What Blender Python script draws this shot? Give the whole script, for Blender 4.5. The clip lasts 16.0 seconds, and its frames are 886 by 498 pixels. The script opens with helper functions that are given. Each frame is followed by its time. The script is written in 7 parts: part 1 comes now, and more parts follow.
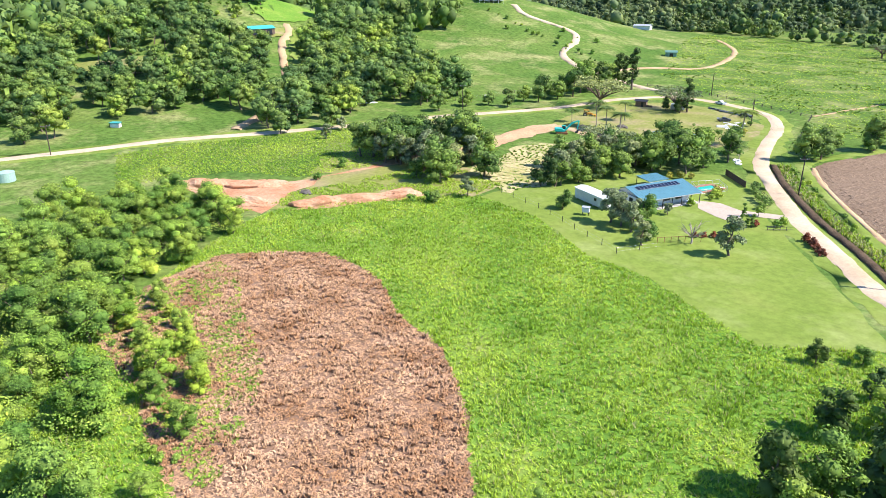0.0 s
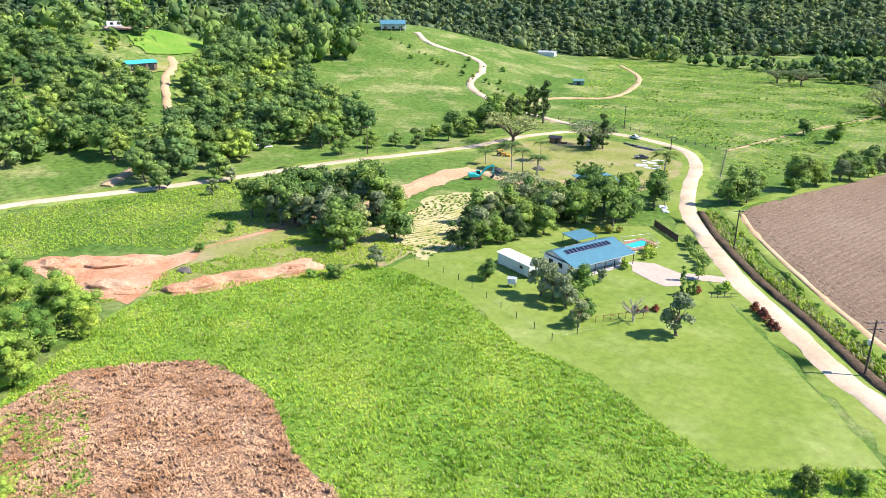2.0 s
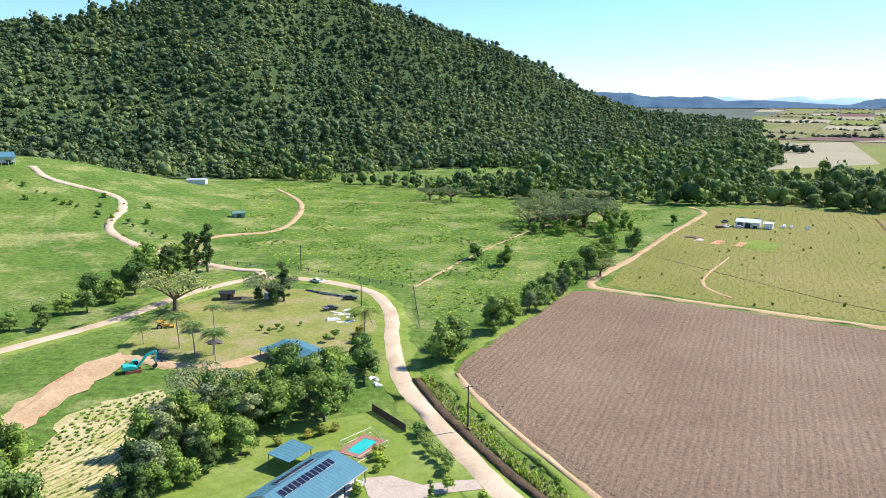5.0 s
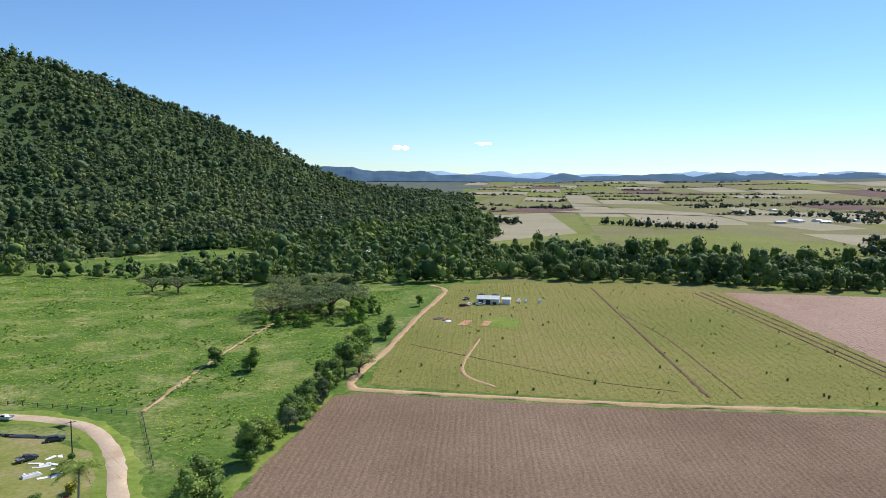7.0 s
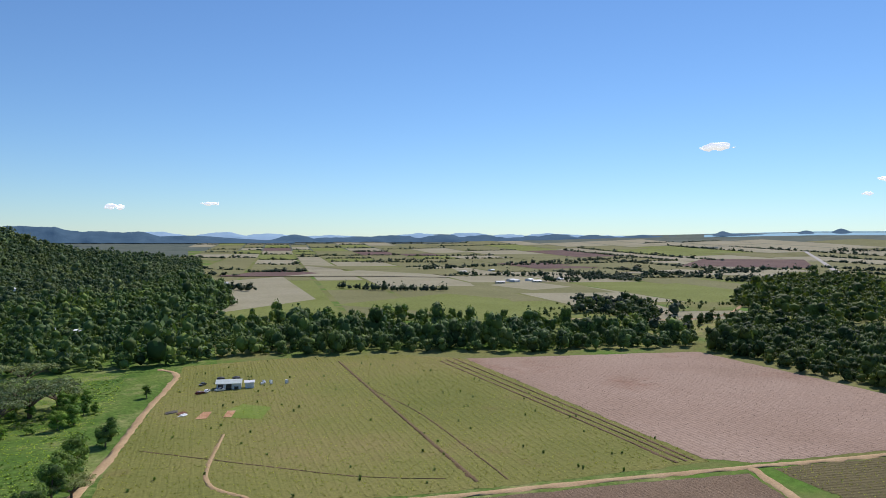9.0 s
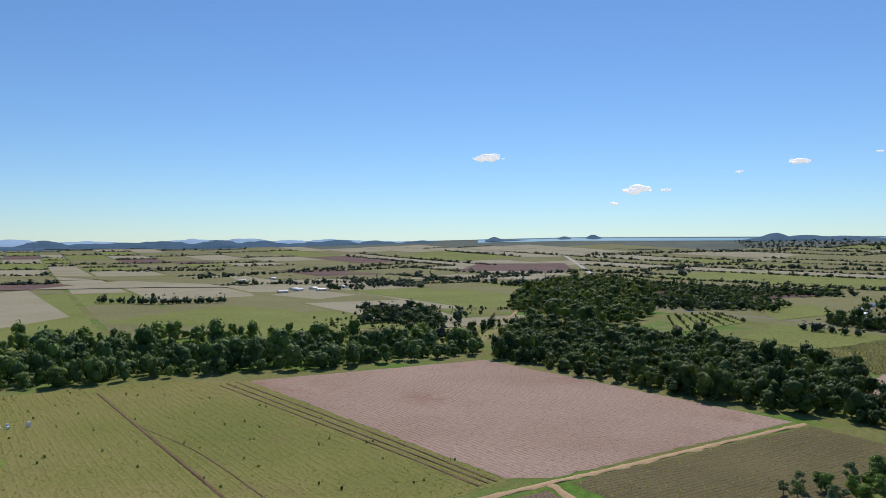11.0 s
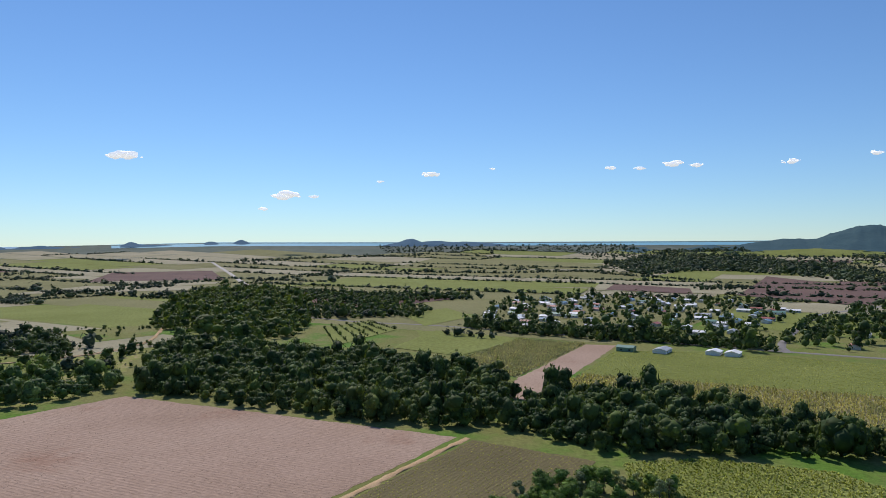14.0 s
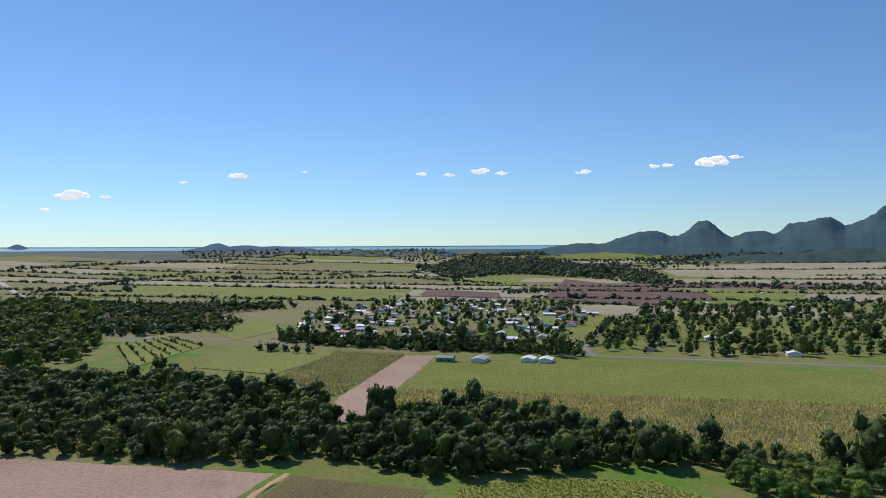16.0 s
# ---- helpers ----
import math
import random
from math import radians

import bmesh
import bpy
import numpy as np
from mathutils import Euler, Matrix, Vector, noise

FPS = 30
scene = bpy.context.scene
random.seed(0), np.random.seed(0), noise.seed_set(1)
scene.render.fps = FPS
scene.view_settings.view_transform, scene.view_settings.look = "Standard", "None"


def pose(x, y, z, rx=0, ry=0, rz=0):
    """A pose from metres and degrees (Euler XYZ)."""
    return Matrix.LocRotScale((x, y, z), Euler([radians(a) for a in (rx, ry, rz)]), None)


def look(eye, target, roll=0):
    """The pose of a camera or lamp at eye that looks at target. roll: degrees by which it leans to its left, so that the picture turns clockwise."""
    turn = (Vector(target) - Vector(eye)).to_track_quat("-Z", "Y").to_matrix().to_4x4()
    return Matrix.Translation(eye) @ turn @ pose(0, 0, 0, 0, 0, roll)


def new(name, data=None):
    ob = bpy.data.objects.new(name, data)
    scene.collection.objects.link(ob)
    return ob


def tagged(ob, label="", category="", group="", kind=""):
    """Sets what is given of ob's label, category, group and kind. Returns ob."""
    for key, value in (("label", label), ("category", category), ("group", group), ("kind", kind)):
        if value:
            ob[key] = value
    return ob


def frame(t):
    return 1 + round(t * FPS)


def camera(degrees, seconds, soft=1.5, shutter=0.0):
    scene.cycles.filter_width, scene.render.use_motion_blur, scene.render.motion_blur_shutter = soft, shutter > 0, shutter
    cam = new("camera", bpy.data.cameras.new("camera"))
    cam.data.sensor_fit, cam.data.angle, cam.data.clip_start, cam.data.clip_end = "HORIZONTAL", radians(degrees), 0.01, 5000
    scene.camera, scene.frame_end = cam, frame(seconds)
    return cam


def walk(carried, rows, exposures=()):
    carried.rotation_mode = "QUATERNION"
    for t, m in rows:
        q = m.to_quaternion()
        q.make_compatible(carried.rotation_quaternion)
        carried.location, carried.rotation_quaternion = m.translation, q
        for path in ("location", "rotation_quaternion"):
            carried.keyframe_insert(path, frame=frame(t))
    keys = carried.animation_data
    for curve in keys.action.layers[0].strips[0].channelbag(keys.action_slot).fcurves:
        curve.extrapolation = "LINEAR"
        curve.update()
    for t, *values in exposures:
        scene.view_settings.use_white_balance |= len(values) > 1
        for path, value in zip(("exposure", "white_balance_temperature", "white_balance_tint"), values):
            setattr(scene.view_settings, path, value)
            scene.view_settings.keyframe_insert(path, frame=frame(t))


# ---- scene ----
# the flight: seconds, eye, heading (to the left from +y), pitch, roll
cam = camera(63.59, 16.0, 0.62)
FLIGHT = (
    (0.0, 37.70, -60.67, 52.13, 40.175, -21.367, 0.059),
    (0.5, 34.03, -55.64, 53.03, 40.217, -21.292, 0.050),
    (1.0, 30.25, -50.43, 53.89, 39.533, -21.235, 0.002),
    (1.5, 26.48, -45.41, 54.81, 36.617, -21.011, 0.057),
    (2.0, 22.65, -40.51, 56.04, 32.682, -19.913, 0.137),
    (2.5, 18.95, -35.59, 57.14, 27.646, -18.483, 0.161),
    (3.0, 15.31, -30.49, 58.31, 23.494, -17.065, 0.218),
    (3.5, 11.74, -24.91, 59.62, 19.214, -15.665, 0.137),
    (4.0, 8.32, -18.94, 61.01, 14.765, -14.271, 0.107),
    (4.5, 5.16, -12.72, 62.41, 10.107, -12.875, 0.115),
    (5.0, 2.35, -6.37, 63.76, 5.199, -11.465, 0.164),
    (5.5, 0.00, 0.00, 65.00, 0.000, -10.031, 0.272),
    (6.0, -1.80, 6.26, 66.06, -5.531, -8.564, 0.296),
    (6.5, -2.89, 12.28, 67.11, -10.974, -7.100, 0.230),
    (7.0, -3.66, 18.02, 68.45, -16.489, -5.680, 0.198),
    (7.5, -4.12, 23.82, 69.64, -21.831, -4.301, 0.260),
    (8.0, -4.13, 29.33, 71.17, -27.054, -2.923, 0.296),
    (8.5, -3.63, 34.07, 72.63, -32.152, -1.484, 0.228),
    (9.0, -2.50, 39.20, 74.02, -37.822, -0.783, 0.197),
    (9.5, -0.63, 44.00, 75.14, -42.725, -0.405, 0.109),
    (10.0, 1.89, 48.51, 76.09, -47.100, -0.264, 0.060),
    (10.5, 4.98, 52.75, 76.95, -51.187, -0.271, 0.033),
    (11.0, 8.54, 56.77, 77.80, -55.227, -0.338, 0.018),
    (11.5, 12.47, 60.61, 78.73, -59.459, -0.378, 0.009),
    (12.0, 16.68, 64.29, 79.83, -64.124, -0.303, -0.035),
    (12.5, 20.70, 67.68, 81.20, -68.727, -0.230, -0.040),
    (13.0, 24.89, 70.60, 82.59, -73.293, -0.172, -0.059),
    (13.5, 29.19, 73.28, 83.85, -77.978, -0.104, -0.108),
    (14.0, 33.51, 75.52, 85.03, -82.940, -0.028, -0.128),
    (14.5, 37.71, 77.37, 86.51, -87.989, 0.058, -0.277),
    (15.0, 42.67, 79.19, 88.01, -92.303, 0.101, -0.284),
    (15.5, 48.29, 80.46, 89.17, -95.454, 0.176, -0.315),
    (16.0, 54.24, 81.13, 90.59, -97.928, 0.205, -0.305),
)


def aim(x, y, z, yaw, pitch, roll):
    a, p = radians(yaw), radians(pitch)
    way = Vector((-math.sin(a) * math.cos(p), math.cos(a) * math.cos(p), math.sin(p)))
    return look((x, y, z), Vector((x, y, z)) + way * 100, roll)


walk(cam, [(t, aim(*row)) for t, *row in FLIGHT], exposures=[(t, stops, 6500, 15.5) for t, stops in ((0.0, 0.97), (3.0, 0.96), (5.5, 0.56), (7.0, 0.08), (9.0, -0.28), (12.5, -0.42), (16.0, -0.32))])

# ---- world and sun ----
SUN_WAY = Vector((0.62, 0.30, 0.72)).normalized()
sun = new("sun", bpy.data.lights.new("sun", "SUN"))
sun.data.energy, sun.data.angle, sun.data.color = 4.8, radians(0.53), (1.0, 0.95, 0.87)
sun.matrix_world = look((0, 0, 300), Vector((0, 0, 300)) - SUN_WAY)
world = bpy.data.worlds.new("sky")
scene.world = world
world.use_nodes = True
sky = world.node_tree.nodes.new("ShaderNodeTexSky")
sky.sky_type, sky.sun_disc = "NISHITA", False
sky.sun_elevation = math.asin(SUN_WAY.z)
sky.sun_rotation = math.atan2(SUN_WAY.x, SUN_WAY.y)
sky.altitude, sky.air_density, sky.dust_density, sky.ozone_density = 50, 1.0, 0.0, 4.0
back = world.node_tree.nodes["Background"]
back.inputs["Strength"].default_value = 0.101
tint = world.node_tree.nodes.new("ShaderNodeMix")
tint.data_type, tint.blend_type = "RGBA", "MULTIPLY"
tint.inputs[0].default_value = 1.0
tint.inputs[7].default_value = (0.85, 1.115, 1.33, 1)
world.node_tree.links.new(sky.outputs["Color"], tint.inputs[6])
world.node_tree.links.new(tint.outputs[2], back.inputs["Color"])

# ---- materials ----
MATS = {}


def nodes_of(name):
    m = bpy.data.materials.new(name)
    m.use_nodes = True
    t = m.node_tree
    return m, t, t.nodes["Principled BSDF"]


def add(t, kind, **values):
    n = t.nodes.new(kind)
    for key, value in values.items():
        if key in n.inputs:
            n.inputs[key].default_value = value
    return n


def ramp(t, fac, colors, lo=0.3, hi=0.7):
    r = t.nodes.new("ShaderNodeValToRGB")
    e = r.color_ramp.elements
    while len(e) < len(colors):
        e.new(0.5)
    for i, c in enumerate(colors):
        e[i].position = lo + (hi - lo) * i / max(1, len(colors) - 1)
        e[i].color = (*c, 1)
    t.links.new(fac, r.inputs["Fac"])
    return r.outputs["Color"]


def mix(t, a, b, fac=0.5, blend="MIX"):
    m = t.nodes.new("ShaderNodeMix")
    m.data_type, m.blend_type = "RGBA", blend
    for sock, v in ((m.inputs[0], fac), (m.inputs[6], a), (m.inputs[7], b)):
        if isinstance(v, (int, float)):
            sock.default_value = v
        elif isinstance(v, tuple):
            sock.default_value = (*v, 1)
        else:
            t.links.new(v, sock)
    return m.outputs[2]


def surface(name, colors, big=0.05, fine=1.5, rough=0.9, bump=0.3, vary=0.35, patch=None, stretch=None, metal=0.0, depth=0.1, turn=0.0, spec=0.04):
    """Two scales of noise over world places: large drifts of colour, fine grain and relief."""
    m, t, p = nodes_of(name)
    geo = t.nodes.new("ShaderNodeNewGeometry")
    place = geo.outputs["Position"]
    if stretch:
        mp = t.nodes.new("ShaderNodeMapping")
        mp.inputs["Scale"].default_value = stretch
        mp.inputs["Rotation"].default_value = (0, 0, turn)
        t.links.new(place, mp.inputs["Vector"])
        place = mp.outputs["Vector"]
    n1 = add(t, "ShaderNodeTexNoise", Scale=big, Detail=6.0, Roughness=0.6)
    n2 = add(t, "ShaderNodeTexNoise", Scale=fine, Detail=8.0, Roughness=0.7)
    t.links.new(geo.outputs["Position"], n1.inputs["Vector"])
    t.links.new(place, n2.inputs["Vector"])
    col = ramp(t, n1.outputs["Fac"], colors)
    if patch:
        n3 = add(t, "ShaderNodeTexNoise", Scale=patch[1], Detail=5.0, Roughness=0.65)
        t.links.new(geo.outputs["Position"], n3.inputs["Vector"])
        f = ramp(t, n3.outputs["Fac"], ((0, 0, 0), (1, 1, 1)), patch[2], patch[3])
        col = mix(t, col, patch[0], f)
    g = ramp(t, n2.outputs["Fac"], ((1 - vary,) * 3, (1 + vary,) * 3), 0.3, 0.7)
    col = mix(t, col, g, 1.0, "MULTIPLY")
    t.links.new(col, p.inputs["Base Color"])
    p.inputs["Roughness"].default_value = rough
    p.inputs["Metallic"].default_value = metal
    p.inputs["Specular IOR Level"].default_value = spec
    if bump:
        b = add(t, "ShaderNodeBump", Strength=bump, Distance=depth)
        t.links.new(n2.outputs["Fac"], b.inputs["Height"])
        t.links.new(b.outputs["Normal"], p.inputs["Normal"])
    MATS[name] = m
    return m


def foliage(name, dark, light, drift=0.06, through_leaf=0.25, tips=None, gloss=0.7, cells=0.0):
    """Leaves: each leaf its own shade, slow drifts from plant to plant, light that shines through."""
    m, t, p = nodes_of(name)
    geo, info = t.nodes.new("ShaderNodeNewGeometry"), t.nodes.new("ShaderNodeObjectInfo")
    n1 = add(t, "ShaderNodeTexNoise", Scale=drift, Detail=3.0)
    t.links.new(geo.outputs["Position"], n1.inputs["Vector"])
    mid = tuple((a + b) / 2 for a, b in zip(dark, light))
    base = ramp(t, n1.outputs["Fac"], (dark, mid, light), 0.32, 0.68)
    leaf = ramp(t, geo.outputs["Random Per Island"], ((0.55,) * 3, (1.0,) * 3, (1.45, 1.4, 1.2)), 0, 1)
    col = mix(t, base, leaf, 1.0, "MULTIPLY")
    own = ramp(t, info.outputs["Random"], ((0.75, 0.8, 0.8), (1.0, 1.0, 1.0), (1.3, 1.2, 0.9)), 0, 1)
    col = mix(t, col, own, 1.0, "MULTIPLY")
    if cells:
        # neighbouring crowns differ in hue
        v = add(t, "ShaderNodeTexVoronoi", Scale=cells)
        t.links.new(geo.outputs["Position"], v.inputs["Vector"])
        cut = t.nodes.new("ShaderNodeSeparateColor")
        t.links.new(v.outputs["Color"], cut.inputs[0])
        col = mix(t, col, ramp(t, cut.outputs[0], ((0.72, 0.78, 0.82), (0.95, 1.0, 1.0), (1.15, 1.08, 0.9), (1.32, 1.28, 0.92)), 0, 1), 1.0, "MULTIPLY")
    if tips:
        f = ramp(t, geo.outputs["Random Per Island"], ((0, 0, 0), (1, 1, 1)), 0.9, 0.92)
        col = mix(t, col, tips, f)
    t.links.new(col, p.inputs["Base Color"])
    p.inputs["Roughness"].default_value = gloss
    p.inputs["Specular IOR Level"].default_value = 0.15
    if through_leaf:
        tr = t.nodes.new("ShaderNodeBsdfTranslucent")
        t.links.new(mix(t, col, (1.0, 1.0, 0.45), 1.0, "MULTIPLY"), tr.inputs["Color"])
        mx = t.nodes.new("ShaderNodeMixShader")
        mx.inputs[0].default_value = through_leaf
        t.links.new(p.outputs[0], mx.inputs[1])
        t.links.new(tr.outputs[0], mx.inputs[2])
        t.links.new(mx.outputs[0], t.nodes["Material Output"].inputs["Surface"])
    MATS[name] = m
    return m


def plain(name, color, rough=0.6, metal=0.0, vary=0.12, fine=3.0, bump=0.05):
    return surface(name, (tuple(c * 0.9 for c in color), tuple(min(1, c * 1.08) for c in color)), 0.4, fine, rough, bump, vary, metal=metal, depth=0.02, spec=0.4)


surface("pasture", ((0.064, 0.135, 0.025), (0.102, 0.174, 0.034), (0.155, 0.208, 0.052)), 0.03, 0.55, bump=0.8, vary=0.5,
        patch=((0.30, 0.30, 0.12), 0.05, 0.5, 0.72), depth=0.4)
# grass green is greyed slightly to stand in for haze over the plain
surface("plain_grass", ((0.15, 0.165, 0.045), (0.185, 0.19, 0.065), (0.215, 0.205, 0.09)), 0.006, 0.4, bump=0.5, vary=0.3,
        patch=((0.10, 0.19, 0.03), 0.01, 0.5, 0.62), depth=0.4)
surface("lawn", ((0.14, 0.205, 0.036), (0.175, 0.24, 0.046), (0.22, 0.265, 0.062)), 0.05, 0.6, bump=0.2, vary=0.22, patch=((0.25, 0.30, 0.09), 0.06, 0.5, 0.7))
surface("tall_grass", ((0.11, 0.235, 0.03), (0.15, 0.275, 0.04), (0.24, 0.32, 0.06)), 0.05, 1.4, bump=0.6, vary=0.4,
        patch=((0.34, 0.32, 0.12), 0.12, 0.6, 0.74), depth=0.5)
surface("red_earth", ((0.42, 0.18, 0.09), (0.52, 0.29, 0.17), (0.56, 0.38, 0.25)), 0.12, 1.2, bump=0.8, vary=0.25, depth=0.5)
surface("gravel_road", ((0.42, 0.31, 0.20), (0.51, 0.40, 0.275), (0.56, 0.46, 0.335)), 0.09, 1.8, bump=0.3, vary=0.15, depth=0.06)
surface("track_earth", ((0.40, 0.27, 0.15), (0.50, 0.36, 0.21)), 0.1, 1.4, bump=0.4, vary=0.25)
surface("plough", ((0.185, 0.128, 0.085), (0.225, 0.160, 0.108), (0.265, 0.195, 0.135)), 0.018, 1.3, bump=1.0, vary=0.4, depth=0.35)
surface("fallow", ((0.32, 0.225, 0.165), (0.37, 0.265, 0.20), (0.40, 0.295, 0.225)), 0.01, 0.5, bump=0.8, vary=0.22, depth=0.3,
        patch=((0.27, 0.15, 0.10), 0.012, 0.58, 0.75))
surface("young_field", ((0.165, 0.178, 0.048), (0.208, 0.206, 0.062), (0.255, 0.218, 0.085)), 0.012, 0.7, bump=0.6, vary=0.3, depth=0.3,
        patch=((0.20, 0.14, 0.07), 0.02, 0.6, 0.8))
surface("dark_rows", ((0.135, 0.115, 0.058), (0.17, 0.145, 0.072)), 0.03, 0.8, bump=0.6, vary=0.3, depth=0.3)
surface("forest_floor", ((0.040, 0.070, 0.028), (0.075, 0.115, 0.045)), 0.05, 0.5, bump=0.6, vary=0.4, depth=0.5)
# ground beyond the plain, with bluish-grey haze put into its colour
surface("hazed_far_land", ((0.095, 0.120, 0.095), (0.135, 0.155, 0.125)), 0.003, 0.02, bump=0.3, vary=0.2, depth=2.0)
surface("worn_grass", ((0.17, 0.20, 0.05), (0.23, 0.245, 0.07), (0.30, 0.255, 0.13)), 0.08, 0.9, bump=0.4, vary=0.25,
        patch=((0.36, 0.27, 0.17), 0.1, 0.56, 0.72), depth=0.2)
surface("bracken_soil", ((0.20, 0.120, 0.075), (0.30, 0.195, 0.13)), 0.1, 1.5, bump=0.6, vary=0.3, depth=0.2)
surface("straw", ((0.27, 0.29, 0.09), (0.42, 0.37, 0.18), (0.52, 0.45, 0.25)), 0.13, 2.2, bump=0.7, vary=0.35)
surface("cane_soil", ((0.20, 0.19, 0.10), (0.26, 0.24, 0.13)), 0.05, 1.0, bump=0.5)
# crop colours carry some haze: their saturation is lowered toward grey
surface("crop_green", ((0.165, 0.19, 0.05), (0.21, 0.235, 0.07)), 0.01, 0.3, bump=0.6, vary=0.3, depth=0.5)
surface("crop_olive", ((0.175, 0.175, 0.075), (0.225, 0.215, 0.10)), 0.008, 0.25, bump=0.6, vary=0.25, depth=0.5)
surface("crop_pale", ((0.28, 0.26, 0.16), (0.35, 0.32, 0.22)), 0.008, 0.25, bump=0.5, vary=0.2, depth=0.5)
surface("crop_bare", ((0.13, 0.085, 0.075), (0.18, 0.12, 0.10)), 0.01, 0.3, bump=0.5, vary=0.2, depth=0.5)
surface("pale_bitumen", ((0.40, 0.38, 0.34), (0.48, 0.45, 0.40)), 0.1, 2.0, bump=0.1, vary=0.12)
surface("asphalt", ((0.20, 0.19, 0.18), (0.25, 0.235, 0.22)), 0.1, 2.0, bump=0.1, vary=0.15)
surface("sea", ((0.16, 0.36, 0.44), (0.19, 0.41, 0.49)), 0.002, 0.02, rough=0.4, bump=0.0, vary=0.05)
surface("bark", ((0.12, 0.09, 0.065), (0.20, 0.16, 0.12)), 1.0, 6.0, bump=0.6, vary=0.3)
surface("pale_bark", ((0.30, 0.26, 0.21), (0.42, 0.37, 0.31)), 1.0, 5.0, bump=0.4, vary=0.3)
foliage("leaf_jungle", (0.09, 0.20, 0.038), (0.29, 0.43, 0.08), 0.09, 0.22)
foliage("leaf_vine", (0.15, 0.28, 0.045), (0.36, 0.46, 0.08), 0.15, 0.2)
foliage("leaf_broad", (0.085, 0.175, 0.045), (0.23, 0.33, 0.08), 0.06)
foliage("leaf_palm", (0.09, 0.16, 0.04), (0.20, 0.28, 0.08), 0.1)
foliage("clod", (0.20, 0.135, 0.09), (0.40, 0.29, 0.20), 0.05, 0.0, gloss=0.9)
foliage("leaf_dark", (0.042, 0.090, 0.030), (0.105, 0.160, 0.045), 0.06)
foliage("leaf_grey", (0.18, 0.235, 0.12), (0.33, 0.38, 0.20), 0.1)
foliage("leaf_slope", (0.082, 0.165, 0.052), (0.22, 0.31, 0.092), 0.06, cells=0.07)
foliage("leaf_foot", (0.055, 0.110, 0.040), (0.165, 0.235, 0.075), 0.03, 0.2, cells=0.08)
foliage("leaf_mountain", (0.052, 0.100, 0.056), (0.155, 0.205, 0.105), 0.012, 0.2, cells=0.075)
foliage("leaf_plain", (0.034, 0.070, 0.026), (0.115, 0.160, 0.052), 0.045, 0.25, cells=0.08)
foliage("blade", (0.235, 0.415, 0.045), (0.47, 0.61, 0.085), 0.06, 0.35, tips=(0.46, 0.44, 0.20))
foliage("dead_blade", (0.46, 0.235, 0.12), (0.76, 0.47, 0.30), 0.12, 0.1, gloss=0.8)
foliage("cane_blade", (0.33, 0.35, 0.21), (0.48, 0.47, 0.32), 0.05, 0.45, tips=(0.42, 0.36, 0.24))
foliage("far_cane_blade", (0.34, 0.38, 0.07), (0.46, 0.48, 0.12), 0.02, 0.2)

# ---- building tools ----


def mesh_of(name, V, faces, materials, smooth=False):
    """A mesh from vertex rows and arrays of faces of equal corners."""
    me = bpy.data.meshes.new(name)
    V = np.asarray(V, np.float32)
    faces = [np.asarray(f, np.int32) for f in (faces if isinstance(faces, list) else [faces]) if len(f)]
    loops = np.concatenate([f.ravel() for f in faces])
    totals = np.concatenate([np.full(len(f), f.shape[1], np.int32) for f in faces])
    starts = np.concatenate([[0], np.cumsum(totals)[:-1]]).astype(np.int32)
    me.vertices.add(len(V))
    me.vertices.foreach_set("co", V.ravel())
    me.loops.add(len(loops))
    me.loops.foreach_set("vertex_index", loops)
    me.polygons.add(len(totals))
    me.polygons.foreach_set("loop_start", starts)
    me.polygons.foreach_set("loop_total", totals)
    if smooth:
        me.polygons.foreach_set("use_smooth", np.ones(len(totals), bool))
    me.update(calc_edges=True)
    me.validate()
    for m in materials if isinstance(materials, (list, tuple)) else [materials]:
        me.materials.append(MATS[m] if isinstance(m, str) else m)
    return me


def part(name, bm, material, parent=None, label="", at=None):
    """Links a bmesh, or a finished mesh, as one object under a thing."""
    if isinstance(bm, bmesh.types.BMesh):
        me = bpy.data.meshes.new(name)
        bm.to_mesh(me)
        bm.free()
        me.materials.append(MATS[material] if isinstance(material, str) else material)
    else:
        me = bm
    ob = new(name, me)
    ob.parent = parent
    if at is not None:
        ob.matrix_local = at
    return tagged(ob, label)


def thing(name, label, category, m=None, group="", kind=""):
    ob = new(name)
    ob.empty_display_size = 0.3
    if m is not None:
        ob.matrix_world = m
    return tagged(ob, label, category, group, kind)


def box(bm, x0, x1, y0, y1, z0, z1, bevel=0.0):
    made = bmesh.ops.create_cube(bm, size=1.0, matrix=Matrix.Translation(((x0 + x1) / 2, (y0 + y1) / 2, (z0 + z1) / 2)) @ Matrix.Diagonal((x1 - x0, y1 - y0, z1 - z0, 1)))
    if bevel:
        edges = list({e for v in made["verts"] for e in v.link_edges})
        bmesh.ops.bevel(bm, geom=edges, offset=bevel, segments=2, affect="EDGES")
    return bm


def tube(points, radii, sides=6):
    """Vertices and faces of a tapering tube along a line of points."""
    P = np.asarray(points, float)
    V, F = [], []
    for i, (p, r) in enumerate(zip(P, radii)):
        d = P[min(i + 1, len(P) - 1)] - P[max(i - 1, 0)]
        d = d / (np.linalg.norm(d) + 1e-9)
        a = np.cross(d, (0, 0, 1) if abs(d[2]) < 0.9 else (1, 0, 0))
        a /= np.linalg.norm(a)
        b = np.cross(d, a)
        for k in range(sides):
            w = 2 * math.pi * k / sides
            V.append(p + r * (math.cos(w) * a + math.sin(w) * b))
        if i:
            o = (i - 1) * sides
            F += [(o + k, o + (k + 1) % sides, o + sides + (k + 1) % sides, o + sides + k) for k in range(sides)]
    return np.array(V), np.array(F)


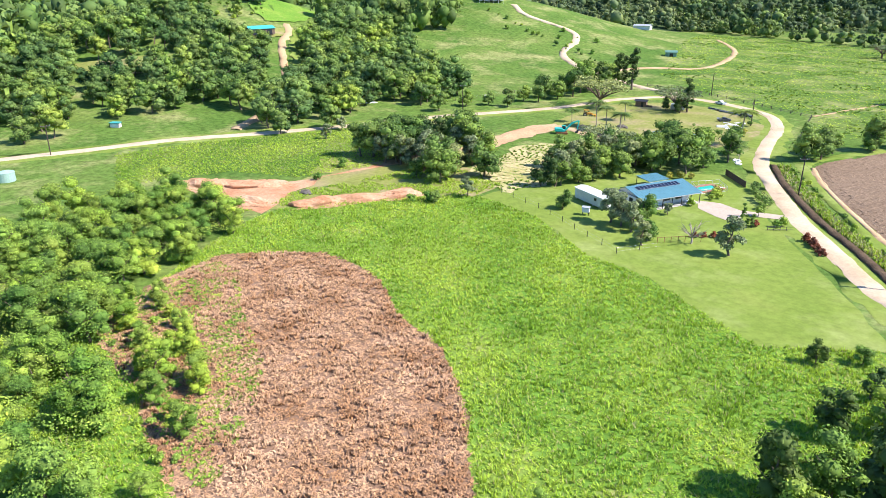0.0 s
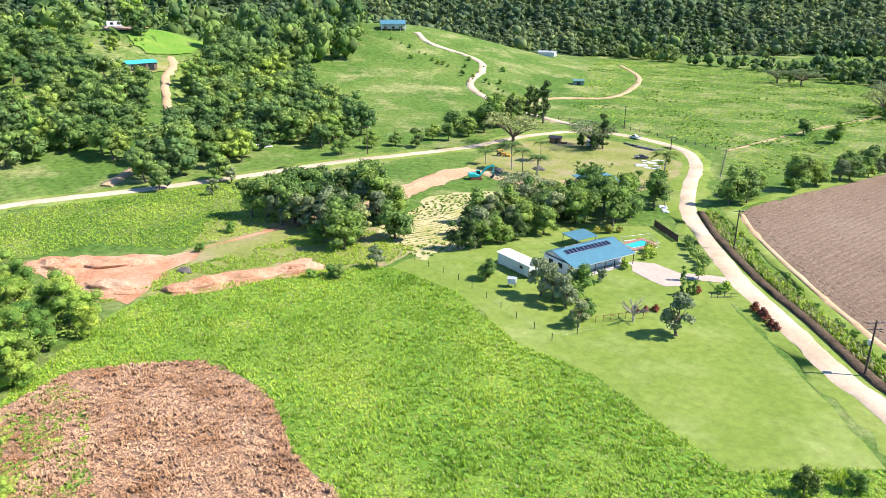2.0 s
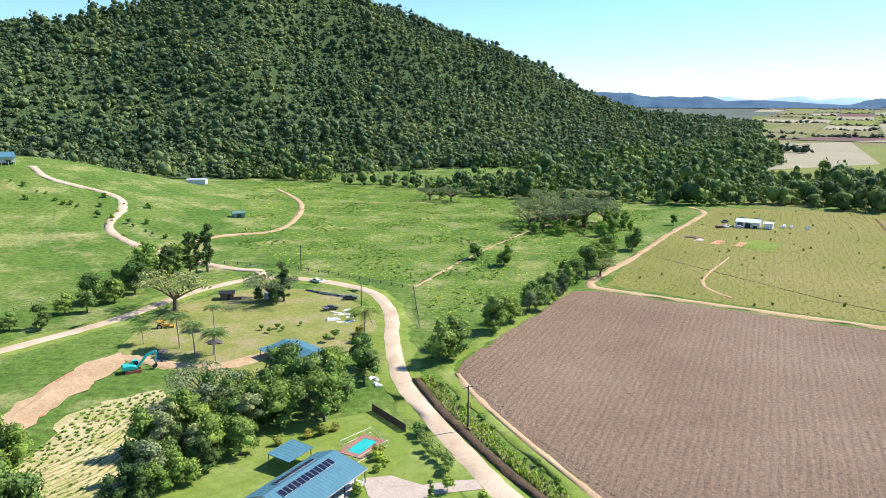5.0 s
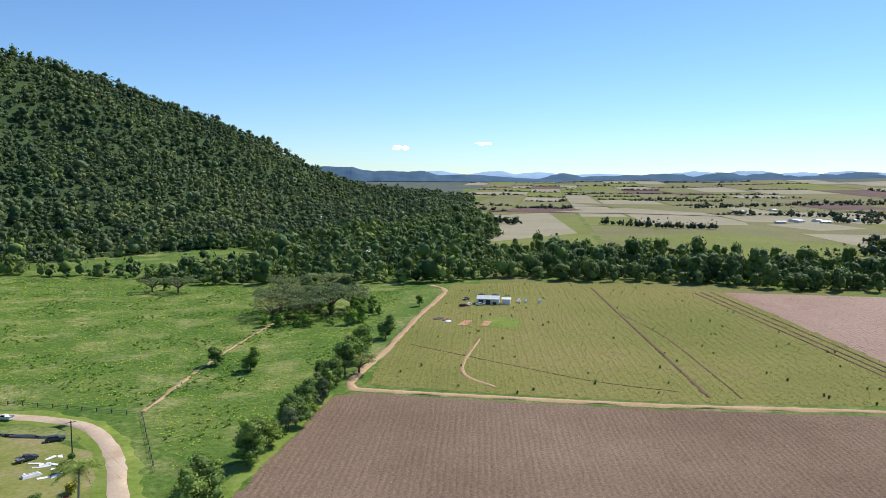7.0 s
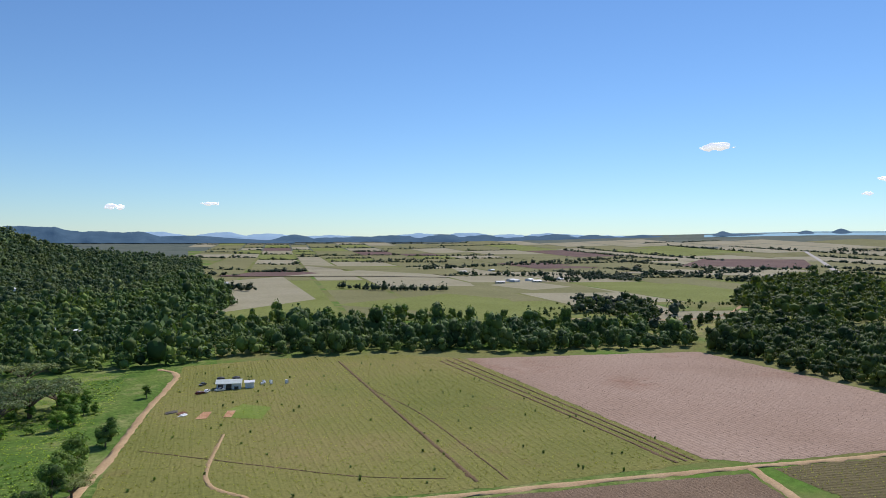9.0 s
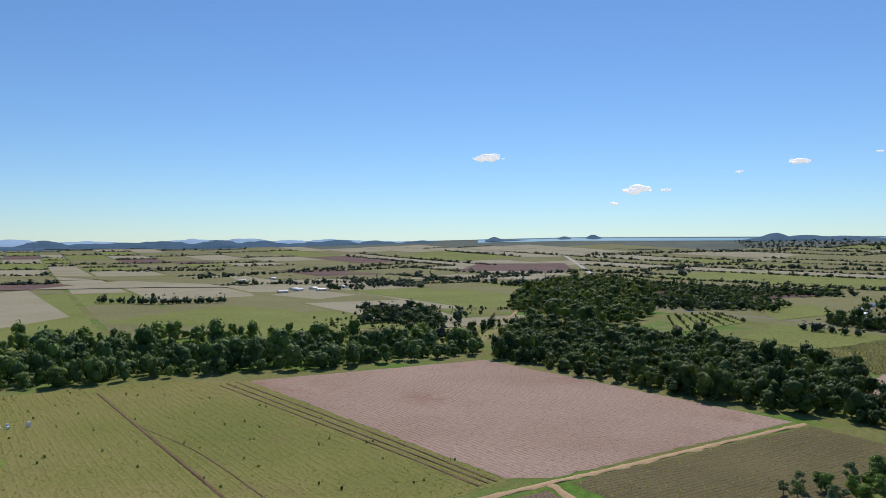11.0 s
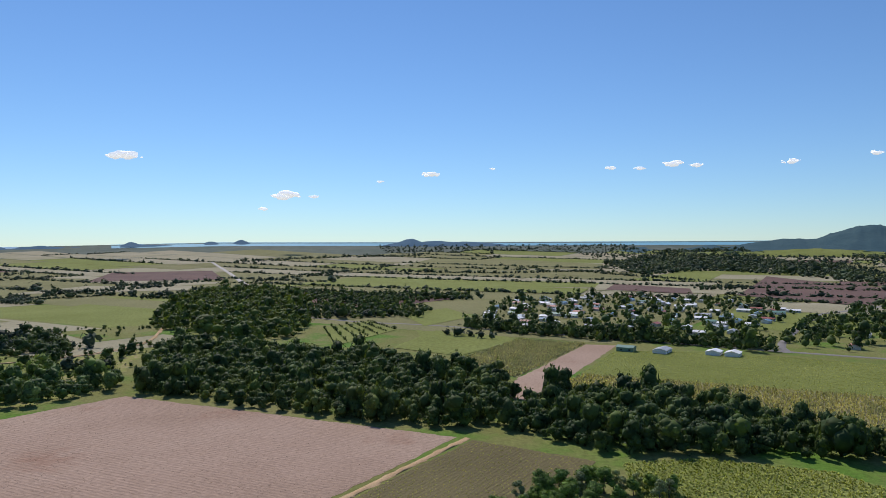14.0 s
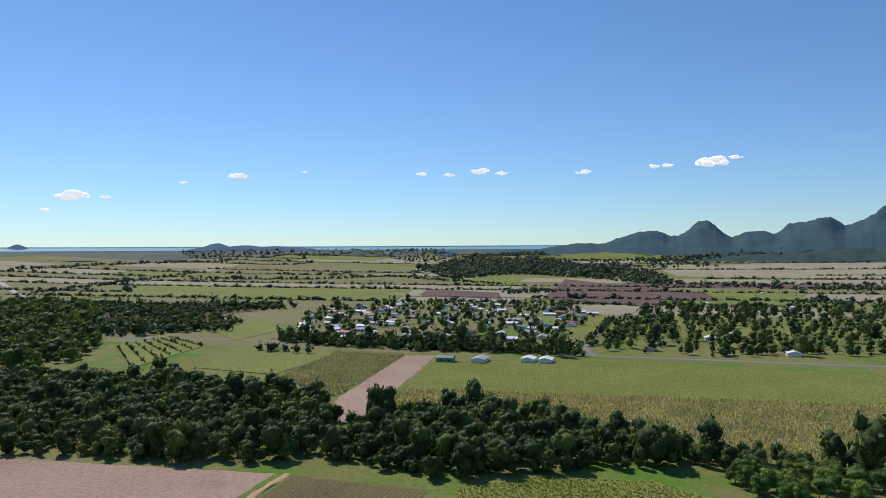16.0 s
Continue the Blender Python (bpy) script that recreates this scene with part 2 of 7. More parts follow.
def joined(pieces):
    V, F, n = [], [], 0
    for v, f in pieces:
        V.append(v)
        F.append(f + n)
        n += len(v)
    return np.concatenate(V), np.concatenate(F)


def inside(poly, P):
    poly = np.asarray(poly, float)
    x, y = P[:, 0], P[:, 1]
    hit = np.zeros(len(P), bool)
    for (x0, y0), (x1, y1) in zip(poly, np.roll(poly, -1, 0)):
        if y0 != y1:
            hit ^= ((y0 > y) != (y1 > y)) & (x < (x1 - x0) * (y - y0) / (y1 - y0) + x0)
    return hit


def sown(poly, gap, rng, jitter=0.9, holes=()):
    """Places about gap metres apart within an outline."""
    poly = np.asarray(poly, float)
    lo, hi = poly.min(0), poly.max(0)
    gx, gy = np.meshgrid(np.arange(lo[0], hi[0], gap), np.arange(lo[1], hi[1], gap))
    P = np.stack([gx.ravel(), gy.ravel()], 1)
    P += rng.uniform(-jitter / 2, jitter / 2, P.shape) * gap
    keep = inside(poly, P)
    for h in holes:
        keep &= ~inside(h, P)
    return P[keep]


def along(line, gap, width, rng):
    """Places strewn along a line within a width."""
    L = np.asarray(line, float)
    out = []
    for a, b in zip(L[:-1], L[1:]):
        n = max(1, int(np.linalg.norm(b - a) / gap))
        s = (np.arange(n) + rng.uniform(0, 1, n)) / n
        side = np.array([-(b - a)[1], (b - a)[0]]) / np.linalg.norm(b - a)
        out.append(a + s[:, None] * (b - a) + rng.uniform(-width / 2, width / 2, (n, 1)) * side)
    return np.concatenate(out)


# ---- the lie of the land ----
RIDGE_AZ = (-30, -24, -19, -14, -10, -6.7, -2.7, 2.5, 9, 14, 20, 25, 32, 40, 55, 75, 100)
RIDGE_FAR = (2200, 2100, 2000, 1900, 1700, 1500, 1350, 1250, 1200, 1150, 1100, 1050, 1000, 950, 850, 760, 700)
RIDGE_HIGH = (0, 0, 8, 30, 45, 74, 128, 165, 208, 228, 243, 203, 158, 140, 130, 115, 95)
FOOT_FAR = (2000, 1700, 1250, 1050, 880, 820, 760, 720, 680, 650, 620, 590, 570, 560, 500, 440, 420)


def land(x, y):
    x, y = np.asarray(x, float), np.asarray(y, float)
    az, d = np.degrees(np.arctan2(-x, y)), np.hypot(x, y)
    h = np.interp(az, RIDGE_AZ, RIDGE_HIGH, left=0, right=60)
    r, b = np.interp(az, RIDGE_AZ, RIDGE_FAR), np.interp(az, RIDGE_AZ, FOOT_FAR)
    s = np.clip((d - b) / (r - b), 0, 2)
    m = h * np.where(s < 1, s * s * (1.9 - 0.9 * s) * 0.75 + 0.25 * s, 1 - (s - 1) ** 2)
    m = m * (1 + (0.10 * np.sin(x / 41 + y / 90) + 0.08 * np.sin(y / 37 - x / 66 + 1)) * np.clip(2 - 2 * s, 0, 1))
    m = np.where((az > -30) & (az < 150), m, 0)
    knolls = 34 * np.exp(-((x + 300) ** 2 + (y - 380) ** 2) / (2 * 80**2)) + 25 * np.exp(-((x + 335) ** 2 + (y - 150) ** 2) / (2 * 72**2)) + 18 * np.exp(-((x + 362) ** 2 + (y - 222) ** 2) / (2 * 40**2))
    R = np.hypot(x - 15, y - 60)
    rim = np.interp(az, (-180, -65, -35, 0), (130, 126, 68, 62)) * (np.clip(R - 1700, 0, 2900) / 2900) ** 2
    return np.maximum(m, 0) + knolls + rim


def ground_sheet():
    rings = np.concatenate([np.linspace(4, 1500, 130), 1500 + 3150 * np.linspace(0.01, 1, 50) ** 1.2])
    turns = np.linspace(0, 2 * math.pi, 361)[:-1]
    rr, tt = np.meshgrid(rings, turns, indexing="ij")
    x, y = 15 + rr * np.cos(tt), 60 + rr * np.sin(tt)
    V = np.stack([x, y, land(x, y)], -1).reshape(-1, 3)
    V = np.vstack([V, [[15, 60, 0]]])
    n, m = len(rings), len(turns)
    i, j = np.meshgrid(np.arange(n - 1), np.arange(m), indexing="ij")
    k = (j + 1) % m
    F = np.stack([i * m + j, (i + 1) * m + j, (i + 1) * m + k, i * m + k], -1).reshape(-1, 4)
    c = np.arange(m)
    T = np.stack([np.full(m, n * m), c, (c + 1) % m], -1)
    me = mesh_of("ground", V, [F, T], ["pasture", "plain_grass", "forest_floor", "hazed_far_land"], smooth=True)
    mid = V[F].mean(1)
    az, dist = np.degrees(np.arctan2(-mid[:, 0], mid[:, 1])), np.hypot(mid[:, 0], mid[:, 1])
    dry = (az < -18) & (dist > 420) | (mid[:, 0] > 190)
    kind = dry.astype(np.int32)
    foot = np.interp(az, RIDGE_AZ, FOOT_FAR)
    wooded = (az > -18) & (az < 70) & (dist > foot + 5) & ((np.hypot(mid[:, 0] + 285, mid[:, 1] - 370) > 95) | (mid[:, 0] < -320))
    kind[wooded & (dist < 2250)] = 2
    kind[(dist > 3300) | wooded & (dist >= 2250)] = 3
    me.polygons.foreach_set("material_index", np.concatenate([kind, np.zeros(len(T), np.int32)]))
    return new("ground", me)


tagged(ground_sheet(), "green pasture plain rising to wooded hills", "ground", kind="structure")


def rough_edge(poly, step=4.0, amount=0.5, seed=0):
    """An outline with its sides cut into short lengths and pushed about a little."""
    rng = np.random.default_rng(seed)
    out = []
    P = np.asarray(poly, float)
    for a, b in zip(P, np.roll(P, -1, 0)):
        n = max(1, int(np.linalg.norm(b - a) / step))
        s = np.arange(n)[:, None] / n
        out.append(a + (b - a) * s + rng.normal(0, amount, (n, 2)) * (s > 0))
    return np.concatenate(out)


def field(name, poly, material, label, lift=0.06, amount=0.5, step=4.0, category="field"):
    P = rough_edge(poly, step, amount, len(name))
    bm = bmesh.new()
    vs = [bm.verts.new((x, y, lift)) for x, y in P]
    f = bm.faces.new(vs)
    if f.normal.z < 0:
        f.normal_flip()
    bmesh.ops.triangulate(bm, faces=[f])
    for v in bm.verts:
        v.co.z = lift + float(land(v.co.x, v.co.y))
    bm.normal_update()
    if sum(q.normal.z for q in bm.faces) < 0:
        bmesh.ops.reverse_faces(bm, faces=bm.faces)
    return tagged(part(name, bm, material), label, category, kind="structure")


def smooth_line(points, step=3.0):
    """A line through the points, by Catmull-Rom."""
    P = np.asarray(points, float)
    Q = np.vstack([2 * P[0] - P[1], P, 2 * P[-1] - P[-2]])
    out = []
    for i in range(1, len(Q) - 2):
        n = max(2, int(np.linalg.norm(Q[i + 1] - Q[i]) / step))
        t = (np.arange(n) / n)[:, None]
        out.append(0.5 * (2 * Q[i] + (Q[i + 1] - Q[i - 1]) * t + (2 * Q[i - 1] - 5 * Q[i] + 4 * Q[i + 1] - Q[i + 2]) * t**2
                          + (3 * Q[i] - Q[i - 1] - 3 * Q[i + 1] + Q[i + 2]) * t**3))
    return np.concatenate(out + [P[-1:]])


def ribbon(name, points, width, material, label, lift=0.12, seed=1, rough=0.25, step=3.0, category="road"):
    rng = np.random.default_rng(seed)
    L = smooth_line(points, step)
    d = np.gradient(L, axis=0)
    side = np.stack([-d[:, 1], d[:, 0]], 1) / (np.linalg.norm(d, axis=1)[:, None] + 1e-9)
    w = np.interp(np.linspace(0, 1, len(L)), np.linspace(0, 1, len(np.atleast_1d(width))), np.atleast_1d(width))[:, None] / 2
    rows = [L + side * (w * s + rng.normal(0, rough, (len(L), 1)) * (abs(s) == 1)) for s in (1, 0.85, 0, -0.85, -1)]
    V = np.stack(rows, 1).reshape(-1, 2)
    crown = np.tile([0.015, lift + 0.03, lift + 0.05, lift + 0.03, 0.015], len(L))
    V = np.column_stack([V, land(V[:, 0], V[:, 1]) + crown])
    n = len(L)
    i, j = np.meshgrid(np.arange(n - 1), np.arange(4), indexing="ij")
    o = i * 5 + j
    F = np.stack([o, o + 5, o + 6, o + 1], -1).reshape(-1, 4)
    return tagged(new(name, mesh_of(name, V, F[:, ::-1], material)), label, category, kind="structure")


def ridges(name, poly, way, gap, high, wide, material, label, wobble=0.12, lift=0.05, seed=3, margin=1.0, category="furrows"):
    """Raised rows of earth or plants that run one way across an outline."""
    rng = np.random.default_rng(seed)
    P = np.asarray(poly, float)
    w = np.array(way, float) / np.linalg.norm(way)
    q = np.array([-w[1], w[0]])
    s, u = P @ q, P @ w
    V, F, o = [], [], 0
    for r in np.arange(s.min() + gap / 2, s.max(), gap):
        cuts = []
        for s0, u0, s1, u1 in zip(s, u, np.roll(s, -1), np.roll(u, -1)):
            if (s0 > r) != (s1 > r):
                cuts.append(u0 + (u1 - u0) * (r - s0) / (s1 - s0))
        cuts.sort()
        for lo, hi in zip(cuts[::2], cuts[1::2]):
            lo, hi = lo + margin * rng.uniform(0.5, 1.5), hi - margin * rng.uniform(0.5, 1.5)
            if hi - lo < 4:
                continue
            m = int((hi - lo) / 7) + 2
            L = np.linspace(lo, hi, m)[:, None] * w + r * q + rng.normal(0, wobble, (m, 2))
            z = land(L[:, 0], L[:, 1]) + lift
            h = high * rng.uniform(0.6, 1.3, m)
            V += [np.column_stack([L - q * wide / 2, z]), np.column_stack([L, z + h]), np.column_stack([L + q * wide / 2, z])]
            k = np.arange(m - 1)
            F += [np.stack([o + k, o + k + 1, o + m + k + 1, o + m + k], -1), np.stack([o + m + k, o + m + k + 1, o + 2 * m + k + 1, o + 2 * m + k], -1)]
            o += 3 * m
    return tagged(new(name, mesh_of(name, np.concatenate(V), np.concatenate(F)[:, ::-1], material)), label, category, kind="stuff")

# ---- fields and roads ----
ROWS = (-0.33, -0.944)
LAWN = ((-64, 74), (-45, 70), (-25, 57), (-10, 54), (2, 47), (13, 41), (29, 52), (22, 64), (8, 84), (-6, 105), (-17, 126), (-22, 134), (-38, 126), (-52, 118), (-55, 97), (-63, 82))
TALL = ((-64, 74), (-78, 64), (-94, 36), (-90, 20), (-60, -36), (20, -48), (52, 0), (40, 36), (29, 52), (13, 41), (2, 47), (-10, 54), (-25, 57), (-45, 70))
DEAD = ((-79, 11), (-75, 15), (-65, 24), (-55, 24), (-47, 22), (-35, 14), (-22, 10), (-11, 1), (1, -12), (4, -25), (-18, -42), (-22, -33), (-38, -28), (-46, -24), (-62, -22), (-71, -15), (-77, -2))
PLOUGH = ((-9, 158), (-6, 170), (26, 238), (34, 239), (78, 217), (123, 196), (163, 180), (213, 158), (198, 135), (90, -20), (38, 73), (17, 106), (-2, 140))
PADDOCK = ((38, 248), (58, 298), (86, 357), (121, 428), (131, 455), (189, 448), (254, 420), (275, 388), (279, 379), (214, 172), (163, 189), (123, 204), (78, 225))
PINK = ((280, 380), (421, 309), (354, 109), (224, 163), (215, 175))
DARK = ((224, 156), (350, 102), (324, 50), (287, 64), (205, 110))
field("mown_lawn", LAWN, "lawn", "mown light green lawn round the house", 0.05, 0.3)
field("tall_grass_meadow", TALL, "tall_grass", "bright green meadow of tall grass", 0.03, 0.4)
field("dead_bracken_patch", DEAD, "bracken_soil", "brown patch of dead slashed plants", 0.07, 1.0)
field("ploughed_field", PLOUGH, "plough", "brown ploughed field with straight rows", 0.05, 0.4)
field("barn_paddock", PADDOCK, "young_field", "olive field planted in rows", 0.05, 0.4)
field("fallow_field", PINK, "fallow", "pinkish bare fallow field", 0.05, 0.4)
field("dark_row_field", DARK, "dark_rows", "dark olive field in narrow rows", 0.05, 0.4)
ridges("plough_furrows", PLOUGH, ROWS, 1.6, 0.13, 1.3, "plough", "brown ploughed ridges", wobble=0.2, margin=3.0)
ridges("paddock_rows", PADDOCK, ROWS, 3.2, 0.11, 1.2, "young_field", "low green planted rows", seed=5)
ridges("fallow_furrows", PINK, ROWS, 2.2, 0.14, 1.2, "fallow", "low pinkish furrows", seed=6)
ridges("dark_furrows", DARK, (0.9, -0.42), 2.0, 0.2, 1.0, "dark_rows", "dark narrow rows", seed=7)
YELLOW = ((322, 40), (333, 8), (320, -38), (296, -52), (250, -10), (270, 40))
CANE = ((440, 62), (500, 52), (523, 40), (478, -90), (427, -232), (318, -140), (345, -85), (400, -45), (436, -20))
GREEN = ((526, 42), (640, 8), (640, -60), (616, -125), (560, -230), (518, -304), (430, -232), (480, -90))
STRIP = ((438, 94), (503, 85), (676, 28), (672, 2), (506, 53), (438, 66))
CANE_B = ((506, 86), (580, 130), (704, 88), (680, 29))
GREEN_B = ((580, 132), (668, 172), (790, 200), (760, 120), (706, 90))
field("yellow_cane_field", YELLOW, "crop_green", "yellow-green young cane field", 0.05, 0.6)
field("ripe_cane_field", CANE, "cane_soil", "soil under ripe sugar cane", 0.05, 0.6)
field("green_crop_field", GREEN, "crop_green", "even light green crop field", 0.05, 0.6)
field("bare_strip", STRIP, "fallow", "bare pinkish strip between cane fields", 0.07, 0.5)
field("second_cane_field", CANE_B, "cane_soil", "soil under pale sugar cane", 0.05, 0.6)
field("meadow_by_cane", GREEN_B, "crop_green", "light green field beside the cane", 0.05, 0.6)
ridges("green_crop_rows", GREEN, (0.33, 0.944), 3.0, 0.25, 1.6, "crop_green", "low green crop rows", seed=8)
ridges("bare_strip_rows", STRIP, (0.94, -0.33), 2.5, 0.12, 1.4, "fallow", "low pinkish furrows", seed=9)
SOIL_A = ((-128, 31), (-126, 42), (-111, 50), (-101, 84), (-93, 108), (-93, 155), (-97, 161), (-101, 150), (-99, 108), (-106, 80), (-106, 58), (-98, 40), (-94, 31), (-102, 29))
SOIL_B = ((-94, 41), (-91, 53), (-82, 69), (-76, 62), (-90, 38))
HAY = ((-83, 95), (-86, 128), (-75, 140), (-66, 124), (-57, 93), (-62, 81), (-73, 85))
field("red_earth_cutting", SOIL_A, "red_earth", "freshly cleared red-orange earth", 0.09, 1.0)
field("earth_track", ((-107, 79), (-100, 84), (-92, 108), (-92, 155), (-97, 162), (-102, 150), (-100, 108)), "track_earth", "tan earth track to the excavator", 0.14, 0.9)
field("red_earth_bank", SOIL_B, "red_earth", "red earth bank dug by the excavator", 0.12, 0.7)
field("cut_hay", HAY, "straw", "pale cut hay drying in swaths", 0.06, 1.3, 3.0)
field("bare_patch", ((-118, 90), (-108, 96), (-100, 82), (-104, 66), (-112, 60), (-122, 72)), "worn_grass", "worn bare patch beside the cleared earth", 0.05, 1.5)
field("track_margin", ((-106, 46), (-88, 75), (-84, 90), (-92, 98), (-104, 84), (-110, 58)), "worn_grass", "dry worn grass beside the cleared earth", 0.045, 1.5)
ROAD = ((100, -42), (63, 14), (30, 64.5), (22.5, 73.5), (11.5, 90.3), (0.2, 107.2), (-12.2, 130.6), (-21.3, 150), (-25.5, 166), (-29, 182), (-32, 200), (-36.5, 215), (-43.5, 228.5), (-54, 237), (-66, 243), (-80, 245.5), (-92, 241),
        (-100, 230), (-106, 217), (-113, 190), (-125, 165), (-137, 142), (-148, 111), (-161, 82), (-175, 56), (-183, 32), (-191, 11), (-205, -30))
ribbon("road", ROAD, 4.7, "gravel_road", "pale dusty gravel road", 0.12, 2)
ribbon("road_verge", ROAD, 10.5, "lawn", "mown grass verge of the road", 0.04, 12, 0.8, category="verge")
ribbon("hill_drive", ((-88, 243), (-93, 255), (-104, 256), (-143, 275), (-172, 294), (-184, 310), (-192, 337), (-206, 352), (-239, 352), (-259, 366)), 4.2, "gravel_road", "pale gravel drive up the hill", 0.35, 3)
ribbon("loop_track", ((-146, 277), (-132, 312), (-112, 335), (-115, 384), (-130, 435), (-165, 499)), 3.2, "track_earth", "bare earth loop track in the pasture", 0.3, 4, 0.3)
ribbon("farm_track", ((118, 455), (119, 428), (85, 359), (57, 299), (36, 258), (33, 246), (40, 240), (78, 221), (123, 200), (163, 184.5), (219, 161), (244, 150), (290, 131), (353, 104)), 3.2, "track_earth", "orange earth farm track", 0.14, 5, 0.35)
ribbon("field_track", ((219, 161), (202, 137), (185, 112)), 3.2, "track_earth", "orange earth farm track", 0.14, 6, 0.3)
ribbon("cow_path", ((-30, 238), (-10, 300), (20, 370), (50, 415)), 1.6, "track_earth", "narrow bare path across the pasture", 0.08, 7, 0.4)
ribbon("yard_drive", ((-82, 155), (-72, 154.5), (-64, 157), (-60, 163), (-57, 170)), 4.5, "track_earth", "bare earth drive up to the blue-roofed house", 0.09, 21, 0.6)
ribbon("cane_road", ((500, -440), (552, -331), (647, -132), (761, 75), (820, 192), (860, 300), (990, 440), (1300, 590)), 7.0, "asphalt", "narrow grey bitumen road before the town", 0.25, 8, 0.1, 20.0)
ribbon("highway", ((1300, 590), (1578, 709), (2263, 1059), (2868, 1396)), 15.0, "pale_bitumen", "straight pale bitumen highway", 1.1, 8, 0.1, 20.0)
ribbon("town_street", ((640, -130), (700, -145), (850, -215), (999, -291)), 7.0, "asphalt", "bitumen town street", 0.22, 9, 0.1, 20.0)
ribbon("coast_road", ((999, -291), (1150, -440), (1297, -561), (2000, -840), (3040, -1174)), 9.0, "asphalt", "bitumen road to the coast", 0.25, 10, 0.1, 20.0)

# ---- plants ----


def leaves(rng, clumps, count, size, droop=0.0, slim=0.6):
    """Leaf faces strewn over the skins of clumps: rows of centre and three half-widths."""
    C = np.asarray(clumps, float)
    area = (C[:, 3] * C[:, 4] * C[:, 5]) ** (2 / 3)
    pick = rng.choice(len(C), count, p=area / area.sum())
    d = rng.normal(0, 1, (count, 3))
    d /= np.linalg.norm(d, axis=1)[:, None]
    d[:, 2] = np.where((d[:, 2] < -0.35) & (rng.random(count) < 0.7), -d[:, 2], d[:, 2])
    P = C[pick, :3] + d * C[pick, 3:] * rng.uniform(0.78, 1.08, (count, 1))
    n = d + rng.normal(0, 0.55, (count, 3)) + (0, 0, 0.35)
    n /= np.linalg.norm(n, axis=1)[:, None]
    a = np.cross(n, rng.normal(0, 1, (count, 3)))
    a /= np.linalg.norm(a, axis=1)[:, None]
    b = np.cross(n, a)
    s = size * rng.uniform(0.6, 1.4, (count, 1))
    a, b = a * s, b * s * slim
    V = np.stack([P - a - (0, 0, droop), P - b, P + a - (0, 0, droop), P + b], 1).reshape(-1, 3)
    return V, np.arange(count * 4).reshape(-1, 4)


def clumps_for(rng, k, wide, high, base, lump=0.42):
    """Round clumps that fill a crown unevenly."""
    out = []
    for i in range(k):
        w = rng.uniform(0, 2 * math.pi)
        h = rng.uniform(0, 1)
        r = wide * (1 - lump * 0.8) * math.sqrt(rng.uniform(0.05, 1)) * (1 - 0.55 * max(0, h - 0.35))
        s = wide * lump * rng.uniform(0.7, 1.25)
        out.append((r * math.cos(w), r * math.sin(w), base + s * 0.6 + h * (high - base - 1.2 * s), s, s, s * 0.75))
    return out


def trunk(rng, high, wide, thick, limbs=4, lean=0.05):
    top = np.array([rng.normal(0, lean) * high, rng.normal(0, lean) * high, high * 0.7])
    pieces = [tube([(0, 0, -0.3), top * 0.35 + (0.05 * high * rng.normal(), 0, 0), top * 0.7, top], [thick * 1.25, thick * 0.9, thick * 0.65, thick * 0.3])]
    for i in range(limbs):
        w = 2 * math.pi * (i + rng.uniform(0, 0.7)) / limbs
        s = top * rng.uniform(0.35, 0.75)
        e = s + np.array([math.cos(w) * wide * 0.6, math.sin(w) * wide * 0.6, high * rng.uniform(0.15, 0.3)])
        pieces.append(tube([s, (s + e) / 2 + (0, 0, -0.04 * high), e], [thick * 0.5, thick * 0.35, thick * 0.12], 5))
    return joined(pieces)


def with_cores(rng, C, V, F):
    """Adds the dense inside of each clump, so that the crown is not seen through."""
    bm = bmesh.new()
    bmesh.ops.create_icosphere(bm, subdivisions=1, radius=1)
    S = np.array([v.co for v in bm.verts])
    T = np.array([[v.index for v in f.verts] for f in bm.faces])
    bm.free()
    VV, tris, n = [V], [], len(V)
    for c in C:
        VV.append(np.array(c[:3]) + S * np.array(c[3:]) * 0.74 * rng.uniform(0.85, 1.15, (len(S), 1)))
        tris.append(T[:, :3] + n)
        n += len(S)
    return np.concatenate(VV), [F, np.concatenate(tris)]


def tree_kind(name, seed, high, wide, base, count, size, leaf, clumps=12, bark="bark", thick=None, lump=0.42, limbs=4, droop=0.0, slim=0.6, core=True):
    """Meshes of one kind of tree: trunk with limbs, and a crown of leaves."""
    rng = np.random.default_rng(seed)
    C = clumps_for(rng, clumps, wide, high, base, lump)
    V, F = leaves(rng, C, count, size, droop, slim)
    if core:
        V, F = with_cores(rng, C, V, F)
    return dict(trunk=mesh_of("trunk", *trunk(rng, high, wide, thick or 0.022 * high + 0.04, limbs), bark), crown=mesh_of("crown", V, F, leaf), name=name)


def plant(kind, x, y, size, turn, label, category="tree", group="", flat=1.0):
    t = thing(kind["name"], label, category, Matrix.LocRotScale((x, y, float(land(x, y))), Euler((0, 0, turn)), (size, size, size * flat)), group)
    for key in kind:
        if key != "name":
            part(key, kind[key], None, t)
    return t


JUNGLE = [tree_kind("jungle_tree", 10 + i, 7.0 + i % 2, 3.6, 0.2, 2100, 0.16, "leaf_jungle" if i < 3 else "leaf_vine", 15, lump=0.40) for i in range(5)]
BROAD = [tree_kind("broadleaf_tree", 30 + i, 10.0, 4.8, 1.0, 1150, 0.30, "leaf_broad", 16) for i in range(4)]
LIGHT = [tree_kind("broadleaf_tree", 90 + i, 10.0, 4.8, 1.2, 650, 0.40, m, 15) for i, m in enumerate(("leaf_broad", "leaf_broad", "leaf_dark", "leaf_broad"))]
DARKT = [tree_kind("dark_tree", 40 + i, 10.0, 4.2, 0.8, 1000, 0.30, "leaf_dark", 14) for i in range(2)]
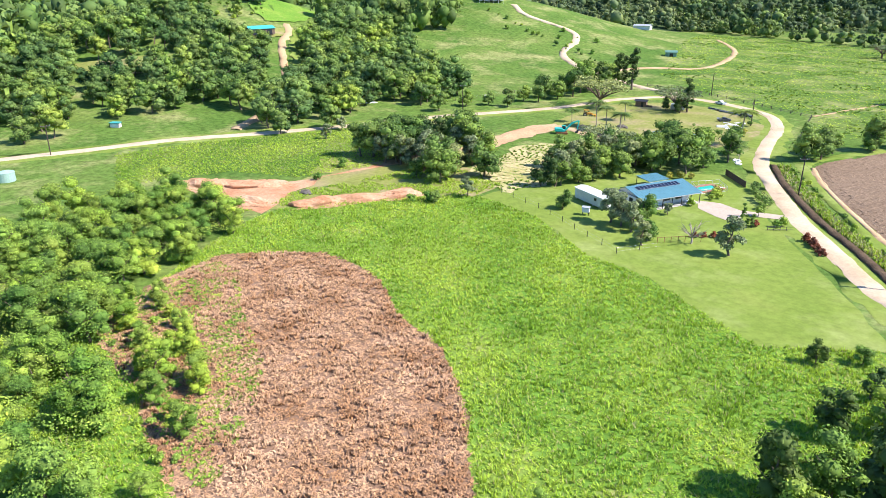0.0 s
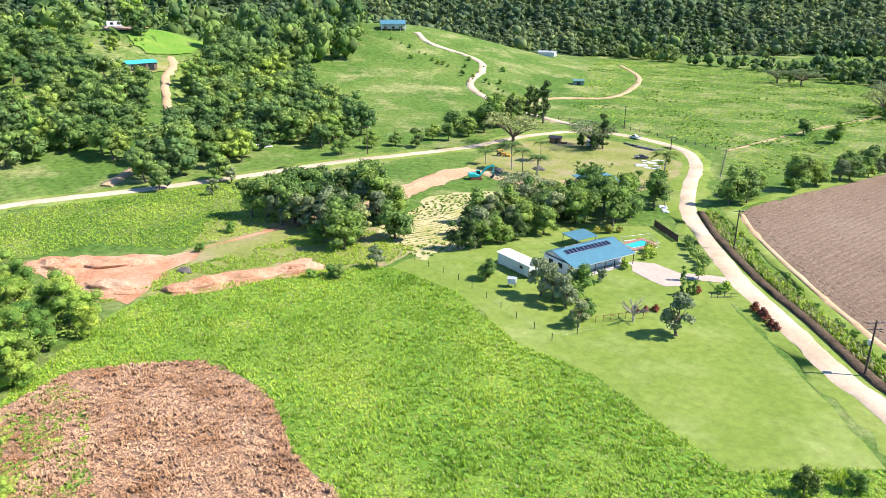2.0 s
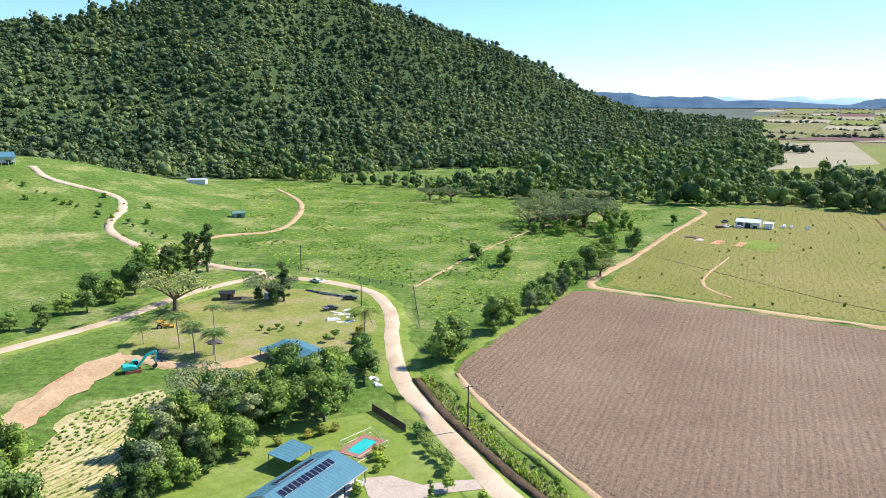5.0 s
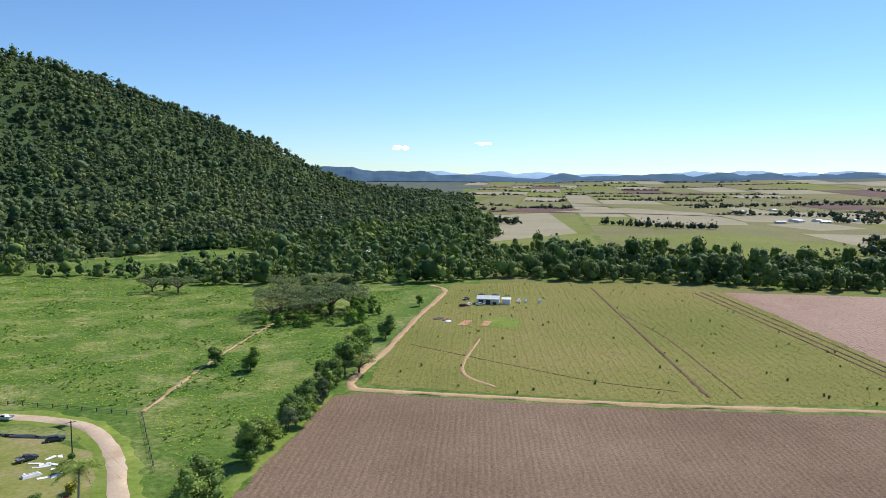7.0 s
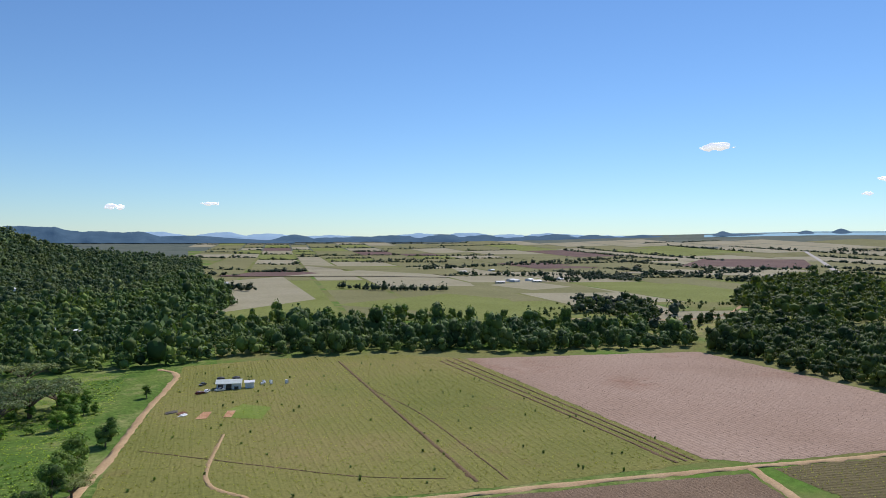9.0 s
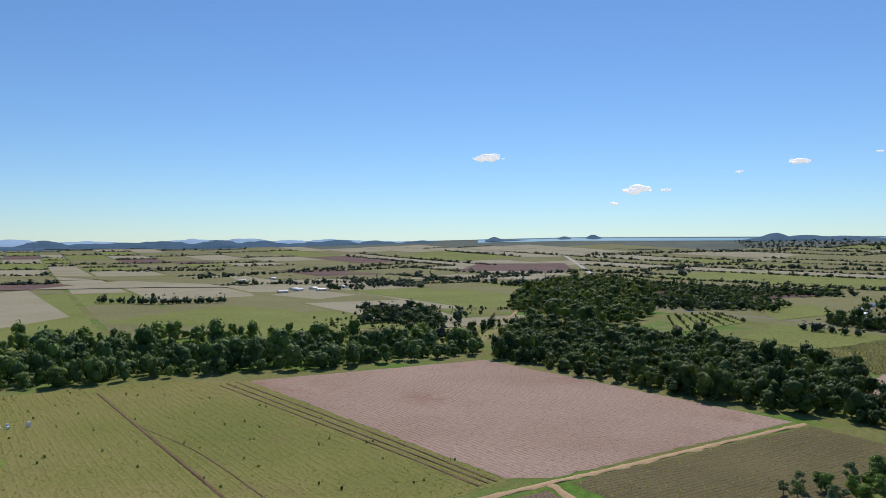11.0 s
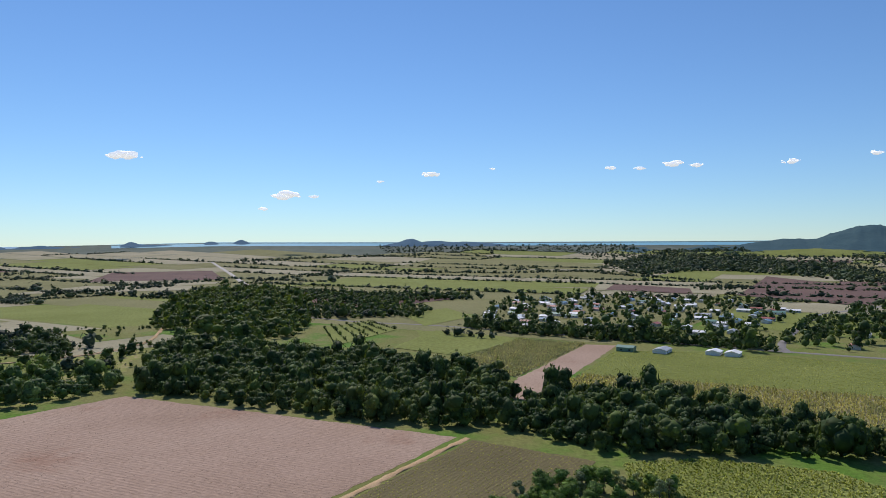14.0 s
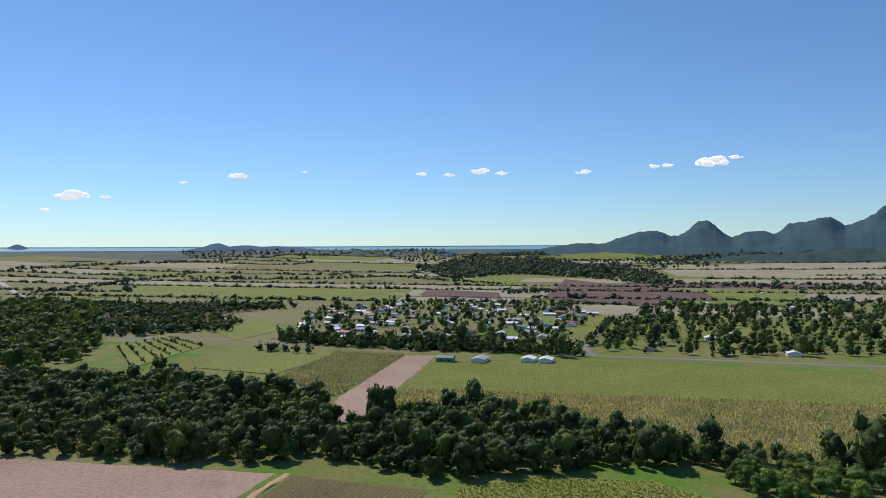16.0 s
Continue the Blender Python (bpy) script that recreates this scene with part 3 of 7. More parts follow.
GREY = [tree_kind("grey_tree", 50 + i, 9.0, 3.3, 0.3, 1500, 0.27, "leaf_grey", 14, lump=0.35) for i in range(2)]
SHRUB = [tree_kind("shrub", 60 + i, 2.0, 1.3, 0.05, 260, 0.18, m, 7, lump=0.5, thick=0.05) for i, m in enumerate(("leaf_jungle", "leaf_broad", "leaf_vine"))]
PINE = tree_kind("hoop_pine", 70, 14.0, 2.6, 1.0, 1300, 0.28, "leaf_dark", 26, lump=0.36)
LABELS = dict(jungle_tree="dense bright green jungle tree hung with vines", broadleaf_tree="leafy green broadleaf tree with rounded crown",
              dark_tree="dense dark green rounded tree", grey_tree="grey-green tree with fine feathery leaves", shrub="low rounded green shrub", hoop_pine="tall dark green pine tree")
rs = np.random.default_rng(77)


def grove(kinds, places, lo, hi, group, flat=1.0):
    for x, y in places:
        k = kinds[rs.integers(len(kinds))]
        plant(k, float(x), float(y), float(rs.uniform(lo, hi)), float(rs.uniform(0, 6.28)), LABELS[k["name"]], "shrub" if k["name"] == "shrub" else "tree", group, flat)


JUNGLE_AT = ((-125, 0), (-120, 26), (-96, 24), (-86, 20), (-81, 6), (-76, -10), (-64, -20), (-48, -24), (-38, -30), (-27, -38), (-40, -50), (-70, -48), (-110, -30))
grove(JUNGLE, sown(JUNGLE_AT, 5.3, rs), 0.6, 1.15, "jungle edge")
grove(SHRUB + JUNGLE[3:], sown(((-74, -2), (-58, -9), (-42, -16), (-30, -26), (-24, -36), (-40, -29), (-52, -23), (-64, -20), (-74, -11)), 3.8, rs), 0.3, 0.75, "scrub at the dead patch")
grove(BROAD + DARKT, sown(((-60, 92), (-55, 90), (-52, 98), (-46, 108), (-42, 116), (-52, 116), (-62, 104)), 5.0, rs), 0.55, 0.85, "trees behind the house")
grove(BROAD + GREY, sown(((-66, 112), (-54, 93), (-46, 112), (-38, 122), (-30, 127), (-27, 138), (-38, 141), (-52, 137), (-66, 128)), 6.5, rs), 0.8, 1.1, "trees behind the house")
grove(BROAD + DARKT + GREY, sown(((-120, 80), (-95, 82), (-74, 68), (-74, 90), (-90, 108), (-112, 110)), 6.4, rs), 0.95, 1.35, "trees by the cleared earth")
grove(LIGHT, along(((-142, 150), (-138, 166), (-131, 184), (-126, 202), (-124, 218), (-128, 236), (-122, 256)), 6.5, 8.0, rs), 0.6, 1.0, "trees along the road")
grove(BROAD + GREY, along(((-14, 170), (0, 191), (11, 212), (20, 232), (27, 262)), 6.5, 4.0, rs), 0.6, 1.1, "trees along the ditch")

# ---- far woods ----


def far_crown(seed, quads, size, clumps=6, lumps=5):
    """A rough crown a metre across: lumps of dense leaf, and sprays round them."""
    rng = np.random.default_rng(seed)
    C = clumps_for(rng, clumps, 1.0, 0.95, -0.7, 0.5)
    V, F, n = [], [], 0
    for k, (cx, cy, cz, a, b, c) in enumerate([(0, 0, 0.0, 0.66, 0.66, 0.5)] + sorted(C, key=lambda q: -q[2])[:lumps]):
        bm = bmesh.new()
        bmesh.ops.create_icosphere(bm, subdivisions=1, radius=0.8)
        for v in bm.verts:
            v.co *= 1 + 0.5 * noise.noise(v.co * 2.1 + Vector((seed * 3.1 + k, k * 1.7, 0)))
            v.co = Vector((cx + v.co.x * a, cy + v.co.y * b, cz + v.co.z * c))
        V.append(np.array([v.co for v in bm.verts]))
        F.append(np.array([[v.index for v in f.verts] for f in bm.faces]) + n)
        n += len(bm.verts)
        bm.free()
    LV, LF = leaves(rng, C, quads, size)
    return np.concatenate(V), np.concatenate(F), LV, LF


MID = [far_crown(50 + i, 170, 0.105, 12, 6) for i in range(6)]
FAR = [far_crown(i, 36, 0.17, 7, 1) for i in range(7)]
TINY = [far_crown(20 + i, 13, 0.28, 4, 0) for i in range(5)]


def woods(name, P, lo, hi, tall, material, label, protos=FAR, seed=0, stems=False, sink=0.5):
    """One joined wood: a crown on each place."""
    rng = np.random.default_rng(seed)
    V, T, Q, n = [], [], [], 0
    P = np.asarray(P, float)
    Z = land(P[:, 0], P[:, 1])
    pick = rng.integers(len(protos), size=len(P))
    for k, proto in enumerate(protos):
        idx = np.nonzero(pick == k)[0]
        if not len(idx):
            continue
        m = len(idx)
        w = rng.uniform(0, 6.28, m)
        r = rng.uniform(lo, hi, m) * np.exp(rng.normal(0, 0.26, m))
        h = r * tall * rng.uniform(0.75, 1.4, m)
        c, s = np.cos(w)[:, None], np.sin(w)[:, None]
        for src, faces, store in ((proto[0], proto[1], T), (proto[2], proto[3], Q)):
            x = (src[:, 0] * c - src[:, 1] * s) * r[:, None] + P[idx, 0:1]
            y = (src[:, 0] * s + src[:, 1] * c) * r[:, None] + P[idx, 1:2]
            z = (src[:, 2] + 1 - sink) * h[:, None] + Z[idx][:, None]
            V.append(np.stack([x, y, z], -1).reshape(-1, 3))
            store.append((faces[None] + (np.arange(m) * len(src))[:, None, None] + n).reshape(-1, faces.shape[1]))
            n += m * len(src)
    return tagged(new(name, mesh_of(name, np.concatenate(V), [np.concatenate(T), np.concatenate(Q)], material)), label, "trees", kind="stuff")


def mountain_places(gap, seed):
    rng = np.random.default_rng(seed)
    out = []
    for d0 in np.arange(420, 2150, gap):
        n = int(math.radians(125) * d0 / gap)
        az = np.linspace(-18.5, 100, n) + rng.uniform(-0.5, 0.5, n) * 118.5 / n
        d = d0 + rng.uniform(-0.5, 0.5, n) * gap
        foot, top = np.interp(az, RIDGE_AZ, FOOT_FAR), np.interp(az, RIDGE_AZ, RIDGE_FAR)
        ok = (d > foot) & (d < top + 40) & (az < 66)
        if d0 > 1300:
            ok &= rng.random(n) < 0.75
        a = np.radians(az[ok])
        out.append(np.stack([-np.sin(a) * d[ok], np.cos(a) * d[ok]], 1))
    P = np.concatenate(out)
    return P[(np.hypot(P[:, 0] + 285, P[:, 1] - 370) > 75) | (P[:, 0] < -312)]


P = mountain_places(9.6, 5)
woods("mountain_forest", P, 4.2, 6.9, 1.0, "leaf_mountain", "dense dark green forest over the mountain", seed=1)
BIG = [tree_kind("spreading_tree", 120 + i, 13.0, 6.6, 1.2, 900, 0.44, "leaf_slope", 24, lump=0.36, thick=0.3) for i in range(5)]
LABELS["spreading_tree"] = "tall spreading green tree of the slope wood"
SLOPE_CLEAR = ((-293, 77), (-275, 113), (-258, 108), (-262, 71))
DRIVE_CLEAR = ((-292, 198), (-276, 182), (-240, 158), (-214, 138), (-180, 104), (-190, 98), (-222, 126), (-262, 160), (-288, 176))
WEST_A = ((-230, 24), (-192, 20), (-216, 44), (-208, 58), (-203, 78), (-200, 98), (-160, 78), (-140, 90), (-148, 106), (-190, 140), (-240, 150), (-276, 160), (-300, 130), (-330, 90), (-318, 50))
WEST_B = ((-268, 186), (-208, 142), (-161, 120), (-170, 146), (-154, 150), (-150, 178), (-200, 214), (-250, 246), (-306, 250))
WEST_F = ((-292, 212), (-272, 248), (-252, 280), (-266, 310), (-296, 345), (-316, 372), (-350, 372), (-350, 300), (-330, 262))
rw = np.random.default_rng(14)
grove(BIG, sown(WEST_A, 9.8, rw, holes=[SLOPE_CLEAR, DRIVE_CLEAR]), 0.62, 1.1, "slope wood")
grove(BIG, sown(WEST_B, 8.8, rw, holes=[DRIVE_CLEAR]), 0.65, 1.1, "slope wood")
woods("pasture_wood", sown(WEST_F, 9.5, rw), 5.0, 8.0, 1.25, "leaf_slope", "tall wood above the upper pasture", MID, seed=15)
grove(SHRUB + BIG[:1], sown(((-322, 164), (-300, 182), (-312, 205), (-338, 214), (-352, 196), (-342, 172)), 8.0, rw), 0.45, 1.6, "scrub above the shed")
grove(BIG, sown(((-325, 92), (-300, 132), (-292, 160), (-318, 164), (-345, 140)), 9.0, rw), 0.7, 1.1, "slope wood")
field("slope_lawn", ((-286, 196), (-268, 180), (-236, 155), (-228, 150), (-224, 156), (-246, 172), (-264, 190), (-276, 206)), "lawn", "bright green mown slope below the shed", 0.5, 0.8)
field("slope_clearing", SLOPE_CLEAR, "worn_grass", "dry bare clearing in the slope wood", 0.5, 1.2)
ribbon("shed_drive", ((-296, 200), (-284, 192), (-268, 174), (-236, 150), (-210, 130), (-188, 104), (-172, 78)), 3.6, "track_earth", "shaded earth drive to the shed on the slope", 0.4, 61, 0.5)
field("shed_yard", ((-294, 158), (-278, 162), (-277, 182), (-290, 194)), "worn_grass", "bare earth yard round the teal-roofed shed", 0.45, 1.0)
WEST = ((-352, 290), (-352, 375), (-330, 420), (-430, 450), (-540, 330), (-540, -20), (-300, -30), (-246, 10), (-240, 30), (-312, 46), (-336, 90), (-330, 140), (-350, 165), (-372, 200), (-392, 230), (-372, 262))
woods("western_hill_wood", sown(WEST, 10.5, np.random.default_rng(4)), 5.0, 8.5, 1.15, "leaf_slope", "dense wood on the western slopes", FAR, seed=9)
GAP = ((-140, 570), (-165, 640), (-106, 716), (8, 724), (22, 690), (16, 604), (-41, 552))
FOOT_CLEAR = [((183, 980), (194, 1040), (250, 1100), (240, 1000)), ((262, 850), (268, 935), (292, 940), (284, 860)), ((85, 655), (92, 676), (134, 650), (128, 626), (104, 624))]
W1 = ((-240, 585), (-139, 570), (-60, 520), (-33, 492), (18, 480), (81, 468), (126, 462), (189, 466), (212, 520), (232, 640), (238, 712), (292, 790), (370, 1000), (430, 1300), (380, 1300), (250, 1000), (60, 800), (-100, 720), (-250, 650))
W2 = ((189, 458), (254, 430), (330, 374), (391, 345), (440, 322), (470, 350), (400, 420), (330, 480), (262, 560), (225, 560))
W3 = ((432, 312), (386, 190), (368, 112), (372, 96), (440, 84), (470, 90), (510, 98), (530, 135), (570, 200), (610, 300), (640, 390), (560, 360), (500, 345))
W4B = ((860, 360), (900, 215), (1000, 205), (1130, 290), (1250, 160), (1330, 380), (1480, 640), (1300, 600), (1180, 430), (1050, 380))
W4 = ((640, 330), (700, 300), (880, 340), (1180, 440), (1480, 680), (1300, 690), (1000, 590), (770, 490))
W5 = ((370, 94), (440, 72), (452, 58), (436, -18), (396, -44), (344, -84), (316, -140), (306, -120), (322, -85), (338, -60), (337, 0), (338, 46))
rw = np.random.default_rng(8)
woods("town_wood", sown(W4B, 13, rw), 5, 8, 1.0, "leaf_plain", "dark wood between the town and fields", TINY, seed=12)
woods("riverside_wood", sown(W1, 9, rw, holes=[GAP, *FOOT_CLEAR]), 4.2, 7, 1.1, "leaf_foot", "dark broad wood at the mountain foot", seed=2)
woods("tree_belt", sown(W2, 9.0, rw), 3.4, 6.8, 1.3, "leaf_foot", "uneven belt of dark trees behind the fields", MID, seed=3)
woods("belt_backing", sown(((225, 570), (262, 560), (330, 480), (400, 420), (455, 360), (500, 372), (470, 450), (400, 540), (330, 640), (250, 660)), 14, rw, 1.6), 3.2, 6.2, 1.3, "leaf_foot", "scattered trees and bushes behind the belt", MID, seed=16)
woods("central_wood", sown(W3, 7.0, rw), 3.3, 5.6, 1.25, "leaf_plain", "dense dark wood beside the fallow field", MID, seed=4)
woods("northern_wood", sown(W4, 13, rw), 6, 8.5, 1.0, "leaf_plain", "dark wood on the plain", seed=5)
woods("southern_wood", sown(W5, 6.6, rw), 3.3, 5.6, 1.25, "leaf_plain", "dense dark wood beside the cane", MID, seed=6)

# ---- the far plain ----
# leaves of the far belts, lightened and blued in colour for haze
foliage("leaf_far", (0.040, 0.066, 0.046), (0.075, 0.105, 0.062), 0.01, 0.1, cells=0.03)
rp = np.random.default_rng(21)


def patch_field(corners, material, label, lift=0.4, name="field"):
    """A field of four corners laid over the land."""
    a, b, c, d = (np.array(p, float) for p in corners)
    n = 8
    s, t = np.meshgrid(np.linspace(0, 1, n + 1), np.linspace(0, 1, n + 1), indexing="ij")
    P = a + (b - a) * s[..., None] + (d - a) * t[..., None] + (a - b + c - d) * (s * t)[..., None]
    P = P.reshape(-1, 2)
    V = np.column_stack([P, land(P[:, 0], P[:, 1]) + lift])
    i, j = np.meshgrid(np.arange(n), np.arange(n), indexing="ij")
    o = (i * (n + 1) + j).ravel()
    F = np.stack([o, o + n + 1, o + n + 2, o + 1], -1)
    e = V[F[0]]
    if np.cross(e[1] - e[0], e[2] - e[0])[2] < 0:
        F = F[:, ::-1]
    return tagged(new(name, mesh_of(name, V, F, material)), label, "field", kind="structure")


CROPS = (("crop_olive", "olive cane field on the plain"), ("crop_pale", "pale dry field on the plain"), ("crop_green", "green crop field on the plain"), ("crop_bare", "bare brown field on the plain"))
U, W = np.array((0.91, -0.42)), np.array((0.42, 0.91))
edges = []
row = -700.0
k = 0
while row < 4700:
    deep = rp.uniform(80, 190) * (1 + row / 2500)
    col = -3600.0 + rp.uniform(0, 200)
    while col < 4700:
        long = rp.uniform(220, 520) * (1 + row / 4000)
        # rows run out from the fields toward the sea
        q = [np.array((15, 60)) + U * (row + du) + np.array((-W[0], -W[1])) * -(col + dv) for du, dv in ((4, 4), (deep - 4, 4), (deep - 4, long - 4), (4, long - 4))]
        mid = sum(q) / 4
        az, dist = math.degrees(math.atan2(-mid[0], mid[1])), math.hypot(mid[0] - 15, mid[1] - 60)
        wide_az = -18.5 if dist > 1000 else -22
        far_enough = all(math.hypot(p[0] - 15, p[1] - 60) < 4400 for p in q)
        near_farm = (mid[0] < 760 and -330 < mid[1] < 420) or dist < 620
        if -140 < az < wide_az and far_enough and not near_farm and max(land(p[0], p[1]) for p in q) < 95:
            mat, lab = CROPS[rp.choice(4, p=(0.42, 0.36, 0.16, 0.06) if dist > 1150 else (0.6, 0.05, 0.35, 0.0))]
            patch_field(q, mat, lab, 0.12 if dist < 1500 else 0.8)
            if rp.random() < 0.58 and dist > 1150:
                edges.append((q[1], q[2]) if az < -45 else (q[2], q[3]))
            if rp.random() < 0.14 and dist > 1150:
                edges.append((q[2], q[3]))
        col += long
    row += deep

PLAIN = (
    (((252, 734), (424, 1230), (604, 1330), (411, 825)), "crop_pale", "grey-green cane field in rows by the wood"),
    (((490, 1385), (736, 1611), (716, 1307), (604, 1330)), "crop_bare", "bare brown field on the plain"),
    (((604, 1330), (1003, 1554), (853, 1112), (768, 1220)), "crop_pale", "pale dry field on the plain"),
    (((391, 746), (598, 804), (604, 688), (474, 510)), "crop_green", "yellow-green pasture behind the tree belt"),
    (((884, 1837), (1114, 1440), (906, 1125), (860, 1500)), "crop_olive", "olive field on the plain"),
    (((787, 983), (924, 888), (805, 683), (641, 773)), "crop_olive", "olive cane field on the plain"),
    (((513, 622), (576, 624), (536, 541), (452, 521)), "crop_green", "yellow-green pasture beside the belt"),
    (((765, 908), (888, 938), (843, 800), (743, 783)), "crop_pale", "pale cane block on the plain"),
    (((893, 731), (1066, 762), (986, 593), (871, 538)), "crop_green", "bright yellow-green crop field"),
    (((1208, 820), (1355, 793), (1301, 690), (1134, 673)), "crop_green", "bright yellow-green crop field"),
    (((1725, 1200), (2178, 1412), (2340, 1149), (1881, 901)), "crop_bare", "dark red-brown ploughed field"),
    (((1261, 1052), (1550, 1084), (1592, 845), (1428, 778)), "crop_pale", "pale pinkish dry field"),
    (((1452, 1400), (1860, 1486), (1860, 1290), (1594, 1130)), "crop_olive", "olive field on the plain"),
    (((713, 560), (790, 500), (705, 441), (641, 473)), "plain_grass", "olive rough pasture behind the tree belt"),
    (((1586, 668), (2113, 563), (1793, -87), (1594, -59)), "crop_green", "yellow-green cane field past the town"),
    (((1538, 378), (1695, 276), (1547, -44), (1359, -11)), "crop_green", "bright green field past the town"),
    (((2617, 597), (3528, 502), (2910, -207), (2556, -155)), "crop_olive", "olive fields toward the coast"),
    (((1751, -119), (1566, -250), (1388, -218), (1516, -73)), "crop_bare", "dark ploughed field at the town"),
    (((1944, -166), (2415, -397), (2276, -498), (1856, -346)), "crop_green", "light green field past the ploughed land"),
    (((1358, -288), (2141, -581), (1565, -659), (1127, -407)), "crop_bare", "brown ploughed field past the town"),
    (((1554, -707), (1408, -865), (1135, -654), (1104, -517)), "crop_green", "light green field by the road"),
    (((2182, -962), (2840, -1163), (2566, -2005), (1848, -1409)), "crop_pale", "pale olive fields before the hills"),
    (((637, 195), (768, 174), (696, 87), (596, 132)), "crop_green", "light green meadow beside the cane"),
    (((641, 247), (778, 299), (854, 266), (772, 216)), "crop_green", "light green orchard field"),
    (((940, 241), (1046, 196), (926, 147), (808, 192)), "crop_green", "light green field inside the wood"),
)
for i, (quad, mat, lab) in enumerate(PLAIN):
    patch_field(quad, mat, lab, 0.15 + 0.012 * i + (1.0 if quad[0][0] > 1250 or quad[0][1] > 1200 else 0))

belts = [along((a, b), 8.0, 22, rp) for a, b in edges]
far_belt = np.concatenate(belts)
belt_at = lambda *pts, gap=9, width=12: along(pts, gap, width, rp)
MEASURED = np.concatenate([
    belt_at((1778, 773), (2163, 720), (2784, 613), gap=6, width=40), belt_at((1172, 576), (1288, 367), (1238, 160), gap=3, width=110),
    belt_at((2370, 566), (2314, 165), (2427, -90), (1902, -351), gap=5, width=40), belt_at((1549, -256), (1565, -373), gap=3, width=60),
    belt_at((2450, -679), (2520, -998), (1794, -756), gap=4, width=70), belt_at((1778, -810), (1566, -934), (1458, -1084), gap=3, width=120),
    belt_at((1195, -685), (1055, -750), gap=3, width=90), belt_at((530, 988), (564, 892), (630, 846), gap=4, width=14),
    belt_at((374, 1068), (407, 1003), gap=2.5, width=30), belt_at((1136, 1910), (1354, 1769), gap=5, width=40),
    belt_at((972, 1081), (1109, 1042), (1059, 835), gap=4, width=40), belt_at((684, 630), (640, 550), (590, 457), gap=2.2, width=45),
    belt_at((492, 427), (506, 371), gap=4, width=20), belt_at((1430, 1571), (2117, 1629), gap=5, width=60),
    belt_at((1005, 1434), (1378, 1516), (2013, 1397), gap=6, width=40), belt_at((908, 899), (1161, 953), (1590, 902), gap=3.5, width=60),
    belt_at((538, 526), (608, 476), gap=4, width=20), belt_at((1173, 717), (1473, 742), gap=4, width=50), belt_at((1532, 1010), (1839, 888), gap=4, width=40),
    belt_at((909, 340), (922, 250), gap=2.5, width=40), belt_at((736, 164), (708, 111), gap=6, width=14),
])
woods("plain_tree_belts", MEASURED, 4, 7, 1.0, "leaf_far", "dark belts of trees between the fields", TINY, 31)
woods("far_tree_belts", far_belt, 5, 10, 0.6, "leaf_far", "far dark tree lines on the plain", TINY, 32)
FARWOOD = np.concatenate([along(((3540, -170), (3619, -753), (3239, -1202), (2650, -1146)), 2.6, 420, rp), along(((2885, 1295), (3255, 1051), (3511, 601)), 5, 90, rp),
                          along(((3900, 900), (4100, 300), (4050, -500)), 2.6, 500, rp), along(((1458, -1084), (1700, -1500), (2300, -2300)), 2.2, 260, rp)])
FAR_WOOD_A = ((2810, -197), (3663, -570), (3929, -982), (2900, -900), (2552, -611), (2220, -259))
FAR_WOOD_B = ((2982, -216), (3227, -597), (2774, -1031), (1731, -717), (2162, -660), (2500, -500))
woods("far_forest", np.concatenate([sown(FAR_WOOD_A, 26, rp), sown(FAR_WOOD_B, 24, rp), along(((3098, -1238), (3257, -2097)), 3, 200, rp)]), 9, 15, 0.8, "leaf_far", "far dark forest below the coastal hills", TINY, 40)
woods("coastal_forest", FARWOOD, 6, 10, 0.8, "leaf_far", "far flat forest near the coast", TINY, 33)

SCRUB = ((400, 470), (480, 580), (628, 618), (749, 629), (787, 499), (640, 360), (520, 362), (420, 335), (390, 350))
keep = [p for p in sown(SCRUB, 11, rp, 1.6) if noise.noise(Vector((p[0] / 38, p[1] / 38, 1))) > 0.12]
woods("scrubland_bushes", keep, 1.4, 3.2, 0.95, "leaf_plain", "scattered bushes of the rough grassland", FAR[:4], 36)
woods("scrub_thicket", np.concatenate([sown(((542, 534), (644, 590), (714, 558), (604, 468), (552, 470)), 10, rp), along(((500, 432), (548, 446), (600, 470), (640, 520)), 5, 16, rp), along(((520, 380), (560, 400), (600, 400)), 6, 14, rp)]), 3.0, 5.5, 1.1, "leaf_plain", "dark thicket in the rough grassland", MID, 37)
rows_at = [np.array((652, 249)) + np.array((123, -30)) * j / 6 + (np.array((130, 49)) * (1 - j / 6) + np.array((76, 46)) * j / 6) * i / 11 for i in range(12) for j in range(7)]
woods("orchard_trees", rows_at, 1.6, 2.2, 1.0, "leaf_plain", "small fruit trees planted in rows", FAR[:3], 38)
ribbon("grassland_track", ((452, 512), (463, 500), (498, 489), (537, 449), (591, 423), (657, 427), (760, 470)), 3.5, "track_earth", "pale earth track through rough grassland", 0.75, 62, 0.4, 6.0)
field("rough_grassland", ((400, 440), (470, 540), (560, 580), (640, 500), (600, 400), (520, 365), (430, 335), (385, 350)), "worn_grass", "rough brownish grassland behind the belt", 0.09, 3.0, 12)

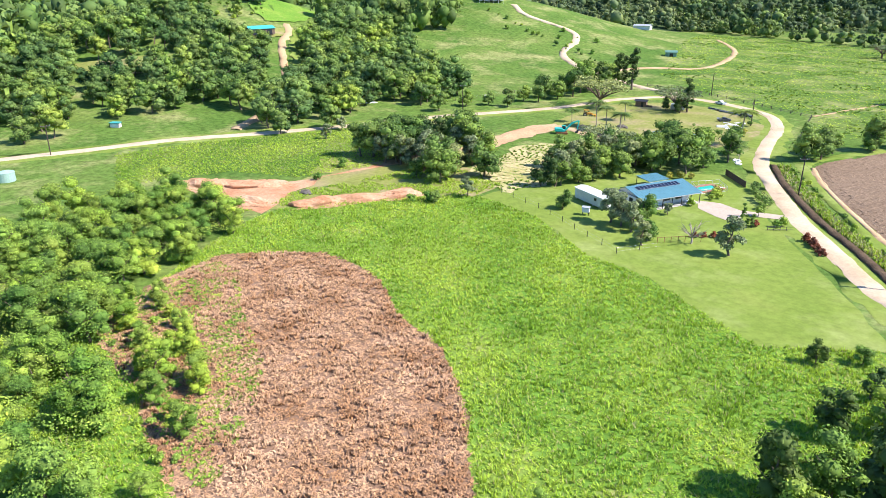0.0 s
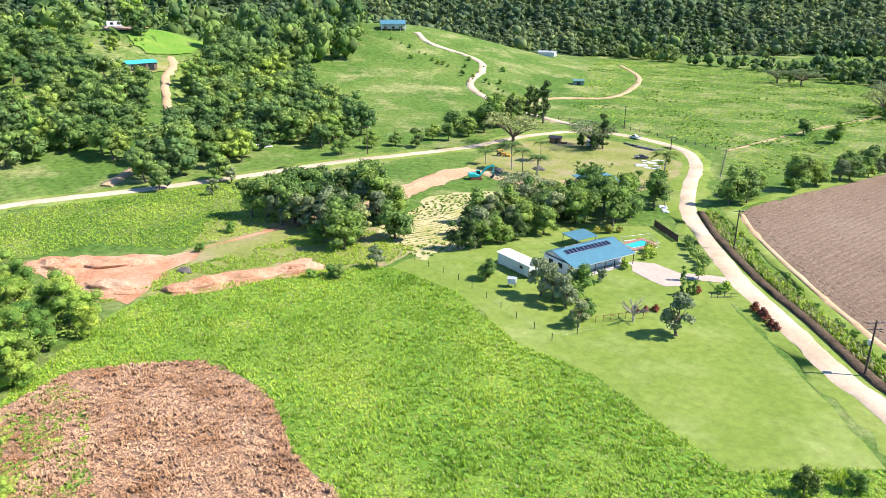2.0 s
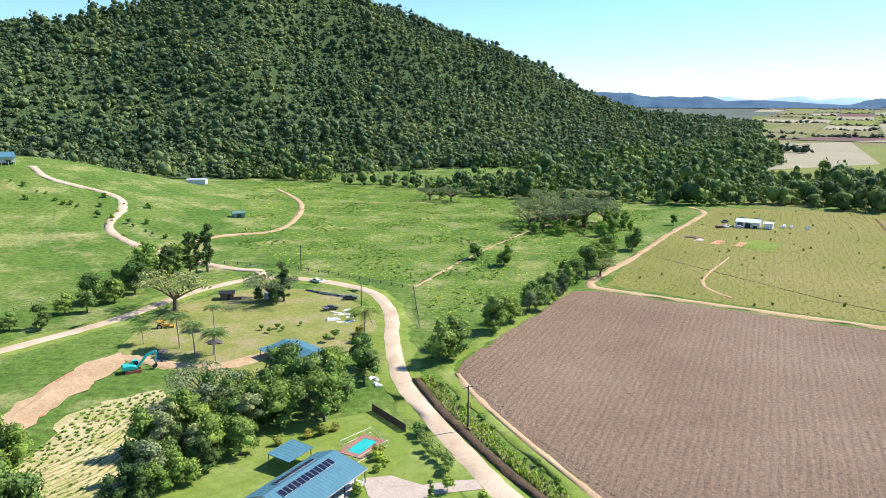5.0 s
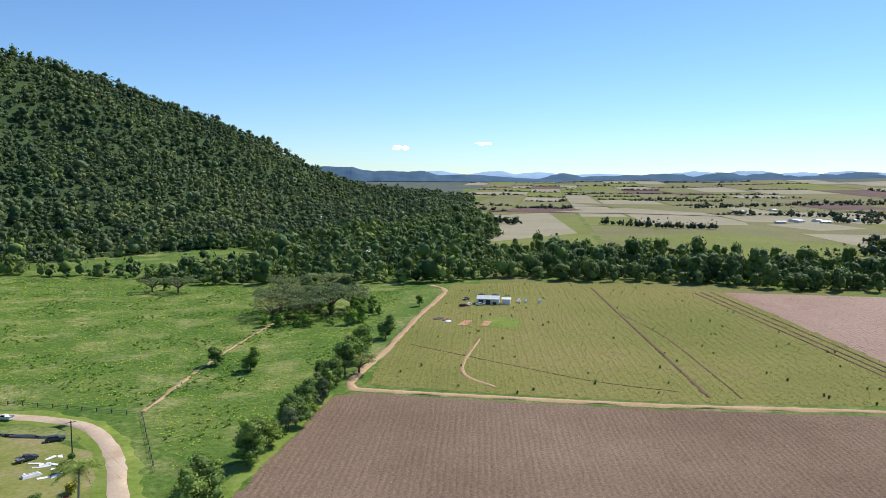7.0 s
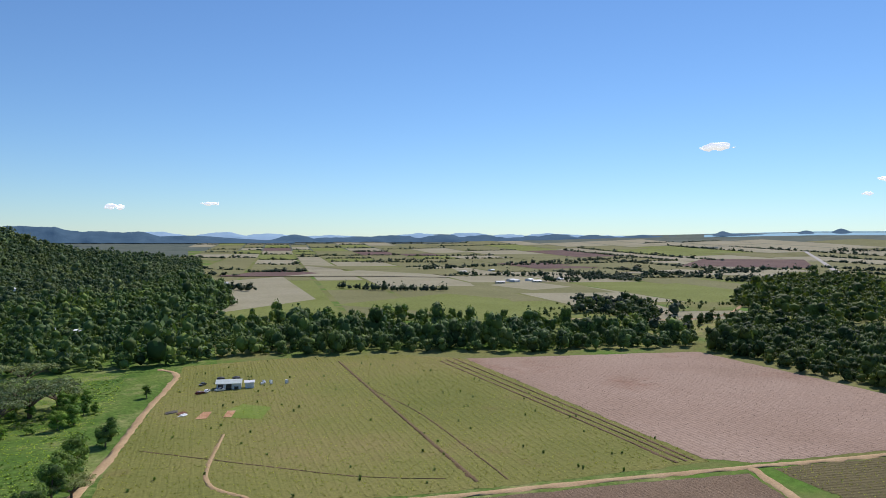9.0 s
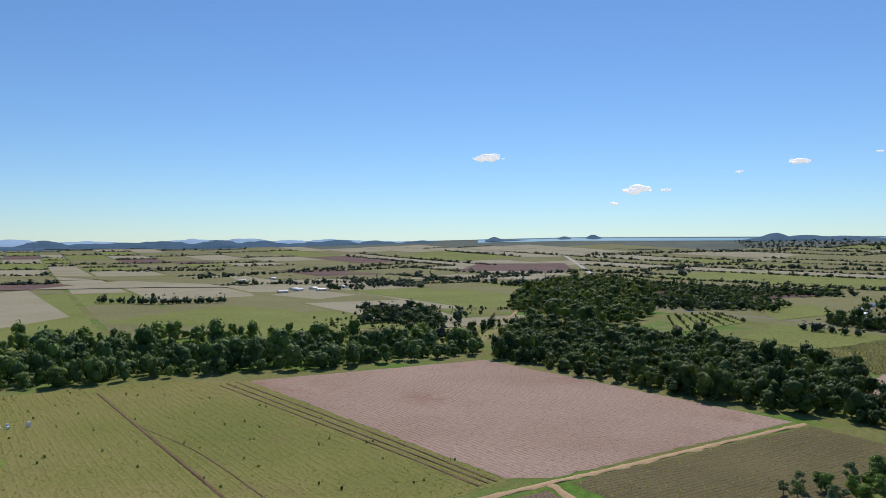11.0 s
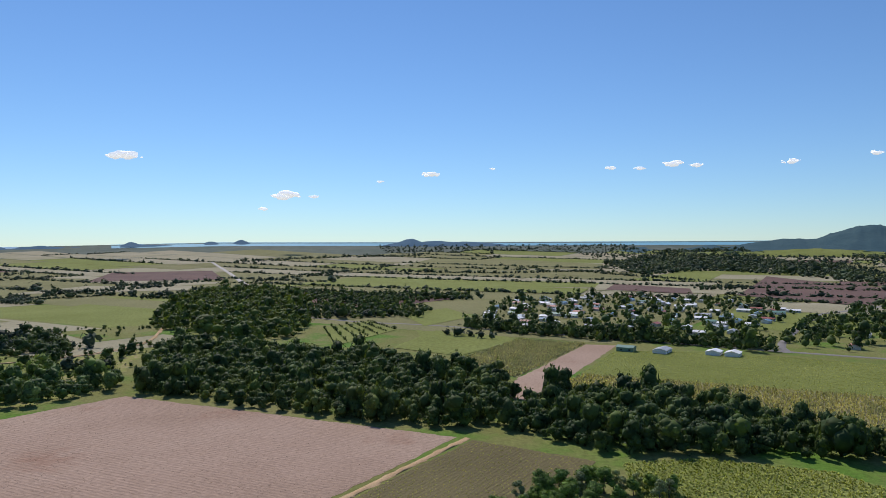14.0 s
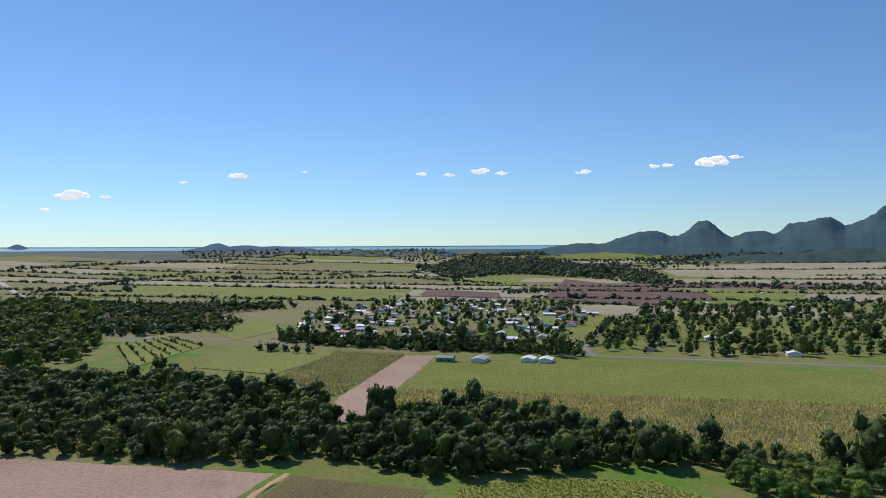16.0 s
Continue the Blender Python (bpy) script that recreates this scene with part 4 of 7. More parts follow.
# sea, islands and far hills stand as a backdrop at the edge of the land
# distance haze is mixed into the base colours of these hills
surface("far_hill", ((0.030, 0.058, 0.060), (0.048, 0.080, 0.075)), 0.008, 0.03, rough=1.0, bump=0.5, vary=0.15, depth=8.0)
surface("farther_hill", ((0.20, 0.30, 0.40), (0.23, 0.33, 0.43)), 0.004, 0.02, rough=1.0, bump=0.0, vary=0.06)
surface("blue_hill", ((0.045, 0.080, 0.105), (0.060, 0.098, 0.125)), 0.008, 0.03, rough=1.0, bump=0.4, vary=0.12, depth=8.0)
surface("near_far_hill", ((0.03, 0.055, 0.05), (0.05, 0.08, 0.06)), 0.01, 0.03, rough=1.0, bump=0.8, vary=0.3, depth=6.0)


# a faint blue emission stands in for the hazy air before the hills
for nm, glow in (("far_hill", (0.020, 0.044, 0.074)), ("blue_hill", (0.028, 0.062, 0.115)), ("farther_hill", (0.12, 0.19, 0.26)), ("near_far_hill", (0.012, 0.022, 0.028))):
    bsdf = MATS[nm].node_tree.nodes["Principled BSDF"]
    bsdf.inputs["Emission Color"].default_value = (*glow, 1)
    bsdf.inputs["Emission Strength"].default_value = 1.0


def around(az, dist):
    a = radians(az)
    return 15 - math.sin(a) * dist, 60 + math.cos(a) * dist


def hill_range(bumps, dist, material, label, lo, hi, base, seed=0, deep=240):
    """A range of hills: bumps of heading, height and half-width in degrees."""
    n = int((hi - lo) * 9)
    V, depth = [], 12
    for i in range(n + 1):
        az = lo + (hi - lo) * i / n
        h = max([b * math.exp(-((az - c) / w) ** 2) for c, b, w in bumps])
        h *= 1 + 0.10 * noise.noise(Vector((az * 1.3, seed, 0))) + 0.05 * noise.noise(Vector((az * 5, seed, 3)))
        h *= min(1, (az - lo) * 2, (hi - az) * 2)
        for j in range(depth + 1):
            s = j / depth
            x, y = around(az, dist + deep * s + 40 * noise.noise(Vector((az * 0.8, s * 2, seed))))
            V.append((x, y, base - 14 + (h + 14) * math.sin(s * math.pi / 2) * (1 + 0.22 * (0 < j < depth) * noise.noise(Vector((x / 160, y / 160, seed))) + 0.10 * (0 < j < depth) * noise.noise(Vector((x / 60, y / 60, seed))))))
    V = np.array(V)
    i, j = np.meshgrid(np.arange(n), np.arange(depth), indexing="ij")
    o = (i * (depth + 1) + j).ravel()
    F = np.stack([o, o + 1, o + depth + 2, o + depth + 1], -1)
    return tagged(new("backdrop", mesh_of("backdrop", V, F, material, True)), label, "hills", kind="structure")


hill_range(((-2, 50, 6), (-7.6, 72, 4.4), (-12, 50, 3.6), (-14.3, 48, 2.0), (-18, 28, 4)), 4100, "blue_hill", "wooded range behind the mountain in haze-blue colour", -26, 8, 62, 1)
hill_range(((-26, 30, 1.4), (-31, 20, 4), (-34, 28, 3), (-37.8, 36, 2.4), (-41, 26, 3), (-44.5, 28, 2.2), (-47, 38, 2.2), (-50, 28, 3), (-53.5, 32, 3), (-56, 26, 2)), 4250, "blue_hill", "low hills on the horizon in haze-blue colour", -58.5, -22, 70, 2)
hill_range(((-16, 40, 3), (-20.5, 46, 2.4), (-24, 40, 2.5), (-29, 30, 4), (-36, 44, 3.5), (-40, 50, 2.6), (-43, 42, 2.4), (-47, 44, 4), (-51, 34, 4)), 4300, "farther_hill", "far mountains in pale haze-blue colour", -56, -12, 66, 3)
hill_range(((-59.3, 16, 0.45), (-64.9, 20, 0.6), (-67.1, 28, 0.6)), 4350, "blue_hill", "small islands off the coast in haze-blue colour", -68.6, -58.6, 112, 4)
hill_range(((-80.2, 34, 1.0), (-82.2, 22, 1.8), (-84.5, 16, 2.2)), 4250, "blue_hill", "low headland on the coast in haze-blue colour", -88, -78, 112, 5)
hill_range(((-97.9, 20, 2.2), (-103.7, 26, 3.0), (-109, 62, 4.5), (-113.5, 128, 3.6), (-117.5, 170, 2.3), (-121, 116, 3), (-125, 172, 3.6), (-130, 205, 5), (-138, 240, 8)), 3700, "far_hill", "wooded mountains by the coast in haze-blue colour", -150, -95, 74, 6, 650)
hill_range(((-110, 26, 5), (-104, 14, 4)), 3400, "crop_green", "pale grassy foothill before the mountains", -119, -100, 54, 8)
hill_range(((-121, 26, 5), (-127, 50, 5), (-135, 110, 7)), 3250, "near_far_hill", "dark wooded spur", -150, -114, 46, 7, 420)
n = 90
V = []
for i in range(n + 1):
    for d in (4300, 4450, 4640, 4760):
        az = -108 + 50 * i / n
        x, y = around(az, d)
        V.append((x, y, float(land(x, y)) + (1.0 if d < 4640 else 1.5)))
i, j = np.meshgrid(np.arange(n), np.arange(3), indexing="ij")
o = (i * 4 + j).ravel()
tagged(new("water", mesh_of("water", np.array(V), np.stack([o, o + 1, o + 5, o + 4], -1), "sea")), "strip of blue-green sea at the horizon", "sea", kind="structure")

cm, ct, cp = nodes_of("cloud_white")
cp.inputs["Base Color"].default_value = (0.95, 0.95, 0.95, 1)
cp.inputs["Roughness"].default_value = 1.0
# added emission keeps the clouds white where the sun is behind them
cp.inputs["Emission Color"].default_value = (0.93, 0.96, 1, 1)
cp.inputs["Emission Strength"].default_value = 0.75
MATS["cloud_white"] = cm
for az, el, wide in ((-58.8, 6.9, 3.6), (-70.4, 4.2, 3.4), (-81.8, 6.0, 2.2), (-77.8, 5.4, 0.9), (-72.6, 4.2, 1.3), (-95.9, 6.3, 1.5), (-98.1, 6.2, 1.4), (-100.5, 6.5, 2.3), (-102.2, 6.3, 1.5),
                     (-108.6, 6.3, 1.8), (-113.9, 6.6, 1.3), (-114.9, 6.6, 1.4), (-118.1, 6.7, 3.8), (-119.7, 7.0, 1.5), (-86.7, 6.4, 0.7), (-19.6, 2.6, 2.0), (-12.9, 2.2, 2.2), (-68.7, 3.2, 1.2)):
    rng = np.random.default_rng(int(-az * 10))
    x, y = around(az, 3900)
    z = 78 + 3900 * math.tan(radians(el))
    r = 3900 * radians(wide) * 0.46
    C = [(x + u * r * 0.75 * math.cos(radians(az)), y + u * r * 0.75 * math.sin(radians(az)), z + rng.uniform(-0.08, 0.12) * r, r * s, r * s, r * s * 0.42)
         for u, s in [(v, rng.uniform(0.26, 0.44) * (1.15 - abs(v))) for v in rng.uniform(-1, 1, 11)]]
    bm = bmesh.new()
    for cx, cy, cz, a, b, c in C:
        bmesh.ops.create_icosphere(bm, subdivisions=2, radius=1, matrix=Matrix.LocRotScale((cx, cy, cz), None, (a, b, c)))
    for v in bm.verts:
        v.co += Vector((0, 0, 1)) * 0.08 * r * noise.noise(v.co * (5 / r))
    for f in bm.faces:
        f.smooth = True
    tagged(part("cloud", bm, "cloud_white"), "small white cloud in the clear sky", "cloud", kind="structure")

# ---- the town ----
plain("roof_white", (0.82, 0.82, 0.81), 0.4)
plain("roof_grey", (0.38, 0.40, 0.42), 0.45)
plain("roof_blue", (0.16, 0.27, 0.36), 0.4)
plain("roof_red", (0.32, 0.10, 0.07), 0.5)
plain("roof_green", (0.12, 0.24, 0.19), 0.45)
plain("wall_cream", (0.55, 0.52, 0.45), 0.8)
plain("wall_white", (0.72, 0.72, 0.70), 0.7)
plain("dark_opening", (0.03, 0.035, 0.04), 0.15)
plain("timber", (0.16, 0.11, 0.075), 0.8, vary=0.3)
plain("old_timber", (0.12, 0.105, 0.09), 0.9, vary=0.3)
plain("concrete", (0.46, 0.43, 0.39), 0.85)
plain("steel", (0.45, 0.46, 0.47), 0.4, 0.8)
plain("black_rubber", (0.02, 0.02, 0.02), 0.8)


def gable(bm, L, B, eave, ridge, over=0.5, thick=0.12, shift=0.0):
    """A gable roof shell along x: two sloping slabs."""
    for s in (1, -1):
        y0, y1 = s * (B / 2 + over), shift
        drop = (ridge - eave) * over / (B / 2)
        q = [(-L / 2 - over, y0, eave - drop), (L / 2 + over, y0, eave - drop), (L / 2 + over, y1, ridge), (-L / 2 - over, y1, ridge)]
        lo = [bm.verts.new(p) for p in q]
        hi = [bm.verts.new((p[0], p[1], p[2] + thick)) for p in q]
        for f in ((hi if s < 0 else hi[::-1]), (lo[::-1] if s < 0 else lo)):
            bm.faces.new(f)
        for a in range(4):
            b = (a + 1) % 4
            bm.faces.new((lo[a], lo[b], hi[b], hi[a]) if s < 0 else (lo[b], lo[a], hi[a], hi[b]))
    return bm


def walls(bm, L, B, high, ridge=None, thick=0.2):
    """Four walls, with gable ends where a ridge is given."""
    box(bm, -L / 2, L / 2, -B / 2, -B / 2 + thick, 0, high)
    box(bm, -L / 2, L / 2, B / 2 - thick, B / 2, 0, high)
    for s in (-1, 1):
        x0, x1 = sorted((s * L / 2, s * (L / 2 - thick)))
        box(bm, x0, x1, -B / 2 + thick, B / 2 - thick, 0, high)
        if ridge:
            a = [bm.verts.new((x0, y, z)) for y, z in ((-B / 2, high), (B / 2, high), (0, ridge))]
            b = [bm.verts.new((x1, y, z)) for y, z in ((-B / 2, high), (B / 2, high), (0, ridge))]
            bm.faces.new(a[::-1])
            bm.faces.new(b)
            for k in range(3):
                bm.faces.new((a[k], a[(k + 1) % 3], b[(k + 1) % 3], b[k]))
    return bm


def pane_mesh(w, h, d=0.06):
    return part_mesh("window", box(bmesh.new(), -w / 2, w / 2, -d / 2, d / 2, -h / 2, h / 2), "dark_opening")


def part_mesh(name, bm, material):
    me = bpy.data.meshes.new(name)
    bmesh.ops.recalc_face_normals(bm, faces=bm.faces)
    bm.to_mesh(me)
    bm.free()
    me.materials.append(MATS[material] if isinstance(material, str) else material)
    return me


SMALL_PANE = pane_mesh(1.6, 1.1)


def cottage_kind(L, B, roof, wall, high=2.9, rise=1.5):
    return dict(wall=part_mesh("wall", walls(bmesh.new(), L, B, high, high + rise), wall), roof=part_mesh("roof", gable(bmesh.new(), L, B, high, high + rise), roof), L=L, B=B)


def cottage(kind, x, y, turn, label, group="", name="house"):
    t = thing(name, label, "house", Matrix.LocRotScale((x, y, float(land(x, y))), Euler((0, 0, turn)), None), group)
    part("wall", kind["wall"], None, t)
    part("roof", kind["roof"], None, t)
    for sx in (-0.28, 0.22):
        for sy in (-1, 1):
            part("window", SMALL_PANE, None, t, at=Matrix.Translation((sx * kind["L"], sy * (kind["B"] / 2 + 0.02), 1.7)))
    return t


ROOFS = (("roof_white", "white"), ("roof_white", "white"), ("roof_grey", "grey"), ("roof_grey", "grey"), ("roof_blue", "blue"), ("roof_red", "red"), ("roof_green", "green"), ("roof_white", "white"))
KINDS = [(cottage_kind(rp.uniform(12, 19), rp.uniform(8, 11), r, "wall_cream" if i % 2 else "wall_white"), c) for i, (r, c) in enumerate(ROOFS)]
TOWN = ((840, 135), (900, 150), (1230, 110), (1319, -90), (1200, -260), (1010, -270), (900, -215), (800, -165), (735, -70), (752, 30))
for x, y in sown(TOWN, 36, rp, 0.6):
    if rp.random() < 0.85:
        k, c = KINDS[rp.integers(len(KINDS))]
        cottage(k, x, y, -0.43 + (1.57 if rp.random() < 0.4 else 0) + rp.uniform(-0.1, 0.1), f"small town house with {c} sheet roof", "town houses")
for x, y, k in ((633, -30, 2), (626, -69, 0), (620, -82, 0), (672, -194, 5), (731, -285, 0), (758, -326, 2), (1165, -513, 0), (618, -299, 0), (1317, -121, 0), (760, -240, 2), (900, -420, 0), (810, 929, 3), (884, 916, 3), (1003, 1261, 0), (1060, -600, 0), (1400, -760, 0)):
    cottage(KINDS[k][0], x, y, -0.43, f"farm house with {KINDS[k][1]} sheet roof", "outlying houses")
for x, y, k in ((108, 640, 0), (122, 636, 5), (94, 662, 2), (103, 975, 0), (210, 1010, 2), (870, 966, 2), (905, 955, 0), (968, 941, 0), (1113, 1291, 0), (417, 1147, 3), (862, 948, 2)):
    cottage(KINDS[k][0], x, y, 0.3, f"{KINDS[k][1]}-roofed house among the trees", "outlying houses")
cottage(cottage_kind(14, 9, "roof_green", "roof_green", 3.6, 1.4), 638, -2, 1.15, "dark green farm shed beside the strip", name="shed")
woods("town_trees", np.concatenate([sown(TOWN, 21, rp, 1.2), along(((808, 142), (756, 87), (729, 32), (706, 2), (703, -39), (668, -82), (659, -126)), 2.2, 34, rp), along(((690, -150), (960, -283)), 5, 40, rp)]), 3.5, 6.5, 1.1, "leaf_plain", "dark trees between the town houses", FAR[:2] + TINY, 34)
woods("town_front_trees", along(((812, 140), (768, 87), (735, 32), (714, 2), (708, -39), (684, -82), (672, -120)), 1.7, 30, rp), 3.6, 6.4, 1.25, "leaf_plain", "dense dark tree belt in front of the town", FAR, 39)
woods("park_trees", np.concatenate([sown(((676, -150), (964, -295), (1145, -423), (960, -680), (640, -400), (620, -230)), 19, rp, 1.2), along(((624, -223), (628, -277), (610, -400)), 7, 24, rp)]), 3.5, 7.5, 1.1, "leaf_plain", "scattered trees of the park by the town", FAR[:3], 35)

# ---- grass, scrub and crops close by ----


def tufts(name, P, blades, high, spread, wide, material, label, seed=0, arch=0.4, low=0.6, top=1.3, category="grass"):
    """Tufts of blades joined: each blade a bent strip of two faces."""
    rng = np.random.default_rng(seed)
    P = np.asarray(P, float)
    n = len(P)
    B = np.repeat(P, blades, 0)
    h = np.repeat(rng.uniform(low, top, n), blades) * np.repeat(high, n * blades // np.size(high)) * rng.uniform(0.7, 1.2, n * blades)
    w = rng.uniform(0, 6.28, n * blades)
    lean = spread * rng.uniform(0.4, 1.3, n * blades)
    d = np.stack([np.cos(w), np.sin(w)], 1)
    s = np.stack([-d[:, 1], d[:, 0]], 1) * wide * rng.uniform(0.7, 1.3, (n * blades, 1))
    z = land(B[:, 0], B[:, 1]) + 0.03
    base = B + rng.normal(0, 0.12 * spread + 0.03, B.shape)
    mid, tip = base + d * (lean * 0.45)[:, None], base + d * lean[:, None]
    V = np.stack([np.column_stack([base - s, z]), np.column_stack([base + s, z]), np.column_stack([mid + s, z + h * 0.75]), np.column_stack([mid - s, z + h * 0.75]),
                  np.column_stack([tip, z + h * (1 - arch * 0.5)])], 1).reshape(-1, 3)
    o = np.arange(n * blades) * 5
    return tagged(new(name, mesh_of(name, V, [np.stack([o, o + 1, o + 2, o + 3], -1), np.stack([o + 3, o + 2, o + 4], -1)], material)), label, category, kind="stuff")


def sprigs(name, P, blades, high, spread, wide, material, label, seed=0, category="grass"):
    """Lighter tufts for fine growth: each blade one leaning triangle."""
    rng = np.random.default_rng(seed)
    B = np.repeat(np.asarray(P, float), blades, 0)
    n = len(B)
    w = rng.uniform(0, 6.28, n)
    d = np.stack([np.cos(w), np.sin(w)], 1)
    s = np.stack([-d[:, 1], d[:, 0]], 1) * wide * rng.uniform(0.7, 1.4, (n, 1))
    base = B + rng.normal(0, spread * 0.35, B.shape)
    tip = base + d * (spread * rng.uniform(0.4, 1.3, n))[:, None]
    z = land(B[:, 0], B[:, 1]) + 0.05
    V = np.stack([np.column_stack([base - s, z]), np.column_stack([base + s, z]), np.column_stack([tip, z + np.repeat(high, n // np.size(high)) * rng.uniform(0.5, 1.4, n)])], 1).reshape(-1, 3)
    return tagged(new(name, mesh_of(name, V, np.arange(n * 3).reshape(-1, 3), material)), label, category, kind="stuff")


rg = np.random.default_rng(5)
MEADOW = sown(TALL, 0.55, rg, 2.2, holes=[DEAD])
swell = np.array([noise.noise(Vector((x * 0.9, y * 0.9, 2))) + 0.8 * noise.noise(Vector((x * 0.22, y * 0.22, 7))) for x, y in MEADOW])
sprigs("meadow_grass", MEADOW, 8, np.clip(0.34 + 0.45 * swell, 0.12, 0.95), 0.42, 0.085, "blade", "bright green tufts of tall grass", 1)
FRONDS = sown(DEAD, 0.55, rg, 2.0)
heaped = np.array([noise.noise(Vector((x * 0.75, y * 0.75, 5))) + 0.6 * noise.noise(Vector((x * 0.15, y * 0.15, 1))) for x, y in FRONDS])
tufts("dead_bracken", FRONDS, 8, np.clip(0.42 + 0.7 * heaped, 0.12, 1.1), 0.6, 0.085, "dead_blade", "dry brown dead fronds", 2, 0.9)
tufts("patch_weeds", [p for p in sown(((-77, 8), (-70, 8), (-56, -1), (-46, -6), (-38, -10), (-29, -19), (-20, -31), (-38, -27), (-52, -21), (-63, -21), (-74, -12)), 0.5, rg, 1.6) if noise.noise(Vector((p[0] * 0.3, p[1] * 0.3, 3))) > -0.22], 6, 0.4, 0.4, 0.10, "leaf_vine", "green weeds among dead fronds", 3, 0.8)
SWARD = ((-130, 48), (-112, 56), (-104, 80), (-122, 110), (-135, 132), (-150, 96), (-166, 60), (-172, 36), (-140, 20))
ROUGH = ((-101, 27), (-93, 40), (-76, 61), (-66, 72), (-66, 86), (-84, 94), (-95, 80), (-98, 61), (-102, 46), (-96, 32))
field("clearing_grass", ROUGH, "worn_grass", "dry rough grass round the cleared earth", 0.05, 1.2)
sprigs("clearing_tufts", [p for p in sown(ROUGH, 0.6, rg, 2.0, holes=[SOIL_B]) if noise.noise(Vector((p[0] * 0.16, p[1] * 0.16, 8))) > -0.1], 7, 0.36, 0.45, 0.09, "blade", "green grass tufts round the cleared earth", 26)
sprigs("rough_sward", sown(SWARD, 0.8, rg, 2.2), 6, 0.36, 0.55, 0.10, "blade", "rough green grass by the road", 4)
PASTURE = ((-70, 255), (-28, 242), (-18, 190), (20, 255), (80, 390), (100, 450), (30, 470), (-120, 560), (-200, 560), (-160, 420), (-120, 300))
weedy = [p for p in sown(PASTURE, 3.2, rg, 2.0) if noise.noise(Vector((p[0] / 21, p[1] / 21, 5))) > 0.1]
sprigs("pasture_weeds", weedy, 9, 0.5, 0.8, 0.22, "leaf_jungle", "darker weed clumps in the grazed pasture", 25, "weeds")
sprigs("pasture_tussocks", sown(((-70, 255), (-28, 242), (-18, 190), (20, 255), (80, 390), (100, 450), (30, 470), (-120, 560), (-200, 560), (-160, 420), (-120, 300)), 2.2, rg, 3.0), 4, 0.22, 0.6, 0.16, "blade", "green tussocks of the grazed pasture", 5)
tufts("ripe_cane", sown(CANE, 1.7, rg, 1.6), 4, 1.9, 1.0, 0.22, "cane_blade", "ripe tan-topped sugar cane", 6, category="sugar cane")
tufts("pale_cane", sown(CANE_B, 1.5, rg, 1.4), 4, 1.9, 1.0, 0.25, "cane_blade", "pale sugar cane in a block", 7, category="sugar cane")
tufts("young_cane", sown(YELLOW, 1.3, rg, 1.6), 4, 0.8, 0.8, 0.2, "far_cane_blade", "yellow-green young sugar cane", 8, category="sugar cane")
sprigs("paddock_seedlings", sown(PADDOCK, 2.4, rg, 1.8), 4, 0.35, 0.45, 0.14, "far_cane_blade", "scattered green seedlings in rows", 9, category="seedlings")
tufts("hay_regrowth", sown(HAY, 1.5, rg, 1.0), 7, 0.35, 0.5, 0.2, "leaf_vine", "green regrowth between the swaths of hay", 23, category="grass")
tufts("paddock_saplings", sown(PADDOCK, 22, rg, 2.0), 12, 1.0, 0.6, 0.2, "leaf_broad", "scattered dark young saplings", 10, category="saplings")
sprigs("plough_clods", sown(PLOUGH, 1.25, rg, 2.0), 3, 0.13, 0.3, 0.14, "clod", "broken clods and trash on ploughed earth", 11, "clods")
tufts("pale_reeds", along(((44, 52), (36, 68.5), (28, 78), (17.5, 94), (6, 110.5), (-8, 135), (-16, 153)), 0.2, 2.6, rg), 4, 1.0, 0.6, 0.08, "cane_blade", "pale dry reeds on the roadside bank", 13)
sprigs("fallow_stubble", sown(PINK, 2.0, rg, 2.0), 3, 0.15, 0.35, 0.1, "clod", "dry stubble on the fallow field", 14, "stubble")
sprigs("dark_field_weeds", sown(DARK, 1.8, rg, 2.0), 4, 0.25, 0.4, 0.12, "far_cane_blade", "low weeds between dark rows", 15, "weeds")
sprigs("green_crop_leaves", sown(GREEN, 2.2, rg, 2.0), 4, 0.4, 0.6, 0.22, "far_cane_blade", "low green crop leaves", 16, "crop")
tufts("verge_reeds", along(((44, 52), (36, 68.5), (28.5, 78), (18, 94), (6.5, 110.5), (-7.5, 135), (-16, 153)), 0.12, 3.0, rg), 5, 1.0, 0.5, 0.09, "blade", "pale green reeds on the roadside bank", 12)
# vines smother the scrub at the jungle edge
VINES = sown(JUNGLE_AT, 0.37, rg, 2.0)
lift = np.array([3.2 + 2.4 * noise.noise(Vector((x * 0.16, y * 0.16, 4))) + 0.8 * noise.noise(Vector((x * 0.5, y * 0.5, 9))) for x, y in VINES])
n = rg.normal(0, 0.5, (len(VINES), 3)) + (0, 0, 1)
n /= np.linalg.norm(n, axis=1)[:, None]
a = np.cross(n, rg.normal(0, 1, (len(VINES), 3)))
a *= rg.uniform(0.10, 0.22, (len(VINES), 1)) / np.linalg.norm(a, axis=1)[:, None]
b = np.cross(n, a) * 0.7
c = np.column_stack([VINES, lift])
tagged(new("vine_carpet", mesh_of("vine_carpet", np.stack([c - a, c - b, c + a, c + b], 1).reshape(-1, 3), np.arange(len(c) * 4).reshape(-1, 4), "leaf_vine")), "bright green vines smothering the scrub", "vines", kind="stuff")
grove(SHRUB, along(((-150, 296), (-175, 312), (-215, 325), (-262, 338)), 7, 4, rs), 0.6, 1.3, "shrubs on the hill slope")
grove(SHRUB, along(((-196, 348), (-190, 320), (-178, 300), (-150, 283)), 11, 5, rs), 0.5, 0.9, "shrubs on the hill slope")
